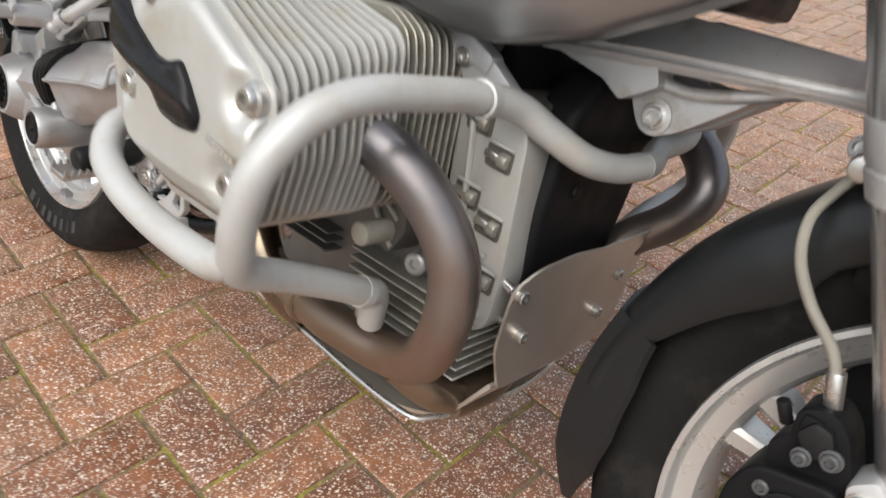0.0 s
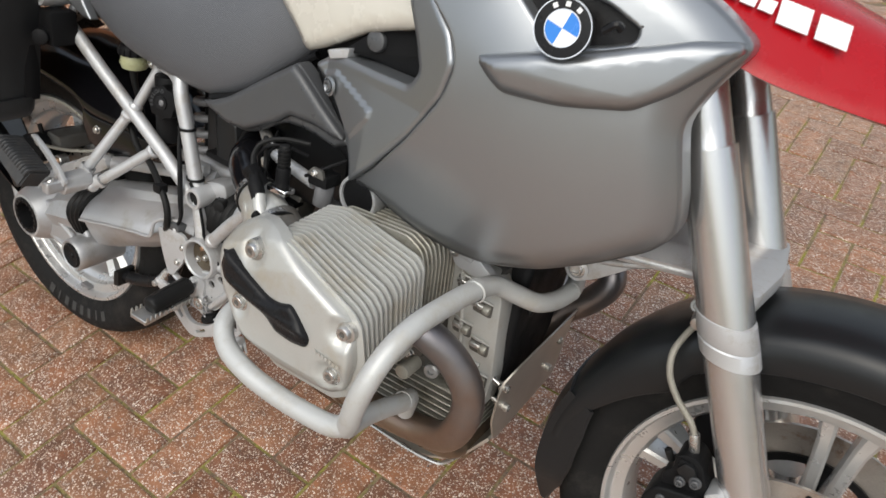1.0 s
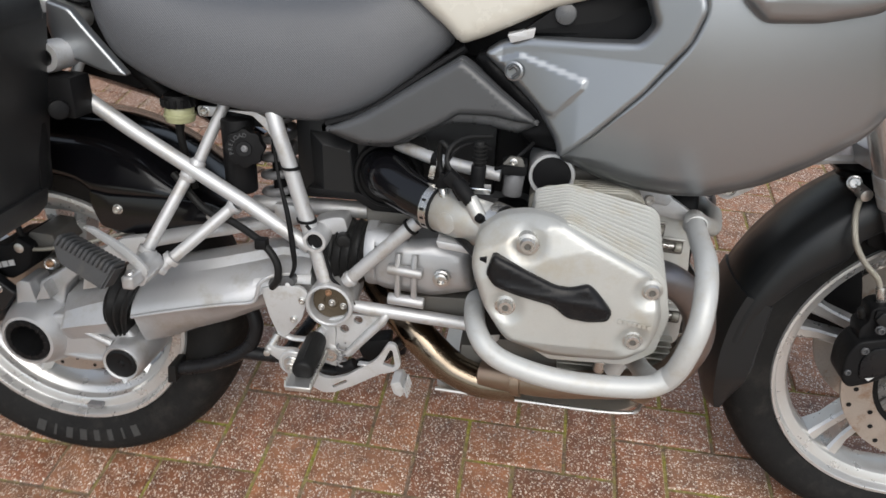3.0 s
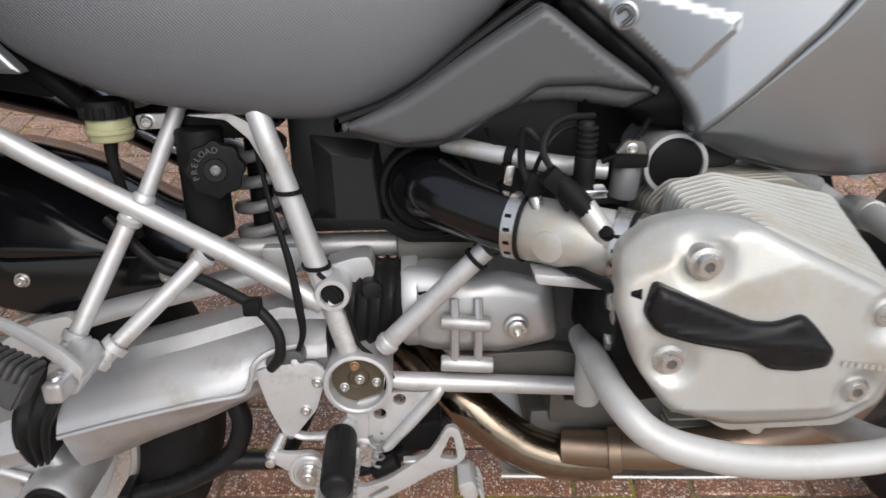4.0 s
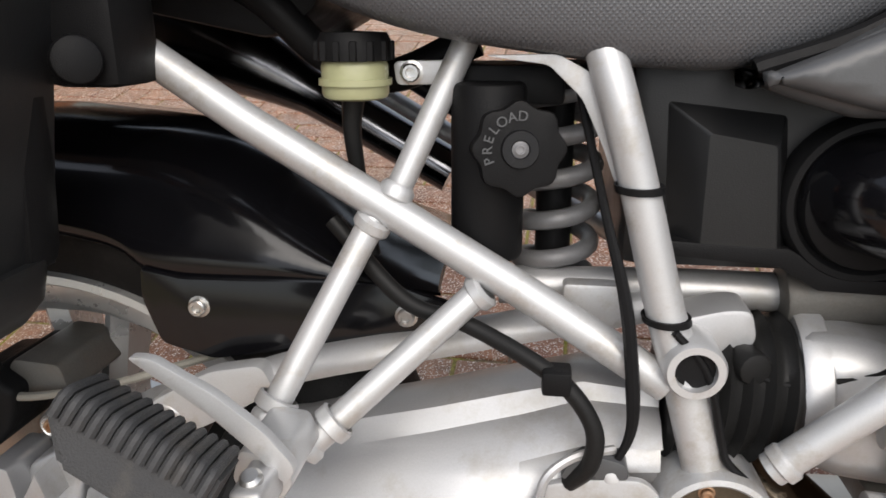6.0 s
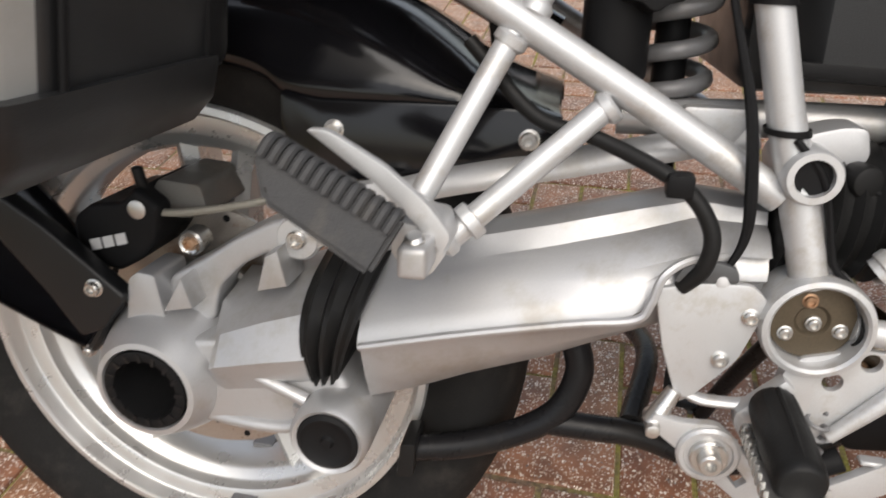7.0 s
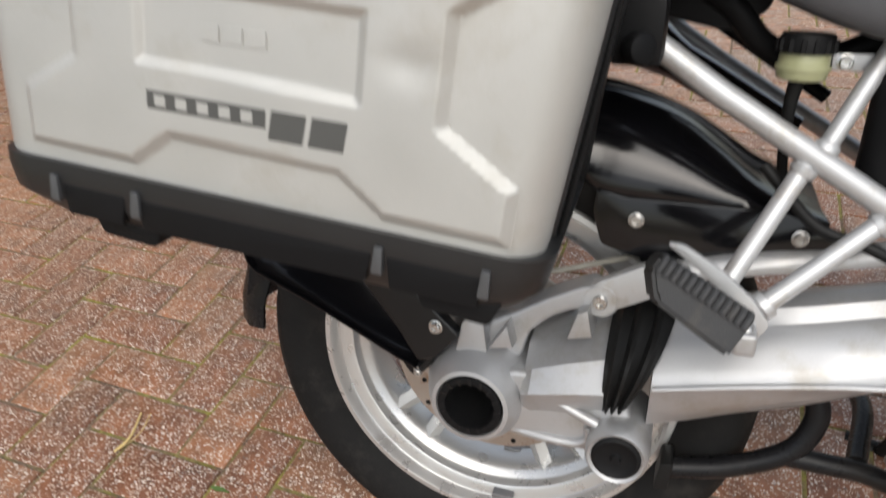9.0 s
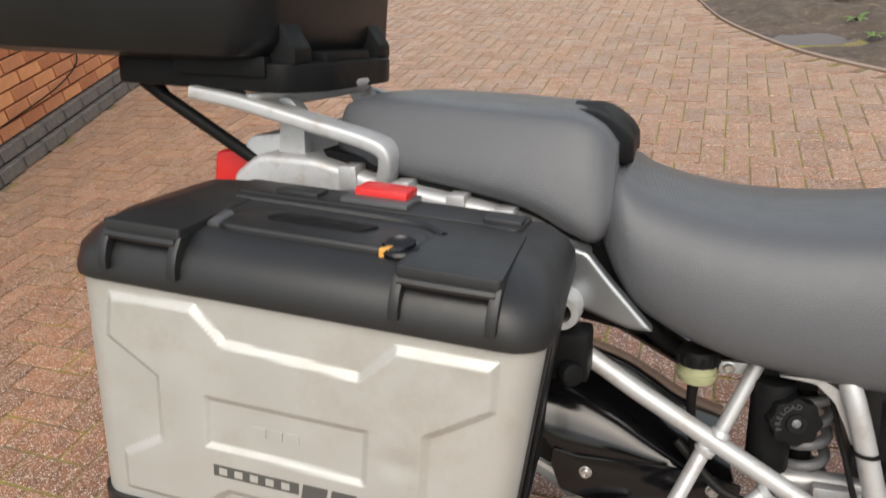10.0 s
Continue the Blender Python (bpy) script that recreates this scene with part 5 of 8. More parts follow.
for k in range(7):
    part("sump_fin", box((0.86, -0.150, 0.322 + k * 0.0115), (1.03, 0.12, 0.3248 + k * 0.0115), 0.001, 1), FINS, en)
part("side_casting", prism(rounded([(0.862, 0.50), (0.905, 0.512), (0.935, 0.49), (0.942, 0.445), (0.925, 0.415), (0.902, 0.425), (0.885, 0.46)], 0.008, 3), -0.165, -0.12, 0.004), BLOCK, en, "grimy cast cover with ribs")
for x, z in ((0.888, 0.485), (0.921, 0.437), (0.918, 0.488)):
    part("cover_bolt", bolt(V(x, -0.165, z), (0, -1, 0), 0.0062, 0.006), STEEL, en)
for x0, z0, x1, z1 in ((0.875, 0.497, 0.93, 0.455), (0.90, 0.507, 0.938, 0.475), (0.89, 0.468, 0.928, 0.425)):
    part("cast_rib", tube([(x0, -0.165, z0), ((x0 + x1) / 2, -0.168, (z0 + z1) / 2), (x1, -0.165, z1)], 0.003, 8), FINS, en)
part("case_bolt", lathe([(0, 0), (0, 0.0115), (0.008, 0.0115), (0.010, 0.009), (0.010, 0.005), (0.005, 0.0045), (0.005, 0)], (0.955, -0.15, 0.418), (0.2, -1, 0), 20), CASTING, en)
part("oil_plug", lathe([(0, 0), (0, 0.013), (0.008, 0.013), (0.010, 0.011), (0.010, 0.006), (0.005, 0.005), (0.005, 0)], (0.985, -0.13, 0.405), (0.3, -0.95, 0), 22), STEEL, en)
part("oil_line", tube([(0.93, -0.15, 0.48), (0.96, -0.16, 0.455), (0.985, -0.15, 0.43), (0.99, -0.14, 0.41)], 0.005, 8), BLOCK, en)
part("rocker_lug", rod((0.955, -0.24, 0.463), (0.955, -0.205, 0.463), 0.011, 14, bevel=0.002), FINS, hd)
part("sump", box((0.70, -0.115, 0.275), (1.0, 0.115, 0.33), 0.012), BLOCK, en)
for k in range(3):
    part("sump_fin", box((0.735, -0.15, 0.365 + k * 0.011), (0.82, -0.12, 0.3675 + k * 0.011), 0.0008, 1), BLOCK, en)
part("rear_housing", box((0.70, -0.135, 0.40), (0.80, 0.13, 0.60), 0.015), DARKGREY, en)
for x, y, z in ((0.742, -0.285, 0.545), (0.738, -0.285, 0.52), (0.735, -0.28, 0.475), (0.737, -0.285, 0.56)):
    part("stud_nut", rod((x, y, z), (x + 0.022, y, z), 0.0085, 6, bevel=0.0015), STEEL, hd)
part("guard_block", prism(rounded([(0.74, 0.46), (0.745, 0.60), (0.79, 0.60), (0.80, 0.47)], 0.01), -0.30, -0.13, 0.004), BLACK, en)

# gearbox
gb = part("gearbox", shell(rounded([(0.561, 0.455), (0.556, 0.50), (0.550, 0.532), (0.556, 0.540), (0.584, 0.541), (0.629, 0.531), (0.654, 0.538), (0.68, 0.533), (0.712, 0.523), (0.721, 0.457), (0.66, 0.440), (0.58, 0.445)], 0.01), lambda x, z: -0.176 + 4.0 * (z - 0.485) ** 2 + 0.12 * max(0, 0.61 - x), 0.10, 0.015, 0.008), CASTING, bike, "silver cast gearbox housing", 45)
part("filler_plug", lathe([(0, 0), (0, 0.0135), (0.003, 0.0135), (0.004, 0.011), (0.009, 0.0105), (0.010, 0.009), (0.010, 0.0055), (0.004, 0.005), (0.004, 0)], (0.673, -0.18, 0.481), (0, -1, 0), 26), STEEL, gb, "steel filler plug with hex socket")
part("clamp_boss", rod((0.592, -0.184, 0.492), (0.645, -0.186, 0.488), 0.0085, 16, bevel=0.002), CASTING, gb)
part("clamp_boss", rod((0.592, -0.180, 0.440), (0.648, -0.182, 0.437), 0.009, 16, bevel=0.002), CASTING, gb)
for x in (0.607, 0.632):
    part("cast_rib", tube([(x, -0.178, 0.515), (x, -0.186, 0.49), (x, -0.182, 0.44)], 0.0048, 8), CASTING, gb)
part("cast_flange", lathe([(0.0, 0.045), (0.0, 0.053), (0.004, 0.055), (0.016, 0.055), (0.018, 0.053), (0.018, 0.045)], (0.552, -0.12, 0.492), (1, 0, 0), 40), CASTING, gb)
part("starter", rod((0.548, -0.11, 0.55), (0.66, -0.11, 0.56), 0.022, 20, bevel=0.004), BLOCK, gb)
part("engine_floor", prism(rounded([(0.60, 0.436), (0.72, 0.44), (0.76, 0.43), (0.76, 0.40), (0.64, 0.405)], 0.008), -0.16, 0.1, 0.005), BLOCK, gb)
bell = bmesh.new()
ring_loft(bell, [[V(0.474 + 0.080 * k / 18 + 0.004 * math.cos(a), -0.125 + (0.05 + 0.005 * (k % 3 == 1) - 0.002 * (k % 3 == 0)) * math.sin(a), 0.49 + (0.047 + 0.004 * (k % 3 == 1)) * math.cos(a)) for a in (2 * math.pi * j / 28 for j in range(28))] for k in range(19)])
part("shaft_bellows", bell, RUBBER, bike, "ribbed black rubber bellows", 70)

# intake: airbox, rubber elbow, throttle body with clamps
air = part("airbox", box((0.44, -0.125, 0.57), (0.74, 0.12, 0.74), 0.012), SHEEN, bike, "matt black plastic airbox")
panel = bmesh.new()
ring_loft(panel, [[(x, y, z) for x, z in rounded(q, 0.003, 3)] for y, q in ((-0.118, [(0.462, 0.680), (0.534, 0.672), (0.545, 0.577), (0.468, 0.580)]), (-0.126, [(0.463, 0.679), (0.533, 0.671), (0.544, 0.578), (0.469, 0.581)]), (-0.140, [(0.4835, 0.664), (0.527, 0.657), (0.535, 0.584), (0.4845, 0.587)]), (-0.1415, [(0.486, 0.662), (0.525, 0.655), (0.533, 0.586), (0.487, 0.589)]))])
part("airbox_panel", panel, SHEEN, air, sharp=20)
part("airbox_ledge", prism(rounded([(0.46, 0.585), (0.535, 0.58), (0.56, 0.565), (0.66, 0.562), (0.66, 0.57), (0.57, 0.575), (0.54, 0.592), (0.46, 0.595)], 0.003), -0.142, -0.12, 0.002), BLACK, air)
part("elbow_collar", lathe([(-0.12, 0.052), (-0.138, 0.052), (-0.143, 0.049), (-0.143, 0.045), (-0.139, 0.042), (-0.148, 0.040), (-0.15, 0.036), (-0.15, 0)], V(0.583, 0, 0.622), segs=44), BLACK, air)
part("intake_elbow", tube([(0.575, -0.13, 0.628), (0.59, -0.165, 0.628), (0.62, -0.195, 0.621), (0.667, -0.225, 0.611)], [0.036, 0.034, 0.030, 0.0285], 28), GLOSS, air, "glossy black rubber intake elbow")
tb0, tb1 = V(0.655, -0.211, 0.614), V(0.757, -0.268, 0.609)
ax = (tb1 - tb0).normalized()
tb = part("throttle_body", lathe([(0.0, 0.0275), (0.012, 0.0285), (0.014, 0.030), (0.092, 0.030), (0.094, 0.0285), (0.116, 0.0275)], tb0, ax, 36), HEAD, bike, "cast alloy throttle body with hose clamps")
tb.location = (0.005, -0.012, -0.002)
for s in (0.006, 0.104):
    cl = part("hose_clamp", lathe([(s - 0.006, 0.0285), (s - 0.006, 0.0315), (s + 0.006, 0.0315), (s + 0.006, 0.0285)], tb0, ax, 36, close=True), STEEL, tb, "perforated steel hose clamp")
    for a in (-0.6, -0.2, 0.2, 0.6):
        sidev = ax.cross(V(0, 0, 1)).normalized()
        dirv = (sidev * math.cos(a) * 1 + V(0, 0, 1) * math.sin(a)).normalized()
        part("slot", moved(box((-0.003, -0.0016, -0.0004), (0.003, 0.0016, 0.0006), 0), look(tb0 + ax * s + dirv * 0.0315, tb0 + ax * s)), BLACK, cl)
    part("rubber_band", lathe([(s + 0.007, 0.0285), (s + 0.007, 0.0325), (s + 0.0105, 0.0325), (s + 0.0105, 0.0285)], tb0, ax, 36, close=True), RUBBER, tb)
part("blank_cap", rod(V(0.684, -0.250, 0.609), V(0.679, -0.259, 0.609), 0.0145, 28, bevel=0.0015), HEAD, tb)
part("cable_stop", prism(rounded([(0.668, 0.585), (0.74, 0.578), (0.738, 0.567), (0.672, 0.575)], 0.003), -0.262, -0.235, 0.002), SILVER, tb)
part("lower_lever", box((0.70, -0.245, 0.572), (0.735, -0.22, 0.582), 0.003), BLACK, tb)
part("injector_boss", tube([(0.737, -0.272, 0.607), (0.722, -0.27, 0.63), (0.71, -0.262, 0.648)], [0.0135, 0.0105, 0.009], 14), HEAD, tb)
inj = part("injector", tube([(0.716, -0.266, 0.64), (0.70, -0.258, 0.656), (0.688, -0.25, 0.668)], [0.0088, 0.0105, 0.008], 14), BLACK, tb, "black fuel injector with plug")
part("plug_body", moved(box((-0.009, -0.009, -0.016), (0.009, 0.009, 0.016), 0.003), Matrix.Translation((0.690, -0.25, 0.664)) @ Matrix.Rotation(radians(-50), 4, "Y")), BLACK, inj)
part("injector_lead", tube([(0.683, -0.248, 0.676), (0.676, -0.24, 0.69), (0.682, -0.23, 0.706), (0.70, -0.21, 0.712), (0.73, -0.19, 0.71)], 0.0032, 8), RUBBER, inj)
part("idle_screw", rod((0.728, -0.278, 0.626), (0.722, -0.283, 0.632), 0.0062, 12, bevel=0.002), BLACK, tb)
part("sensor", rod((0.727, -0.245, 0.655), (0.729, -0.245, 0.688), 0.010, 14, bevel=0.003), BLACK, tb, "black plug with ribbed boot").location = (-0.012, 0.02, -0.006)
for k in range(5):
    part("boot_rib", lathe([(-0.0018, 0.0075), (-0.001, 0.0092), (0.001, 0.0092), (0.0018, 0.0075)], (0.729, -0.245, 0.692 + k * 0.0052), (0, 0, 1), 14), RUBBER, tb).location = (-0.012, 0.02, -0.006)
part("boot", rod((0.729, -0.245, 0.686), (0.728, -0.243, 0.718), 0.0072, 12, bevel=0.002), RUBBER, tb).location = (-0.012, 0.02, -0.006)
part("sensor_clip", box((0.713, -0.26, 0.652), (0.747, -0.24, 0.660), 0.001, 1), CHROME, tb).location = (-0.012, 0.02, -0.006)
part("stepper_motor", rod((0.757, -0.238, 0.642), (0.760, -0.238, 0.676), 0.0135, 18, bevel=0.003), SPRING, tb).location = (0.004, 0.045, -0.010)
part("motor_cap", box((0.742, -0.255, 0.674), (0.775, -0.222, 0.692), 0.004), BLACK, tb).location = (0.004, 0.045, -0.010)
part("motor_bracket", prism(rounded([(0.742, 0.69), (0.752, 0.702), (0.768, 0.70), (0.772, 0.688)], 0.003), -0.258, -0.252, 0.001), BLOCK, tb).location = (0.004, 0.045, -0.010)
part("bolt", bolt(V(0.757, -0.258, 0.694), (0, -1, 0), 0.004, 0.004), STEEL, tb).location = (0.004, 0.045, -0.010)
part("fuel_pipe", tube([(0.60, -0.15, 0.673), (0.66, -0.19, 0.668), (0.72, -0.20, 0.660), (0.75, -0.205, 0.657)], 0.009, 12), SILVER, bike)
part("pipe_clip", lathe([(-0.004, 0.010), (-0.004, 0.0125), (0.004, 0.0125), (0.004, 0.010)], (0.662, -0.19, 0.668), (1, -0.5, -0.1), 16, close=True), BLACK, bike)
part("clip_tab", prism(rounded([(0.655, 0.665), (0.663, 0.665), (0.66, 0.645), (0.652, 0.648)], 0.002), -0.212, -0.208, 0.001), STEEL, bike)
part("fuel_hose", tube([(0.683, -0.225, 0.69), (0.67, -0.22, 0.70), (0.668, -0.215, 0.67), (0.675, -0.225, 0.645)], 0.0038, 10), RUBBER, bike)
part("wiring", tube([(0.676, -0.235, 0.664), (0.682, -0.243, 0.684), (0.694, -0.240, 0.700), (0.712, -0.225, 0.703), (0.735, -0.205, 0.692)], 0.0024, 8), BLACK, bike)
part("wiring", tube([(0.640, -0.165, 0.690), (0.652, -0.190, 0.668), (0.655, -0.196, 0.652), (0.648, -0.19, 0.640)], 0.0022, 8), BLACK, bike)
part("wiring", tube([(0.742, -0.215, 0.668), (0.760, -0.220, 0.678), (0.775, -0.210, 0.690), (0.79, -0.19, 0.70)], 0.0026, 8), BLACK, bike)
part("connector", moved(box((-0.007, -0.006, -0.011), (0.007, 0.006, 0.011), 0.002), Matrix.Translation((0.676, -0.240, 0.655)) @ Matrix.Rotation(radians(20), 4, "Y")), BLACK, bike)
part("connector", moved(box((-0.006, -0.006, -0.009), (0.006, 0.006, 0.009), 0.002), Matrix.Translation((0.700, -0.262, 0.648)) @ Matrix.Rotation(radians(-35), 4, "Y")), SATIN, bike)
part("hose_nipple", rod((0.672, -0.232, 0.648), (0.674, -0.235, 0.632), 0.0062, 12, bevel=0.002), STEEL, tb)

# main frame: end of the cross tube with its plug, strut to the front
mfx = part("main_frame", lathe([(-0.05, 0.030), (-0.18, 0.0305), (-0.193, 0.0315), (-0.197, 0.0305), (-0.197, 0.0265), (-0.192, 0.0255), (-0.192, 0)], V(0.818, 0, 0.658), segs=40), SILVER, bike, "silver main frame cross tube")
part("tube_plug", lathe([(-0.190, 0.026), (-0.1945, 0.0255), (-0.1955, 0.023), (-0.194, 0)], V(0.818, 0, 0.658), segs=40), BLACK, mfx, "black rubber tube plug")
part("frame_strut", tube([(0.845, -0.15, 0.655), (0.91, -0.14, 0.648), (0.97, -0.13, 0.638)], [0.018, 0.015, 0.013], 14), BLOCK, mfx)
part("strut_bolt", bolt(V(0.90, -0.158, 0.648), (0, -1, 0), 0.0065, 0.006), STEEL, mfx)
part("strut_lug", prism(rounded([(0.885, 0.655), (0.93, 0.655), (0.99, 0.628), (0.985, 0.612), (0.93, 0.625), (0.89, 0.632)], 0.006), -0.158, -0.14, 0.003), SILVER, mfx)
part("engine_bracket", prism(rounded([(0.945, 0.628), (0.96, 0.637), (0.985, 0.628), (1.025, 0.602), (1.01, 0.592), (0.96, 0.60)], 0.006), -0.155, -0.14, 0.003), SILVER, mfx)
part("bolt", bolt(V(0.958, -0.155, 0.622), (0, -1, 0), 0.0075, 0.007), STEEL, mfx)
part("dark_core", box((0.55, -0.11, 0.56), (0.98, 0.11, 0.80), 0.02), BLACK, bike)

# exhaust
PIPE = [(0.905, -0.25, 0.552), (0.945, -0.248, 0.551), (0.985, -0.24, 0.54), (1.020, -0.225, 0.510), (1.043, -0.213, 0.468), (1.044, -0.205, 0.415), (1.018, -0.19, 0.355), (0.965, -0.172, 0.322), (0.91, -0.168, 0.311), (0.85, -0.16, 0.300), (0.80, -0.145, 0.292), (0.74, -0.13, 0.287)]
hp = part("exhaust_header", tube(PIPE, 0.0225, 26), HEAT, bike, "brown and blue heat-tinted exhaust header pipe")
part("exhaust_header", tube([(0.97, 0.25, 0.55), (1.03, 0.22, 0.562), (1.066, 0.15, 0.566), (1.094, 0.13, 0.548), (1.105, 0.12, 0.520), (1.082, 0.118, 0.480), (1.035, 0.105, 0.43), (1.0, 0.05, 0.34), (0.98, -0.02, 0.28)], 0.0225, 22), HEAT, bike, "brown and blue heat-tinted exhaust header pipe")
part("collector", tube([(0.80, -0.13, 0.268), (0.74, -0.125, 0.268), (0.69, -0.12, 0.285), (0.65, -0.11, 0.315), (0.60, -0.08, 0.35), (0.52, 0.0, 0.40)], [0.027, 0.028, 0.029, 0.029, 0.03, 0.03], 26), CHROMEGOLD, hp, "straw-coloured polished collector bend")
part("pipe_joint", lathe([(-0.008, 0.0235), (-0.007, 0.0275), (0.007, 0.0275), (0.008, 0.0235)], (0.80, -0.145, 0.292), (1, -0.2, 0.1), 26), HEAT, hp)
part("balance_pipe", tube([(1.005, -0.11, 0.268), (1.01, -0.05, 0.272), (0.99, 0.03, 0.28), (0.96, 0.12, 0.30)], 0.021, 22), HEAT, hp)
part("pipe_stub", tube([(0.975, -0.172, 0.318), (1.0, -0.14, 0.29), (1.005, -0.10, 0.27)], 0.02, 20), HEAT, hp)
part("oxygen_sensor", rod((0.92, -0.175, 0.345), (0.925, -0.18, 0.37), 0.010, 14, bevel=0.002), STEEL, hp)

# skid plate and stone guard
sk = part("skid_plate", prism(rounded([(0.665, -0.135), (0.965, -0.148), (1.005, -0.12), (1.02, 0.0), (1.005, 0.12), (0.965, 0.148), (0.665, 0.135)], 0.025), 0.247, 0.252, 0.0015, axis="z"), PLATE, bike, "bent stainless skid plate")
part("guard_edge", tube([(0.665, -0.137, 0.252), (0.80, -0.143, 0.250), (0.965, -0.15, 0.251), (1.006, -0.122, 0.253), (1.025, 0.0, 0.256), (1.006, 0.122, 0.253)], 0.0035, 8), STEEL, sk)
sg = bmesh.new()
outline = rounded([(-0.106, 0.313), (-0.137, 0.371), (-0.138, 0.432), (-0.115, 0.458), (-0.06, 0.466), (0.0, 0.462), (0.065, 0.465), (0.132, 0.474), (0.122, 0.435), (0.113, 0.39), (0.110, 0.345), (0.10, 0.322)], 0.012)
rows = [[], []]
for k, dx in ((0, 0.0), (1, 0.003)):
    for y, z in outline:
        rows[k].append((1.054 + dx + 0.018 * max(0, (z - 0.44)) / 0.05 + 0.004 * (z - 0.32) / 0.1, y, z))
ring_loft(sg, rows)
gd = part("stone_guard", sg, PLATE, bike, "brushed stainless stone guard")
for y, z in ((-0.125, 0.43), (-0.104, 0.381), (0.072, 0.413), (0.05, 0.369)):
    part("bolt", bolt(V(1.058, y, z), (1, -0.1, 0), 0.0068, 0.010), STEEL, gd)
for y, z in ((-0.125, 0.43), (-0.104, 0.381)):
    part("standoff", rod((1.01, y, z + 0.012), (1.052, y, z), 0.0052, 12), STEEL, gd)
part("guard_lip", prism(rounded([(0.99, 0.252), (1.018, 0.262), (1.055, 0.318), (1.051, 0.322), (1.02, 0.272), (0.99, 0.258)], 0.003), -0.117, 0.085, 0.001), PLATE, gd)

# crash bars
CB = [(1.086, -0.02, 0.558), (1.079, -0.055, 0.556), (1.066, -0.095, 0.563), (1.042, -0.125, 0.580), (1.024, -0.155, 0.597), (1.016, -0.20, 0.603), (1.011, -0.25, 0.604), (1.007, -0.31, 0.602), (1.002, -0.352, 0.586), (0.996, -0.378, 0.556), (0.988, -0.385, 0.522), (0.978, -0.380, 0.485), (0.966, -0.365, 0.458), (0.958, -0.32, 0.440), (0.957, -0.27, 0.422), (0.958, -0.225, 0.404), (0.952, -0.20, 0.392), (0.94, -0.185, 0.352)]
cb = part("crash_bar", tube(CB, 0.0135, 20), CRASH, bike, "silver tubular crash bar round the cylinder")
part("crash_loop", tube([(0.974, -0.375, 0.475), (0.955, -0.378, 0.461), (0.915, -0.379, 0.456), (0.858, -0.380, 0.457), (0.806, -0.380, 0.466), (0.762, -0.370, 0.478), (0.738, -0.345, 0.495), (0.73, -0.28, 0.500), (0.738, -0.22, 0.478), (0.742, -0.18, 0.468)], 0.0135, 20), CRASH, cb)
part("clamp_sleeve", lathe([(-0.006, 0.0135), (-0.005, 0.0158), (0.005, 0.0158), (0.006, 0.0135)], (1.017, -0.195, 0.6025), (-0.1, 1, 0), 22), CRASH, cb)
part("bar_foot", rod((0.752, -0.18, 0.385), (0.752, -0.18, 0.445), 0.014, 20, bevel=0.004), CRASH, cb)
part("clamp_sleeve", lathe([(-0.006, 0.0135), (-0.005, 0.0155), (0.005, 0.0155), (0.006, 0.0135)], (0.9565, -0.222, 0.4025), (0.02, 0.9, -0.35), 22), CRASH, cb)
lb = part("crash_bar", tube([(x + 0.035 * (y < -0.1), -0.04 - y, z) for x, y, z in CB], 0.0135, 14), CRASH, bike, "silver tubular crash bar round the cylinder")
part("cylinder_head_cover", moved(prism(HEADLINE, 0.23, 0.36, 0.012), Matrix.Identity(4)), FINS, bike)
# ---- front end, turned a little to the right on its steering axis ----
STEER_AT, STEER_AX = V(1.30, 0, 0.64), V(-0.41, 0, 0.912)
STEER = Matrix.Translation(STEER_AT) @ Matrix.Rotation(radians(-1.5), 4, STEER_AX) @ Matrix.Translation(-STEER_AT)
FW = V(1.4755, -0.018, 0.327)
FORK_Y = {-1: -0.118, 1: 0.080}


def fpart(name, bm, mat, parent, label="", sharp=38.0):
    return part(name, moved(bm, STEER), mat, parent, label, sharp)


fw = fpart("front_wheel", lathe([(-0.043, 0.2545), (-0.048, 0.2525), (-0.0485, 0.2475), (-0.046, 0.2455), (-0.036, 0.2440), (-0.0335, 0.242), (-0.032, 0.234), (-0.029, 0.226), (-0.018, 0.2195), (0.018, 0.2195), (0.029, 0.226), (0.032, 0.234), (0.036, 0.2440), (0.048, 0.2475), (0.048, 0.2525), (0.043, 0.2545), (0.03, 0.24), (-0.03, 0.24)], FW, segs=96, close=True), RIM, bike, "silver cast front wheel rim")
fpart("tyre", lathe([(-0.04, 0.25), (-0.048, 0.258), (-0.056, 0.275), (-0.059, 0.292), (-0.055, 0.308), (-0.043, 0.321), (-0.025, 0.328), (0, 0.331), (0.025, 0.328), (0.043, 0.321), (0.055, 0.308), (0.059, 0.292), (0.056, 0.275), (0.048, 0.258), (0.04, 0.25)], FW, segs=96), TYRE, fw, "black front road tyre")
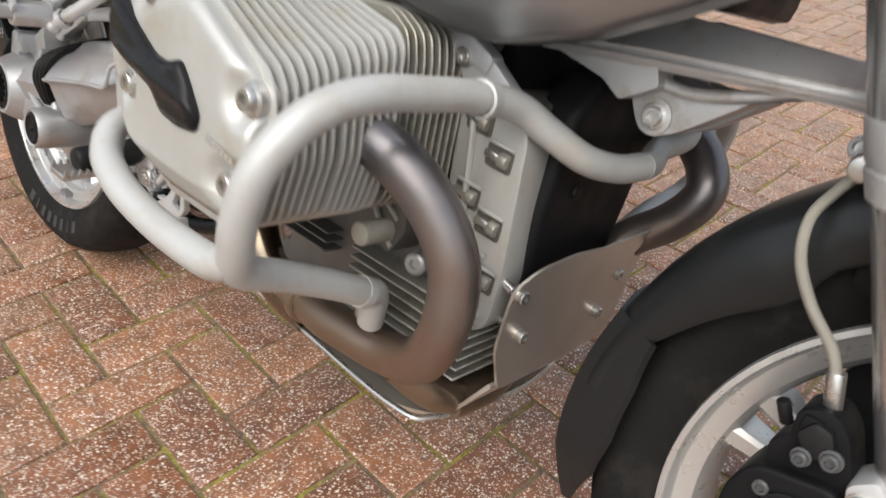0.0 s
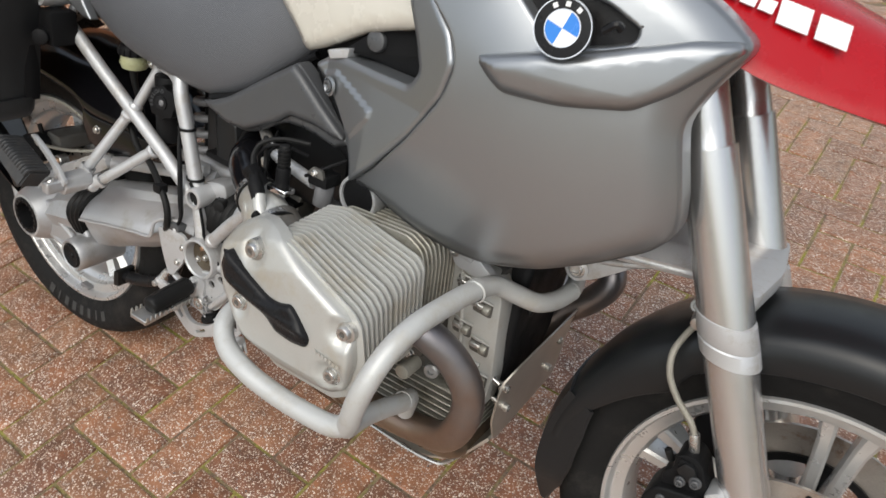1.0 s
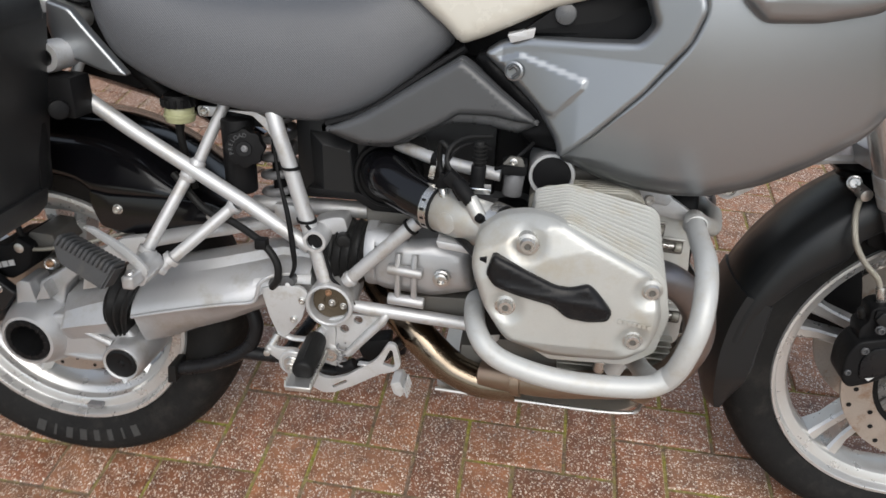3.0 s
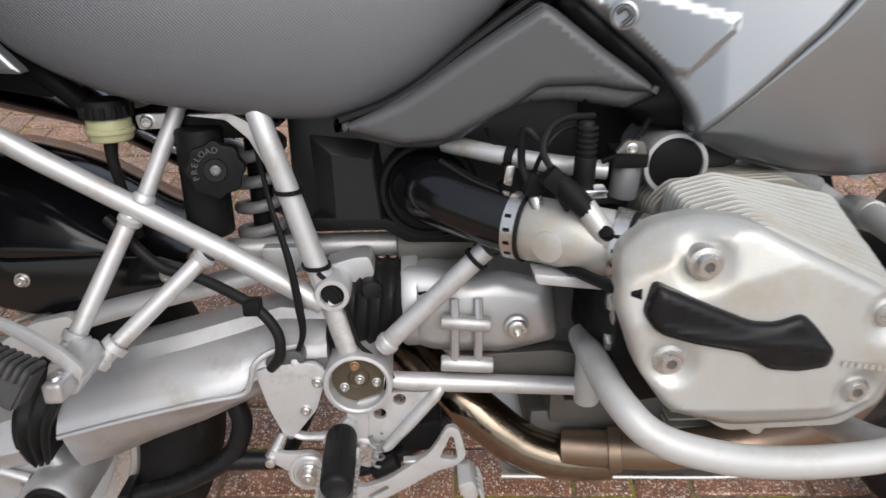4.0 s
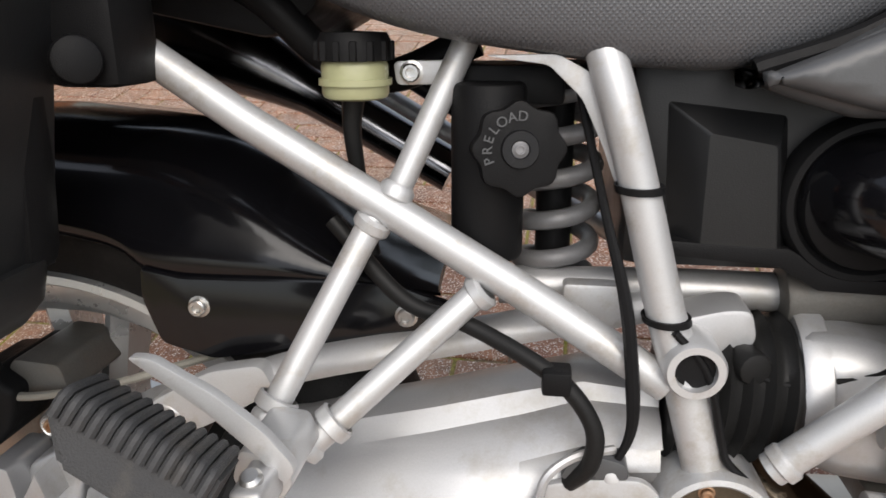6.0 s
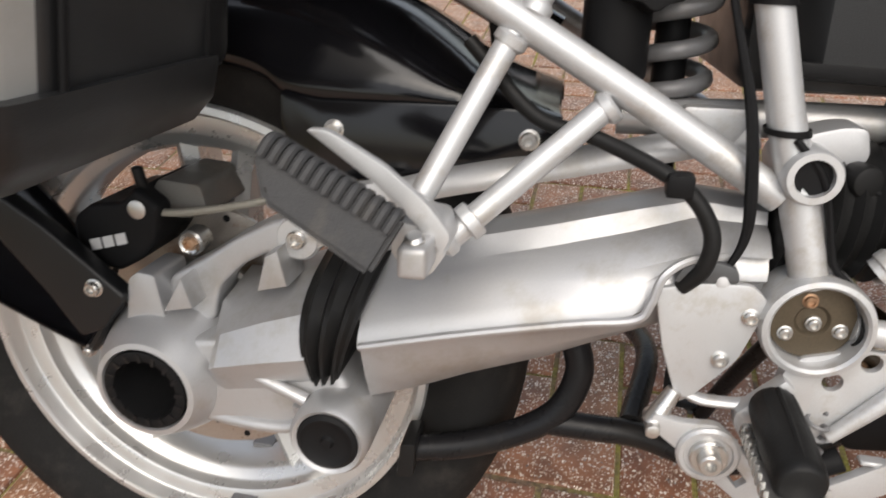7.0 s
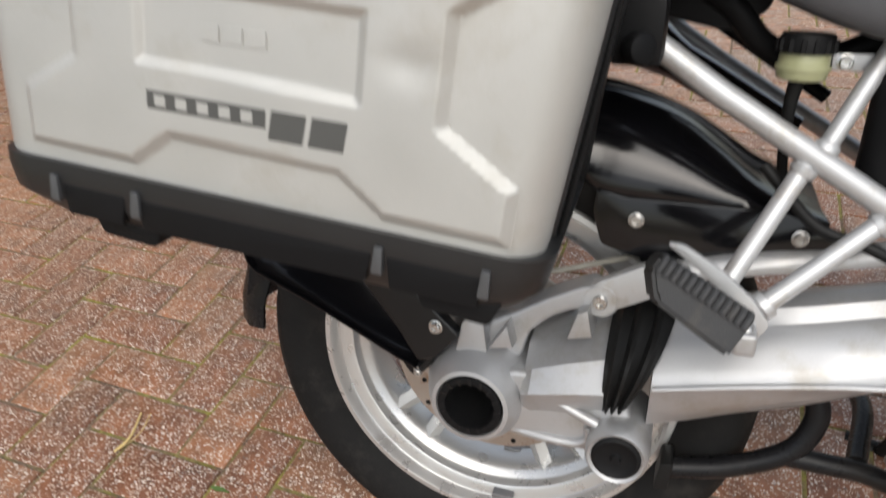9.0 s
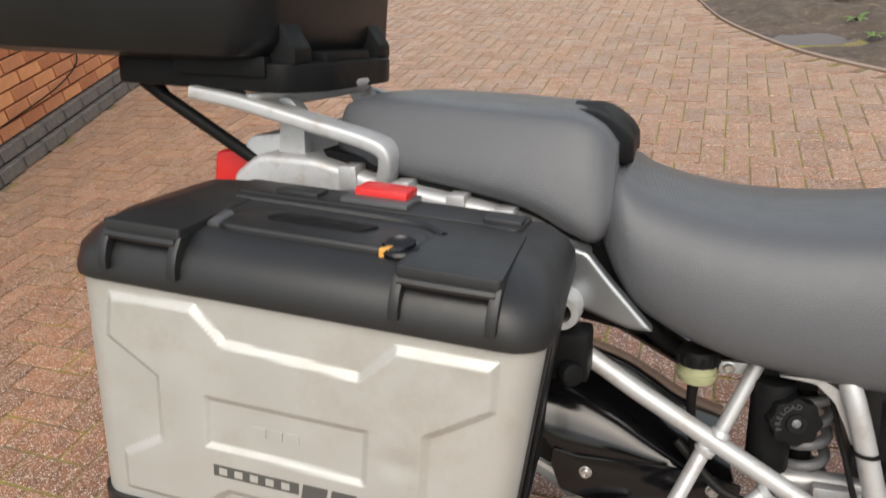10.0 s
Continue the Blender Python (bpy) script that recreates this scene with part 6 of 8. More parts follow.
for k in range(5):
    for s in (-1, 1):
        a = 2 * math.pi * k / 5 + radians(163) + s * 0.115
        d, t = V(math.cos(a), 0, math.sin(a)), V(-math.sin(a), 0, math.cos(a))
        bm = bmesh.new()
        ring_loft(bm, [[FW + d * u + t * (w_ + s * q) + V(0, -h, 0), FW + d * u + t * (w_ * 0.6 + s * q) + V(0, -h - 0.004, 0), FW + d * u + t * (-w_ * 0.6 + s * q) + V(0, -h - 0.004, 0), FW + d * u + t * (-w_ + s * q) + V(0, -h, 0), FW + d * u + t * (-w_ + s * q) + V(0, h, 0), FW + d * u + t * (w_ + s * q) + V(0, h, 0)] for u, w_, h, q in ((0.055, 0.011, 0.022, 0.004), (0.12, 0.009, 0.016, 0.0), (0.19, 0.009, 0.014, -0.002), (0.229, 0.012, 0.02, 0.0))])
        fpart("spoke", bm, RIM, fw)
fpart("hub", lathe([(-0.055, 0.02), (-0.055, 0.05), (-0.03, 0.062), (0.03, 0.062), (0.055, 0.05), (0.055, 0.02)], FW, segs=40, close=True), RIM, fw)
for sy in (-1, 1):
    ds = fpart("brake_disc", lathe([(sy * 0.066, 0.105), (sy * 0.071, 0.105), (sy * 0.071, 0.1525), (sy * 0.066, 0.1525)], FW, segs=72, close=True), DISC, fw, "drilled steel front brake disc")
    fpart("disc_carrier", lathe([(sy * 0.062, 0.096), (sy * 0.068, 0.096), (sy * 0.068, 0.107), (sy * 0.062, 0.107)], FW, segs=40, close=True), BLACK, ds)
    for k in range(5):
        a = 2 * math.pi * k / 5 + radians(163)
        d, t = V(math.cos(a), 0, math.sin(a)), V(-math.sin(a), 0, math.cos(a))
        bm = bmesh.new()
        ring_loft(bm, [[FW + d * u + t * w_ + V(0, sy * 0.062, 0), FW + d * u + t * w_ + V(0, sy * 0.068, 0), FW + d * u - t * w_ + V(0, sy * 0.068, 0), FW + d * u - t * w_ + V(0, sy * 0.062, 0)] for u, w_ in ((0.04, 0.016), (0.07, 0.011), (0.099, 0.014))])
        fpart("carrier_arm", bm, BLACK, ds)
    # holes are not cut here: raised black dots paint their dark
    for k in range(30):
        a = 2 * math.pi * k / 30
        r = (0.116, 0.129, 0.142)[k % 3]
        p = FW + V(r * math.cos(a), sy * 0.0712, r * math.sin(a))
        fpart("drilling_shade", rod(p, p + V(0, sy * 0.0005, 0), 0.0042, 10), BLACK, ds)

# fork: slim upper tubes, collars, thicker lower legs
FD_ = V(0.449, 0, -1).normalized()
fk = None
for sy in (-1, 1):
    top_, low_ = V(1.145, FORK_Y[sy], 1.01), V(1.452, FORK_Y[sy], 0.326)
    c0 = V(1.302, FORK_Y[sy], 0.660)
    if fk is None:
        fk = fpart("fork", rod(top_, c0, 0.0265, 32), FORK, bike, "satin silver telescopic fork with cast collars")
    else:
        fpart("fork_tube", rod(top_, c0, 0.0265, 24), FORK, fk)
    leg_top = V(1.218, FORK_Y[sy], 0.848)
    fpart("leg_cap", lathe([(-0.036, 0.026), (-0.035, 0.0288), (-0.004, 0.0292), (0.004, 0.0312), (0.010, 0.030)], leg_top, FD_, 32), FORK, fk)
    fpart("upper_leg", rod(leg_top, c0, 0.0298, 32, 0.0312), FORK, fk)
    fpart("lower_leg", rod(c0 + FD_ * 0.03, low_, 0.0302, 32, 0.029), FORK, fk)
    fpart("fork_collar", lathe([(0.0, 0.030), (0.003, 0.0355), (0.03, 0.0365), (0.034, 0.0345), (0.036, 0.0365), (0.055, 0.036), (0.058, 0.030)], c0 - FD_ * 0.012, FD_, 36), SILVER, fk, "cast silver fork collar")
    fpart("lower_collar", lathe([(0.0, 0.030), (0.004, 0.0345), (0.06, 0.0355), (0.07, 0.030)], V(1.400, FORK_Y[sy], 0.44), FD_, 32), SILVER, fk)
    fpart("axle_clamp", rod(V(1.44, FORK_Y[sy], 0.342), V(1.49, FORK_Y[sy], 0.327), 0.028, 24, bevel=0.005), SILVER, fk)
fpart("fork_bridge", prism(rounded([(1.268, -0.11), (1.322, -0.11), (1.335, 0), (1.322, 0.11), (1.268, 0.11), (1.25, 0)], 0.02), 0.668, 0.695, 0.006, axis="z"), SILVER, fk)
fpart("axle", rod((1.479, -0.14, 0.33), (1.479, 0.10, 0.33), 0.011, 18), STEEL, fk)
fpart("ball_joint_boot", lathe([(-0.03, 0.02), (-0.022, 0.031), (-0.014, 0.026), (-0.006, 0.033), (0.004, 0.027), (0.014, 0.03), (0.02, 0.018)], (1.285, 0, 0.652), STEER_AX, 28), RUBBER, fk)

# calipers
cp = fpart("front_caliper", prism(rounded([(1.298, 0.350), (1.296, 0.389), (1.307, 0.415), (1.329, 0.421), (1.362, 0.429), (1.374, 0.409), (1.371, 0.369), (1.345, 0.347), (1.312, 0.333)], 0.012), -0.150, -0.098, 0.004, 3), BLACK, bike, "dusty black four-piston front caliper")
cp.location = (-0.008, 0, 0.006)
fpart("caliper_cover", prism(rounded([(1.322, 0.353), (1.316, 0.385), (1.328, 0.408), (1.360, 0.416), (1.366, 0.398), (1.362, 0.374), (1.345, 0.357)], 0.01), -0.1535, -0.148, 0.003), SATIN, cp)
fpart("caliper_body", prism(rounded([(1.312, 0.410), (1.308, 0.432), (1.318, 0.445), (1.316, 0.464), (1.326, 0.472), (1.340, 0.474), (1.352, 0.464), (1.372, 0.421)], 0.006), -0.138, -0.098, 0.004), BLACK, cp)
fpart("caliper_bridge", prism(rounded([(1.322, 0.452), (1.330, 0.466), (1.343, 0.464), (1.350, 0.448), (1.335, 0.436)], 0.004), -0.146, -0.13, 0.003), SHEEN, cp)
for x, z, r in ((1.349, 0.447, 0.0062), (1.332, 0.438, 0.0055), (1.319, 0.402, 0.006), (1.305, 0.362, 0.005)):
    fpart("bolt", bolt(V(x, -0.147, z), (0, -1, 0), r, 0.006), DARKGREY, cp)
fpart("bleed_nipple", rod((1.312, -0.125, 0.445), (1.304, -0.13, 0.462), 0.005, 12, bevel=0.0015), RUBBER, cp)
fpart("pad_slot", box((1.322, -0.142, 0.452), (1.336, -0.136, 0.466), 0.002), BLACK, cp)
fpart("caliper_bracket", prism(rounded([(1.362, 0.437), (1.378, 0.452), (1.40, 0.43), (1.43, 0.40), (1.428, 0.345), (1.385, 0.35), (1.370, 0.366), (1.385, 0.398), (1.372, 0.412)], 0.006), -0.148, -0.108, 0.005), SILVER, cp)
for x, z in ((1.376, 0.429), (1.382, 0.366)):
    fpart("bolt", bolt(V(x, -0.148, z), (0, -1, 0), 0.008, 0.008), STEEL, cp)
fpart("maker_marking", bars((1.336, -0.1528, 0.352), (0.62, 0, 0.78), (-0.78, 0, 0.62), 3, 0.012, 0.012, 0.003, 0.0006), PALEPRINT, cp, "three pale bars of print")
fpart("brake_hose", tube([(1.280, -0.085, 0.626), (1.271, -0.10, 0.606), (1.267, -0.118, 0.587), (1.274, -0.125, 0.560), (1.293, -0.126, 0.533), (1.318, -0.124, 0.508), (1.332, -0.122, 0.478)], 0.0043, 12), BRAID, cp, "braided steel brake hose")
fpart("hose_ferrule", rod((1.325, -0.123, 0.497), (1.333, -0.122, 0.470), 0.0065, 12, bevel=0.001), STEEL, cp)
fpart("hose_union", rod((1.274, -0.06, 0.629), (1.280, -0.10, 0.626), 0.0095, 12, bevel=0.002), STEEL, cp)
fpart("banjo_bolt", bolt(V(1.270, -0.072, 0.636), (-0.3, -0.9, 0.2), 0.008, 0.008), STEEL, cp)
fpart("front_caliper", prism(rounded([(1.300, 0.345), (1.298, 0.40), (1.308, 0.455), (1.328, 0.482), (1.352, 0.478), (1.366, 0.44), (1.378, 0.39), (1.37, 0.335), (1.335, 0.318), (1.312, 0.325)], 0.014), 0.026, 0.10, 0.008), BLACK, bike)

# mudguard
gm = bmesh.new()
rows = []
for dg in range(36, 176, 3):
    a = radians(dg)
    skirt = np.interp(dg, [36, 80, 100, 130, 136, 158, 166, 175], [0.045, 0.05, 0.056, 0.056, 0.074, 0.046, 0.03, 0.03])
    w_ = np.interp(dg, [36, 60, 120, 175], [0.07, 0.079, 0.082, 0.083])
    prof = [(-w_, 0.352 - skirt), (-w_ - 0.001, 0.331), (-w_ * 0.86, 0.345), (-w_ * 0.4, 0.353), (0, 0.355), (w_ * 0.4, 0.353), (w_ * 0.86, 0.345), (w_ + 0.001, 0.331), (w_, 0.352 - skirt)]
    inner = [(y * 0.96, r - 0.004) for y, r in prof[::-1]]
    rows.append([FW + V(r * math.cos(a), y, r * math.sin(a)) for y, r in prof + inner])
ring_loft(gm, rows)
mg = fpart("front_mudguard", gm, FADED, bike, "matt black front mudguard", 50)
mg.location = (-0.005, 0, 0.008)
fm = bmesh.new()
rows = []
for dg in range(160, 202, 3):
    a = radians(dg)
    w_ = 0.084 * (1 - 0.35 * max(0, (dg - 186) / 15))
    r0 = np.interp(dg, [160, 170, 182, 190, 200], [0.306, 0.295, 0.294, 0.306, 0.342])
    prof = [(-w_, r0), (-w_ * 0.95, 0.346), (-w_ * 0.5, 0.356), (0, 0.358), (w_ * 0.5, 0.356), (w_ * 0.95, 0.346), (w_, r0)]
    rows.append([FW + V(r * math.cos(a), y, r * math.sin(a)) for y, r in prof + [(y * 0.95, r - 0.004) for y, r in prof[::-1]]])
ring_loft(fm, rows)
fpart("rear_flap", fm, FADED, mg, sharp=50)
fpart("rivet", lathe([(0, 0), (0, 0.0042), (0.002, 0.003), (0.0026, 0)], (1.158, -0.084, 0.405), (0, -1, 0), 14), CHROME, mg)
fpart("stay", prism(rounded([(1.30, 0.545), (1.30, 0.64), (1.36, 0.62), (1.36, 0.53)], 0.01), -0.09, -0.082, 0.002), BLACK, mg)

# telelever arm with its pivot bracket
ARM = ((0.96, (-0.085, 0.638), (-0.086, 0.647), (-0.055, 0.650), (-0.05, 0.640)), (1.02, (-0.078, 0.643), (-0.082, 0.655), (-0.045, 0.677), (-0.03, 0.650)), (1.08, (-0.074, 0.648), (-0.080, 0.661), (-0.042, 0.700), (-0.02, 0.660)), (1.165, (-0.068, 0.656), (-0.072, 0.668), (-0.042, 0.699), (-0.015, 0.660)), (1.235, (-0.058, 0.662), (-0.062, 0.674), (-0.038, 0.698), (0.004, 0.668)), (1.31, (-0.04, 0.662), (-0.044, 0.672), (-0.03, 0.690), (0.006, 0.664)))
BRACKET = rounded([(1.054, 0.650), (1.066, 0.619), (1.078, 0.598), (1.095, 0.591), (1.119, 0.604), (1.170, 0.646), (1.13, 0.636), (1.098, 0.640)], 0.008)
ta = None
for sy in (1, -1):
    bm = bmesh.new()
    ring_loft(bm, [[(x, sy * y, z) for y, z in pts] for x, *pts in ARM])
    bmesh.ops.bevel(bm, geom=bm.edges[:], offset=0.005, segments=3, affect="EDGES", clamp_overlap=True)
    if ta is None:
        ta = part("telelever_arm", bm, SILVER, bike, "silver cast front control arm", 30)
    else:
        part("arm_branch", bm, SILVER, ta, sharp=30)
    part("arm_rib", tube([(1.062, sy * -0.058, 0.645), (1.088, sy * -0.052, 0.640), (1.12, sy * -0.050, 0.638), (1.16, sy * -0.050, 0.648), (1.20, sy * -0.046, 0.662)], [0.004, 0.006, 0.0055, 0.0055, 0.004], 12), SILVER, ta)
    part("arm_bracket", prism(BRACKET, sy * -0.046, sy * -0.015, 0.005, 3), SILVER, ta)
    part("arm_web", prism(rounded([(0.972, 0.646), (1.045, 0.630), (1.066, 0.617), (1.098, 0.637), (1.090, 0.656), (1.03, 0.652)], 0.004), sy * -0.070, sy * -0.04, 0.006, 3), SILVER, ta)
part("bracket_rim", lathe([(0, 0.0), (0, 0.0165), (0.004, 0.0165), (0.005, 0.0125), (0.002, 0.0115), (0.002, 0)], (1.093, -0.045, 0.610), (0, -1, 0), 26), SILVER, ta)
part("bracket_bolt", bolt(V(1.093, -0.047, 0.610), (0, -1, 0), 0.0088, 0.006), STEEL, ta)
# ---- bodywork ----
def lofted(sections, steps=6, round_=3):
    """A smooth closed skin through key rings, smoothed along and around."""
    cols = [spline([s[i] for s in sections], steps) for i in range(len(sections[0]))]
    rings = [[c[k] for c in cols] for k in range(len(cols[0]))]
    if round_:
        rings = [spline(r, round_, closed=True) for r in rings]
    bm = bmesh.new()
    ring_loft(bm, rings)
    return bm


def pillion(x, w_, zt, zb):
    """A cross-section of the rear seat: a flat top and flanks that slope outwards to the hem."""
    h = zt - zb
    half = [(-0.35 * w_, zb + 0.006), (-0.85 * w_, zb), (-w_, zb + 0.08 * h), (-1.0 * w_, zb + 0.28 * h), (-0.90 * w_, zb + 0.60 * h), (-0.76 * w_, zb + 0.90 * h), (-0.66 * w_, zt - 0.03 * h), (-0.45 * w_, zt)]
    return [(x, y, z) for y, z in half] + [(x, 0, zt + 0.002)] + [(x, -y, z) for y, z in half[::-1]]


def saddle(x, w_, zt, zb, tuck=0.85, crown=0.0):
    """A cross-section of a seat: flat-topped with full shoulders and a tucked hem."""
    h = zt - zb
    half = [(-0.35 * w_, zb + 0.006), (-tuck * w_, zb), (-w_, zb + 0.10 * h), (-1.02 * w_, zb + 0.40 * h), (-0.95 * w_, zb + 0.70 * h), (-0.78 * w_, zb + 0.90 * h), (-0.45 * w_, zt - 0.006)]
    return [(x, y, z) for y, z in half] + [(x, 0, zt + crown)] + [(x, -y, z) for y, z in half[::-1]]


rider = part("rider_seat", lofted([saddle(0.150, 0.125, 0.928, 0.838), saddle(0.172, 0.150, 0.926, 0.800), saddle(0.205, 0.163, 0.906, 0.764), saddle(0.285, 0.172, 0.884, 0.727), saddle(0.375, 0.174, 0.876, 0.709), saddle(0.49, 0.170, 0.882, 0.699), saddle(0.57, 0.160, 0.900, 0.728), saddle(0.63, 0.145, 0.915, 0.774), saddle(0.672, 0.135, 0.91, 0.812), saddle(0.69, 0.115, 0.895, 0.83)], 6), SEAT, bike, "dark grey vinyl rider seat", 70)
pil = part("passenger_seat", lofted([pillion(-0.205, 0.085, 0.985, 0.945), pillion(-0.185, 0.115, 1.002, 0.935), pillion(-0.12, 0.132, 1.006, 0.915), pillion(-0.02, 0.145, 1.000, 0.898), pillion(0.06, 0.152, 0.993, 0.880), pillion(0.115, 0.155, 0.988, 0.852), pillion(0.145, 0.150, 0.975, 0.842), pillion(0.163, 0.135, 0.955, 0.86)], 6), SEAT, bike, "dark grey vinyl passenger seat with a rounded front", 70)
part("front_bolster", lofted([saddle(0.10, 0.075, 0.995, 0.94), saddle(0.135, 0.09, 0.992, 0.935), saddle(0.165, 0.085, 0.972, 0.925), saddle(0.178, 0.065, 0.955, 0.925)], 5), BLACK, pil, "black bolster at the seat's front")

tail = part("tail_panel", prism(rounded([(-0.33, 0.900), (-0.29, 0.928), (-0.21, 0.924), (-0.10, 0.894), (0.02, 0.872), (0.075, 0.855), (0.14, 0.815), (0.13, 0.790), (0.05, 0.805), (-0.2, 0.85), (-0.33, 0.868)], 0.012), -0.150, 0.150, 0.010, 3), SILVER, bike, "silver tail panel under the seat")
tail.location = (0, -0.006, 0.012)
part("seat_base", prism(rounded([(-0.21, 0.945), (-0.19, 0.915), (-0.10, 0.892), (0.02, 0.870), (0.10, 0.845), (0.15, 0.835), (0.15, 0.88), (0.0, 0.91), (-0.12, 0.93)], 0.006), -0.128, 0.128, 0.006), BLACK, pil, "black plastic seat base")
for x, z in ((-0.16, 0.914), (-0.09, 0.896), (-0.02, 0.883), (0.04, 0.868)):
    part("panel_step", box((x - 0.012, -0.154, z - 0.028), (x + 0.012, -0.12, z + 0.002), 0.003), SILVER, tail)
part("corner_panel", shell(rounded([(0.105, 0.835), (0.14, 0.825), (0.165, 0.795), (0.217, 0.738), (0.188, 0.739), (0.108, 0.764), (0.10, 0.80)], 0.006), lambda x, z: -0.155 - 0.1 * (x - 0.1), 0.012, 0.003, 0.003), GREY, tail)
lamp = part("tail_light", prism(rounded([(-0.425, 0.875), (-0.415, 0.93), (-0.34, 0.932), (-0.33, 0.88)], 0.012), -0.07, 0.07, 0.012, 3), REDPLASTIC, bike, "red tail light lens")
part("lamp_hood", prism(rounded([(-0.345, 0.925), (-0.33, 0.945), (-0.27, 0.95), (-0.27, 0.87), (-0.335, 0.875)], 0.01), -0.10, 0.10, 0.006), SILVER, tail)

# luggage rack and grab handles
RAIL = [(-0.37, -0.150, 1.020), (-0.30, -0.150, 1.006), (-0.20, -0.148, 0.978), (-0.14, -0.146, 0.961), (-0.112, -0.144, 0.948), (-0.108, -0.142, 0.930), (-0.116, -0.138, 0.905), (-0.126, -0.134, 0.880)]
rk = part("grab_rail", flat_bar(RAIL, 0.046, 0.017), SILVER, bike, "cast silver grab rail and luggage rack")
part("grab_rail", flat_bar(mirror(RAIL), 0.034, 0.017), SILVER, bike, "cast silver grab rail and luggage rack")
part("rack_bridge", tube([(-0.30, -0.15, 1.006), (-0.24, -0.08, 1.012), (-0.215, 0.0, 1.016), (-0.24, 0.08, 1.012), (-0.30, 0.15, 1.006)], 0.016, 12, flat=0.5), SILVER, rk)
for sy in (-1, 1):
    part("rack_post", prism(rounded([(-0.275, 0.93), (-0.235, 0.93), (-0.232, 0.985), (-0.25, 1.01), (-0.285, 1.01), (-0.268, 0.98)], 0.006), sy * 0.115 - 0.012, sy * 0.115 + 0.012, 0.004), SILVER, rk)
    part("rack_strut", tube([(-0.475, sy * 0.12, 1.035), (-0.45, sy * 0.118, 1.01), (-0.30, sy * 0.10, 0.905)], [0.014, 0.0095, 0.009], 12, smooth=False), BLACK, rk, "black steel rack strut")

# tank side: cream panel, grey covers, roundel
def tank_face(x, z):
    return -0.262 + 1.05 * max(0, x - 1.0) ** 2 + 0.55 * max(0, 1.0 - x) ** 2 + 0.85 * (z - 0.88) ** 2


core = part("tank_core", lofted([[(x, -w_, zb), (x, -w_ * 1.05, (zt + zb) / 2), (x, -w_ * 0.8, zt - 0.02), (x, 0, zt), (x, w_ * 0.8, zt - 0.02), (x, w_ * 1.05, (zt + zb) / 2), (x, w_, zb)] for x, w_, zb, zt in ((0.60, 0.10, 0.80, 0.93), (0.70, 0.13, 0.80, 0.985), (0.85, 0.16, 0.78, 1.06), (1.0, 0.17, 0.76, 1.09), (1.12, 0.15, 0.80, 1.07), (1.19, 0.10, 0.84, 1.02))], 4, 2), BLACK, bike)
cream = part("tank_panel", shell(rounded([(0.592, 0.892), (0.664, 0.838), (0.684, 0.818), (0.72, 0.832), (0.80, 0.872), (0.86, 0.890), (0.896, 0.897), (0.893, 0.925), (0.872, 0.975), (0.84, 1.02), (0.72, 1.0), (0.62, 0.935)], 0.01), lambda x, z: -0.165 - 0.22 * (x - 0.65) + 1.6 * max(0, z - 0.86) ** 2, 0.05, 0.012, 0.012), CREAM, bike, "cream white painted tank panel", 60)
part("tank_strap", prism(rounded([(0.745, 0.838), (0.78, 0.848), (0.778, 0.836), (0.75, 0.828)], 0.002), -0.195, -0.17, 0.001), SILVER, cream)
part("tank_recess", prism(rounded([(0.76, 0.84), (0.90, 0.845), (0.925, 0.865), (0.90, 0.905), (0.82, 0.885)], 0.01), -0.185, -0.12, 0.004), BLACK, cream)
part("filler_knob", rod((0.815, -0.18, 0.865), (0.815, -0.192, 0.866), 0.014, 20, bevel=0.004), DARKGREY, cream)

main_out = rounded([(0.818, 0.690), (0.87, 0.664), (0.918, 0.650), (0.97, 0.644), (1.02, 0.646), (1.09, 0.668), (1.15, 0.700), (1.205, 0.735), (1.226, 0.762), (1.222, 0.80), (1.208, 0.85), (1.200, 0.88), (1.215, 0.92), (1.24, 0.962), (1.20, 0.99), (1.13, 1.025), (1.02, 1.045), (0.90, 1.03), (0.868, 0.985), (0.92, 0.948), (0.958, 0.915), (0.970, 0.885), (0.958, 0.845), (0.915, 0.785), (0.86, 0.725)], 0.014)
SCOOP = [(0.975, 0.995), (1.017, 0.971), (1.05, 0.943), (1.062, 0.923), (1.12, 0.940), (1.140, 0.947), (1.142, 0.960), (1.11, 0.975), (1.04, 0.991)]
CREASE = [(0.868, 0.985), (0.92, 0.948), (0.958, 0.915), (0.970, 0.885), (0.958, 0.845), (0.915, 0.785), (0.86, 0.725), (0.818, 0.690)]


def tank_relief(x, z):
    """Keeps the crease towards the rear cover crisp and lets the skin sink into the scoop."""
    d, dc = to_outline(main_out, x, z), to_outline(CREASE, x, z)
    k, w = max(0.0, 1 - (d - 0.005) / 0.030), max(0.0, min(1.0, 1 - (dc - d) / 0.02))
    ux, uz = 0.783, -0.621
    along, off = (x - 0.975) * ux + (z - 0.995) * uz, (x - 0.975) * uz - (z - 0.995) * ux
    s = (max(0.0, 1 - off / 0.07) if off > -0.012 else 0.0) * max(0.0, min(1.0, (along + 0.01) / 0.06)) * max(0.0, min(1.0, (0.135 - along) / 0.03))
    return 0.0135 * k * k * w - 0.006 * s * s


tank = part("tank_side_cover", shell(main_out, tank_face, 0.030, 0.030, 0.008, relief=tank_relief, hole=rounded(SCOOP, 0.006)), GREY, bike, "satin grey metallic tank side cover", 40)
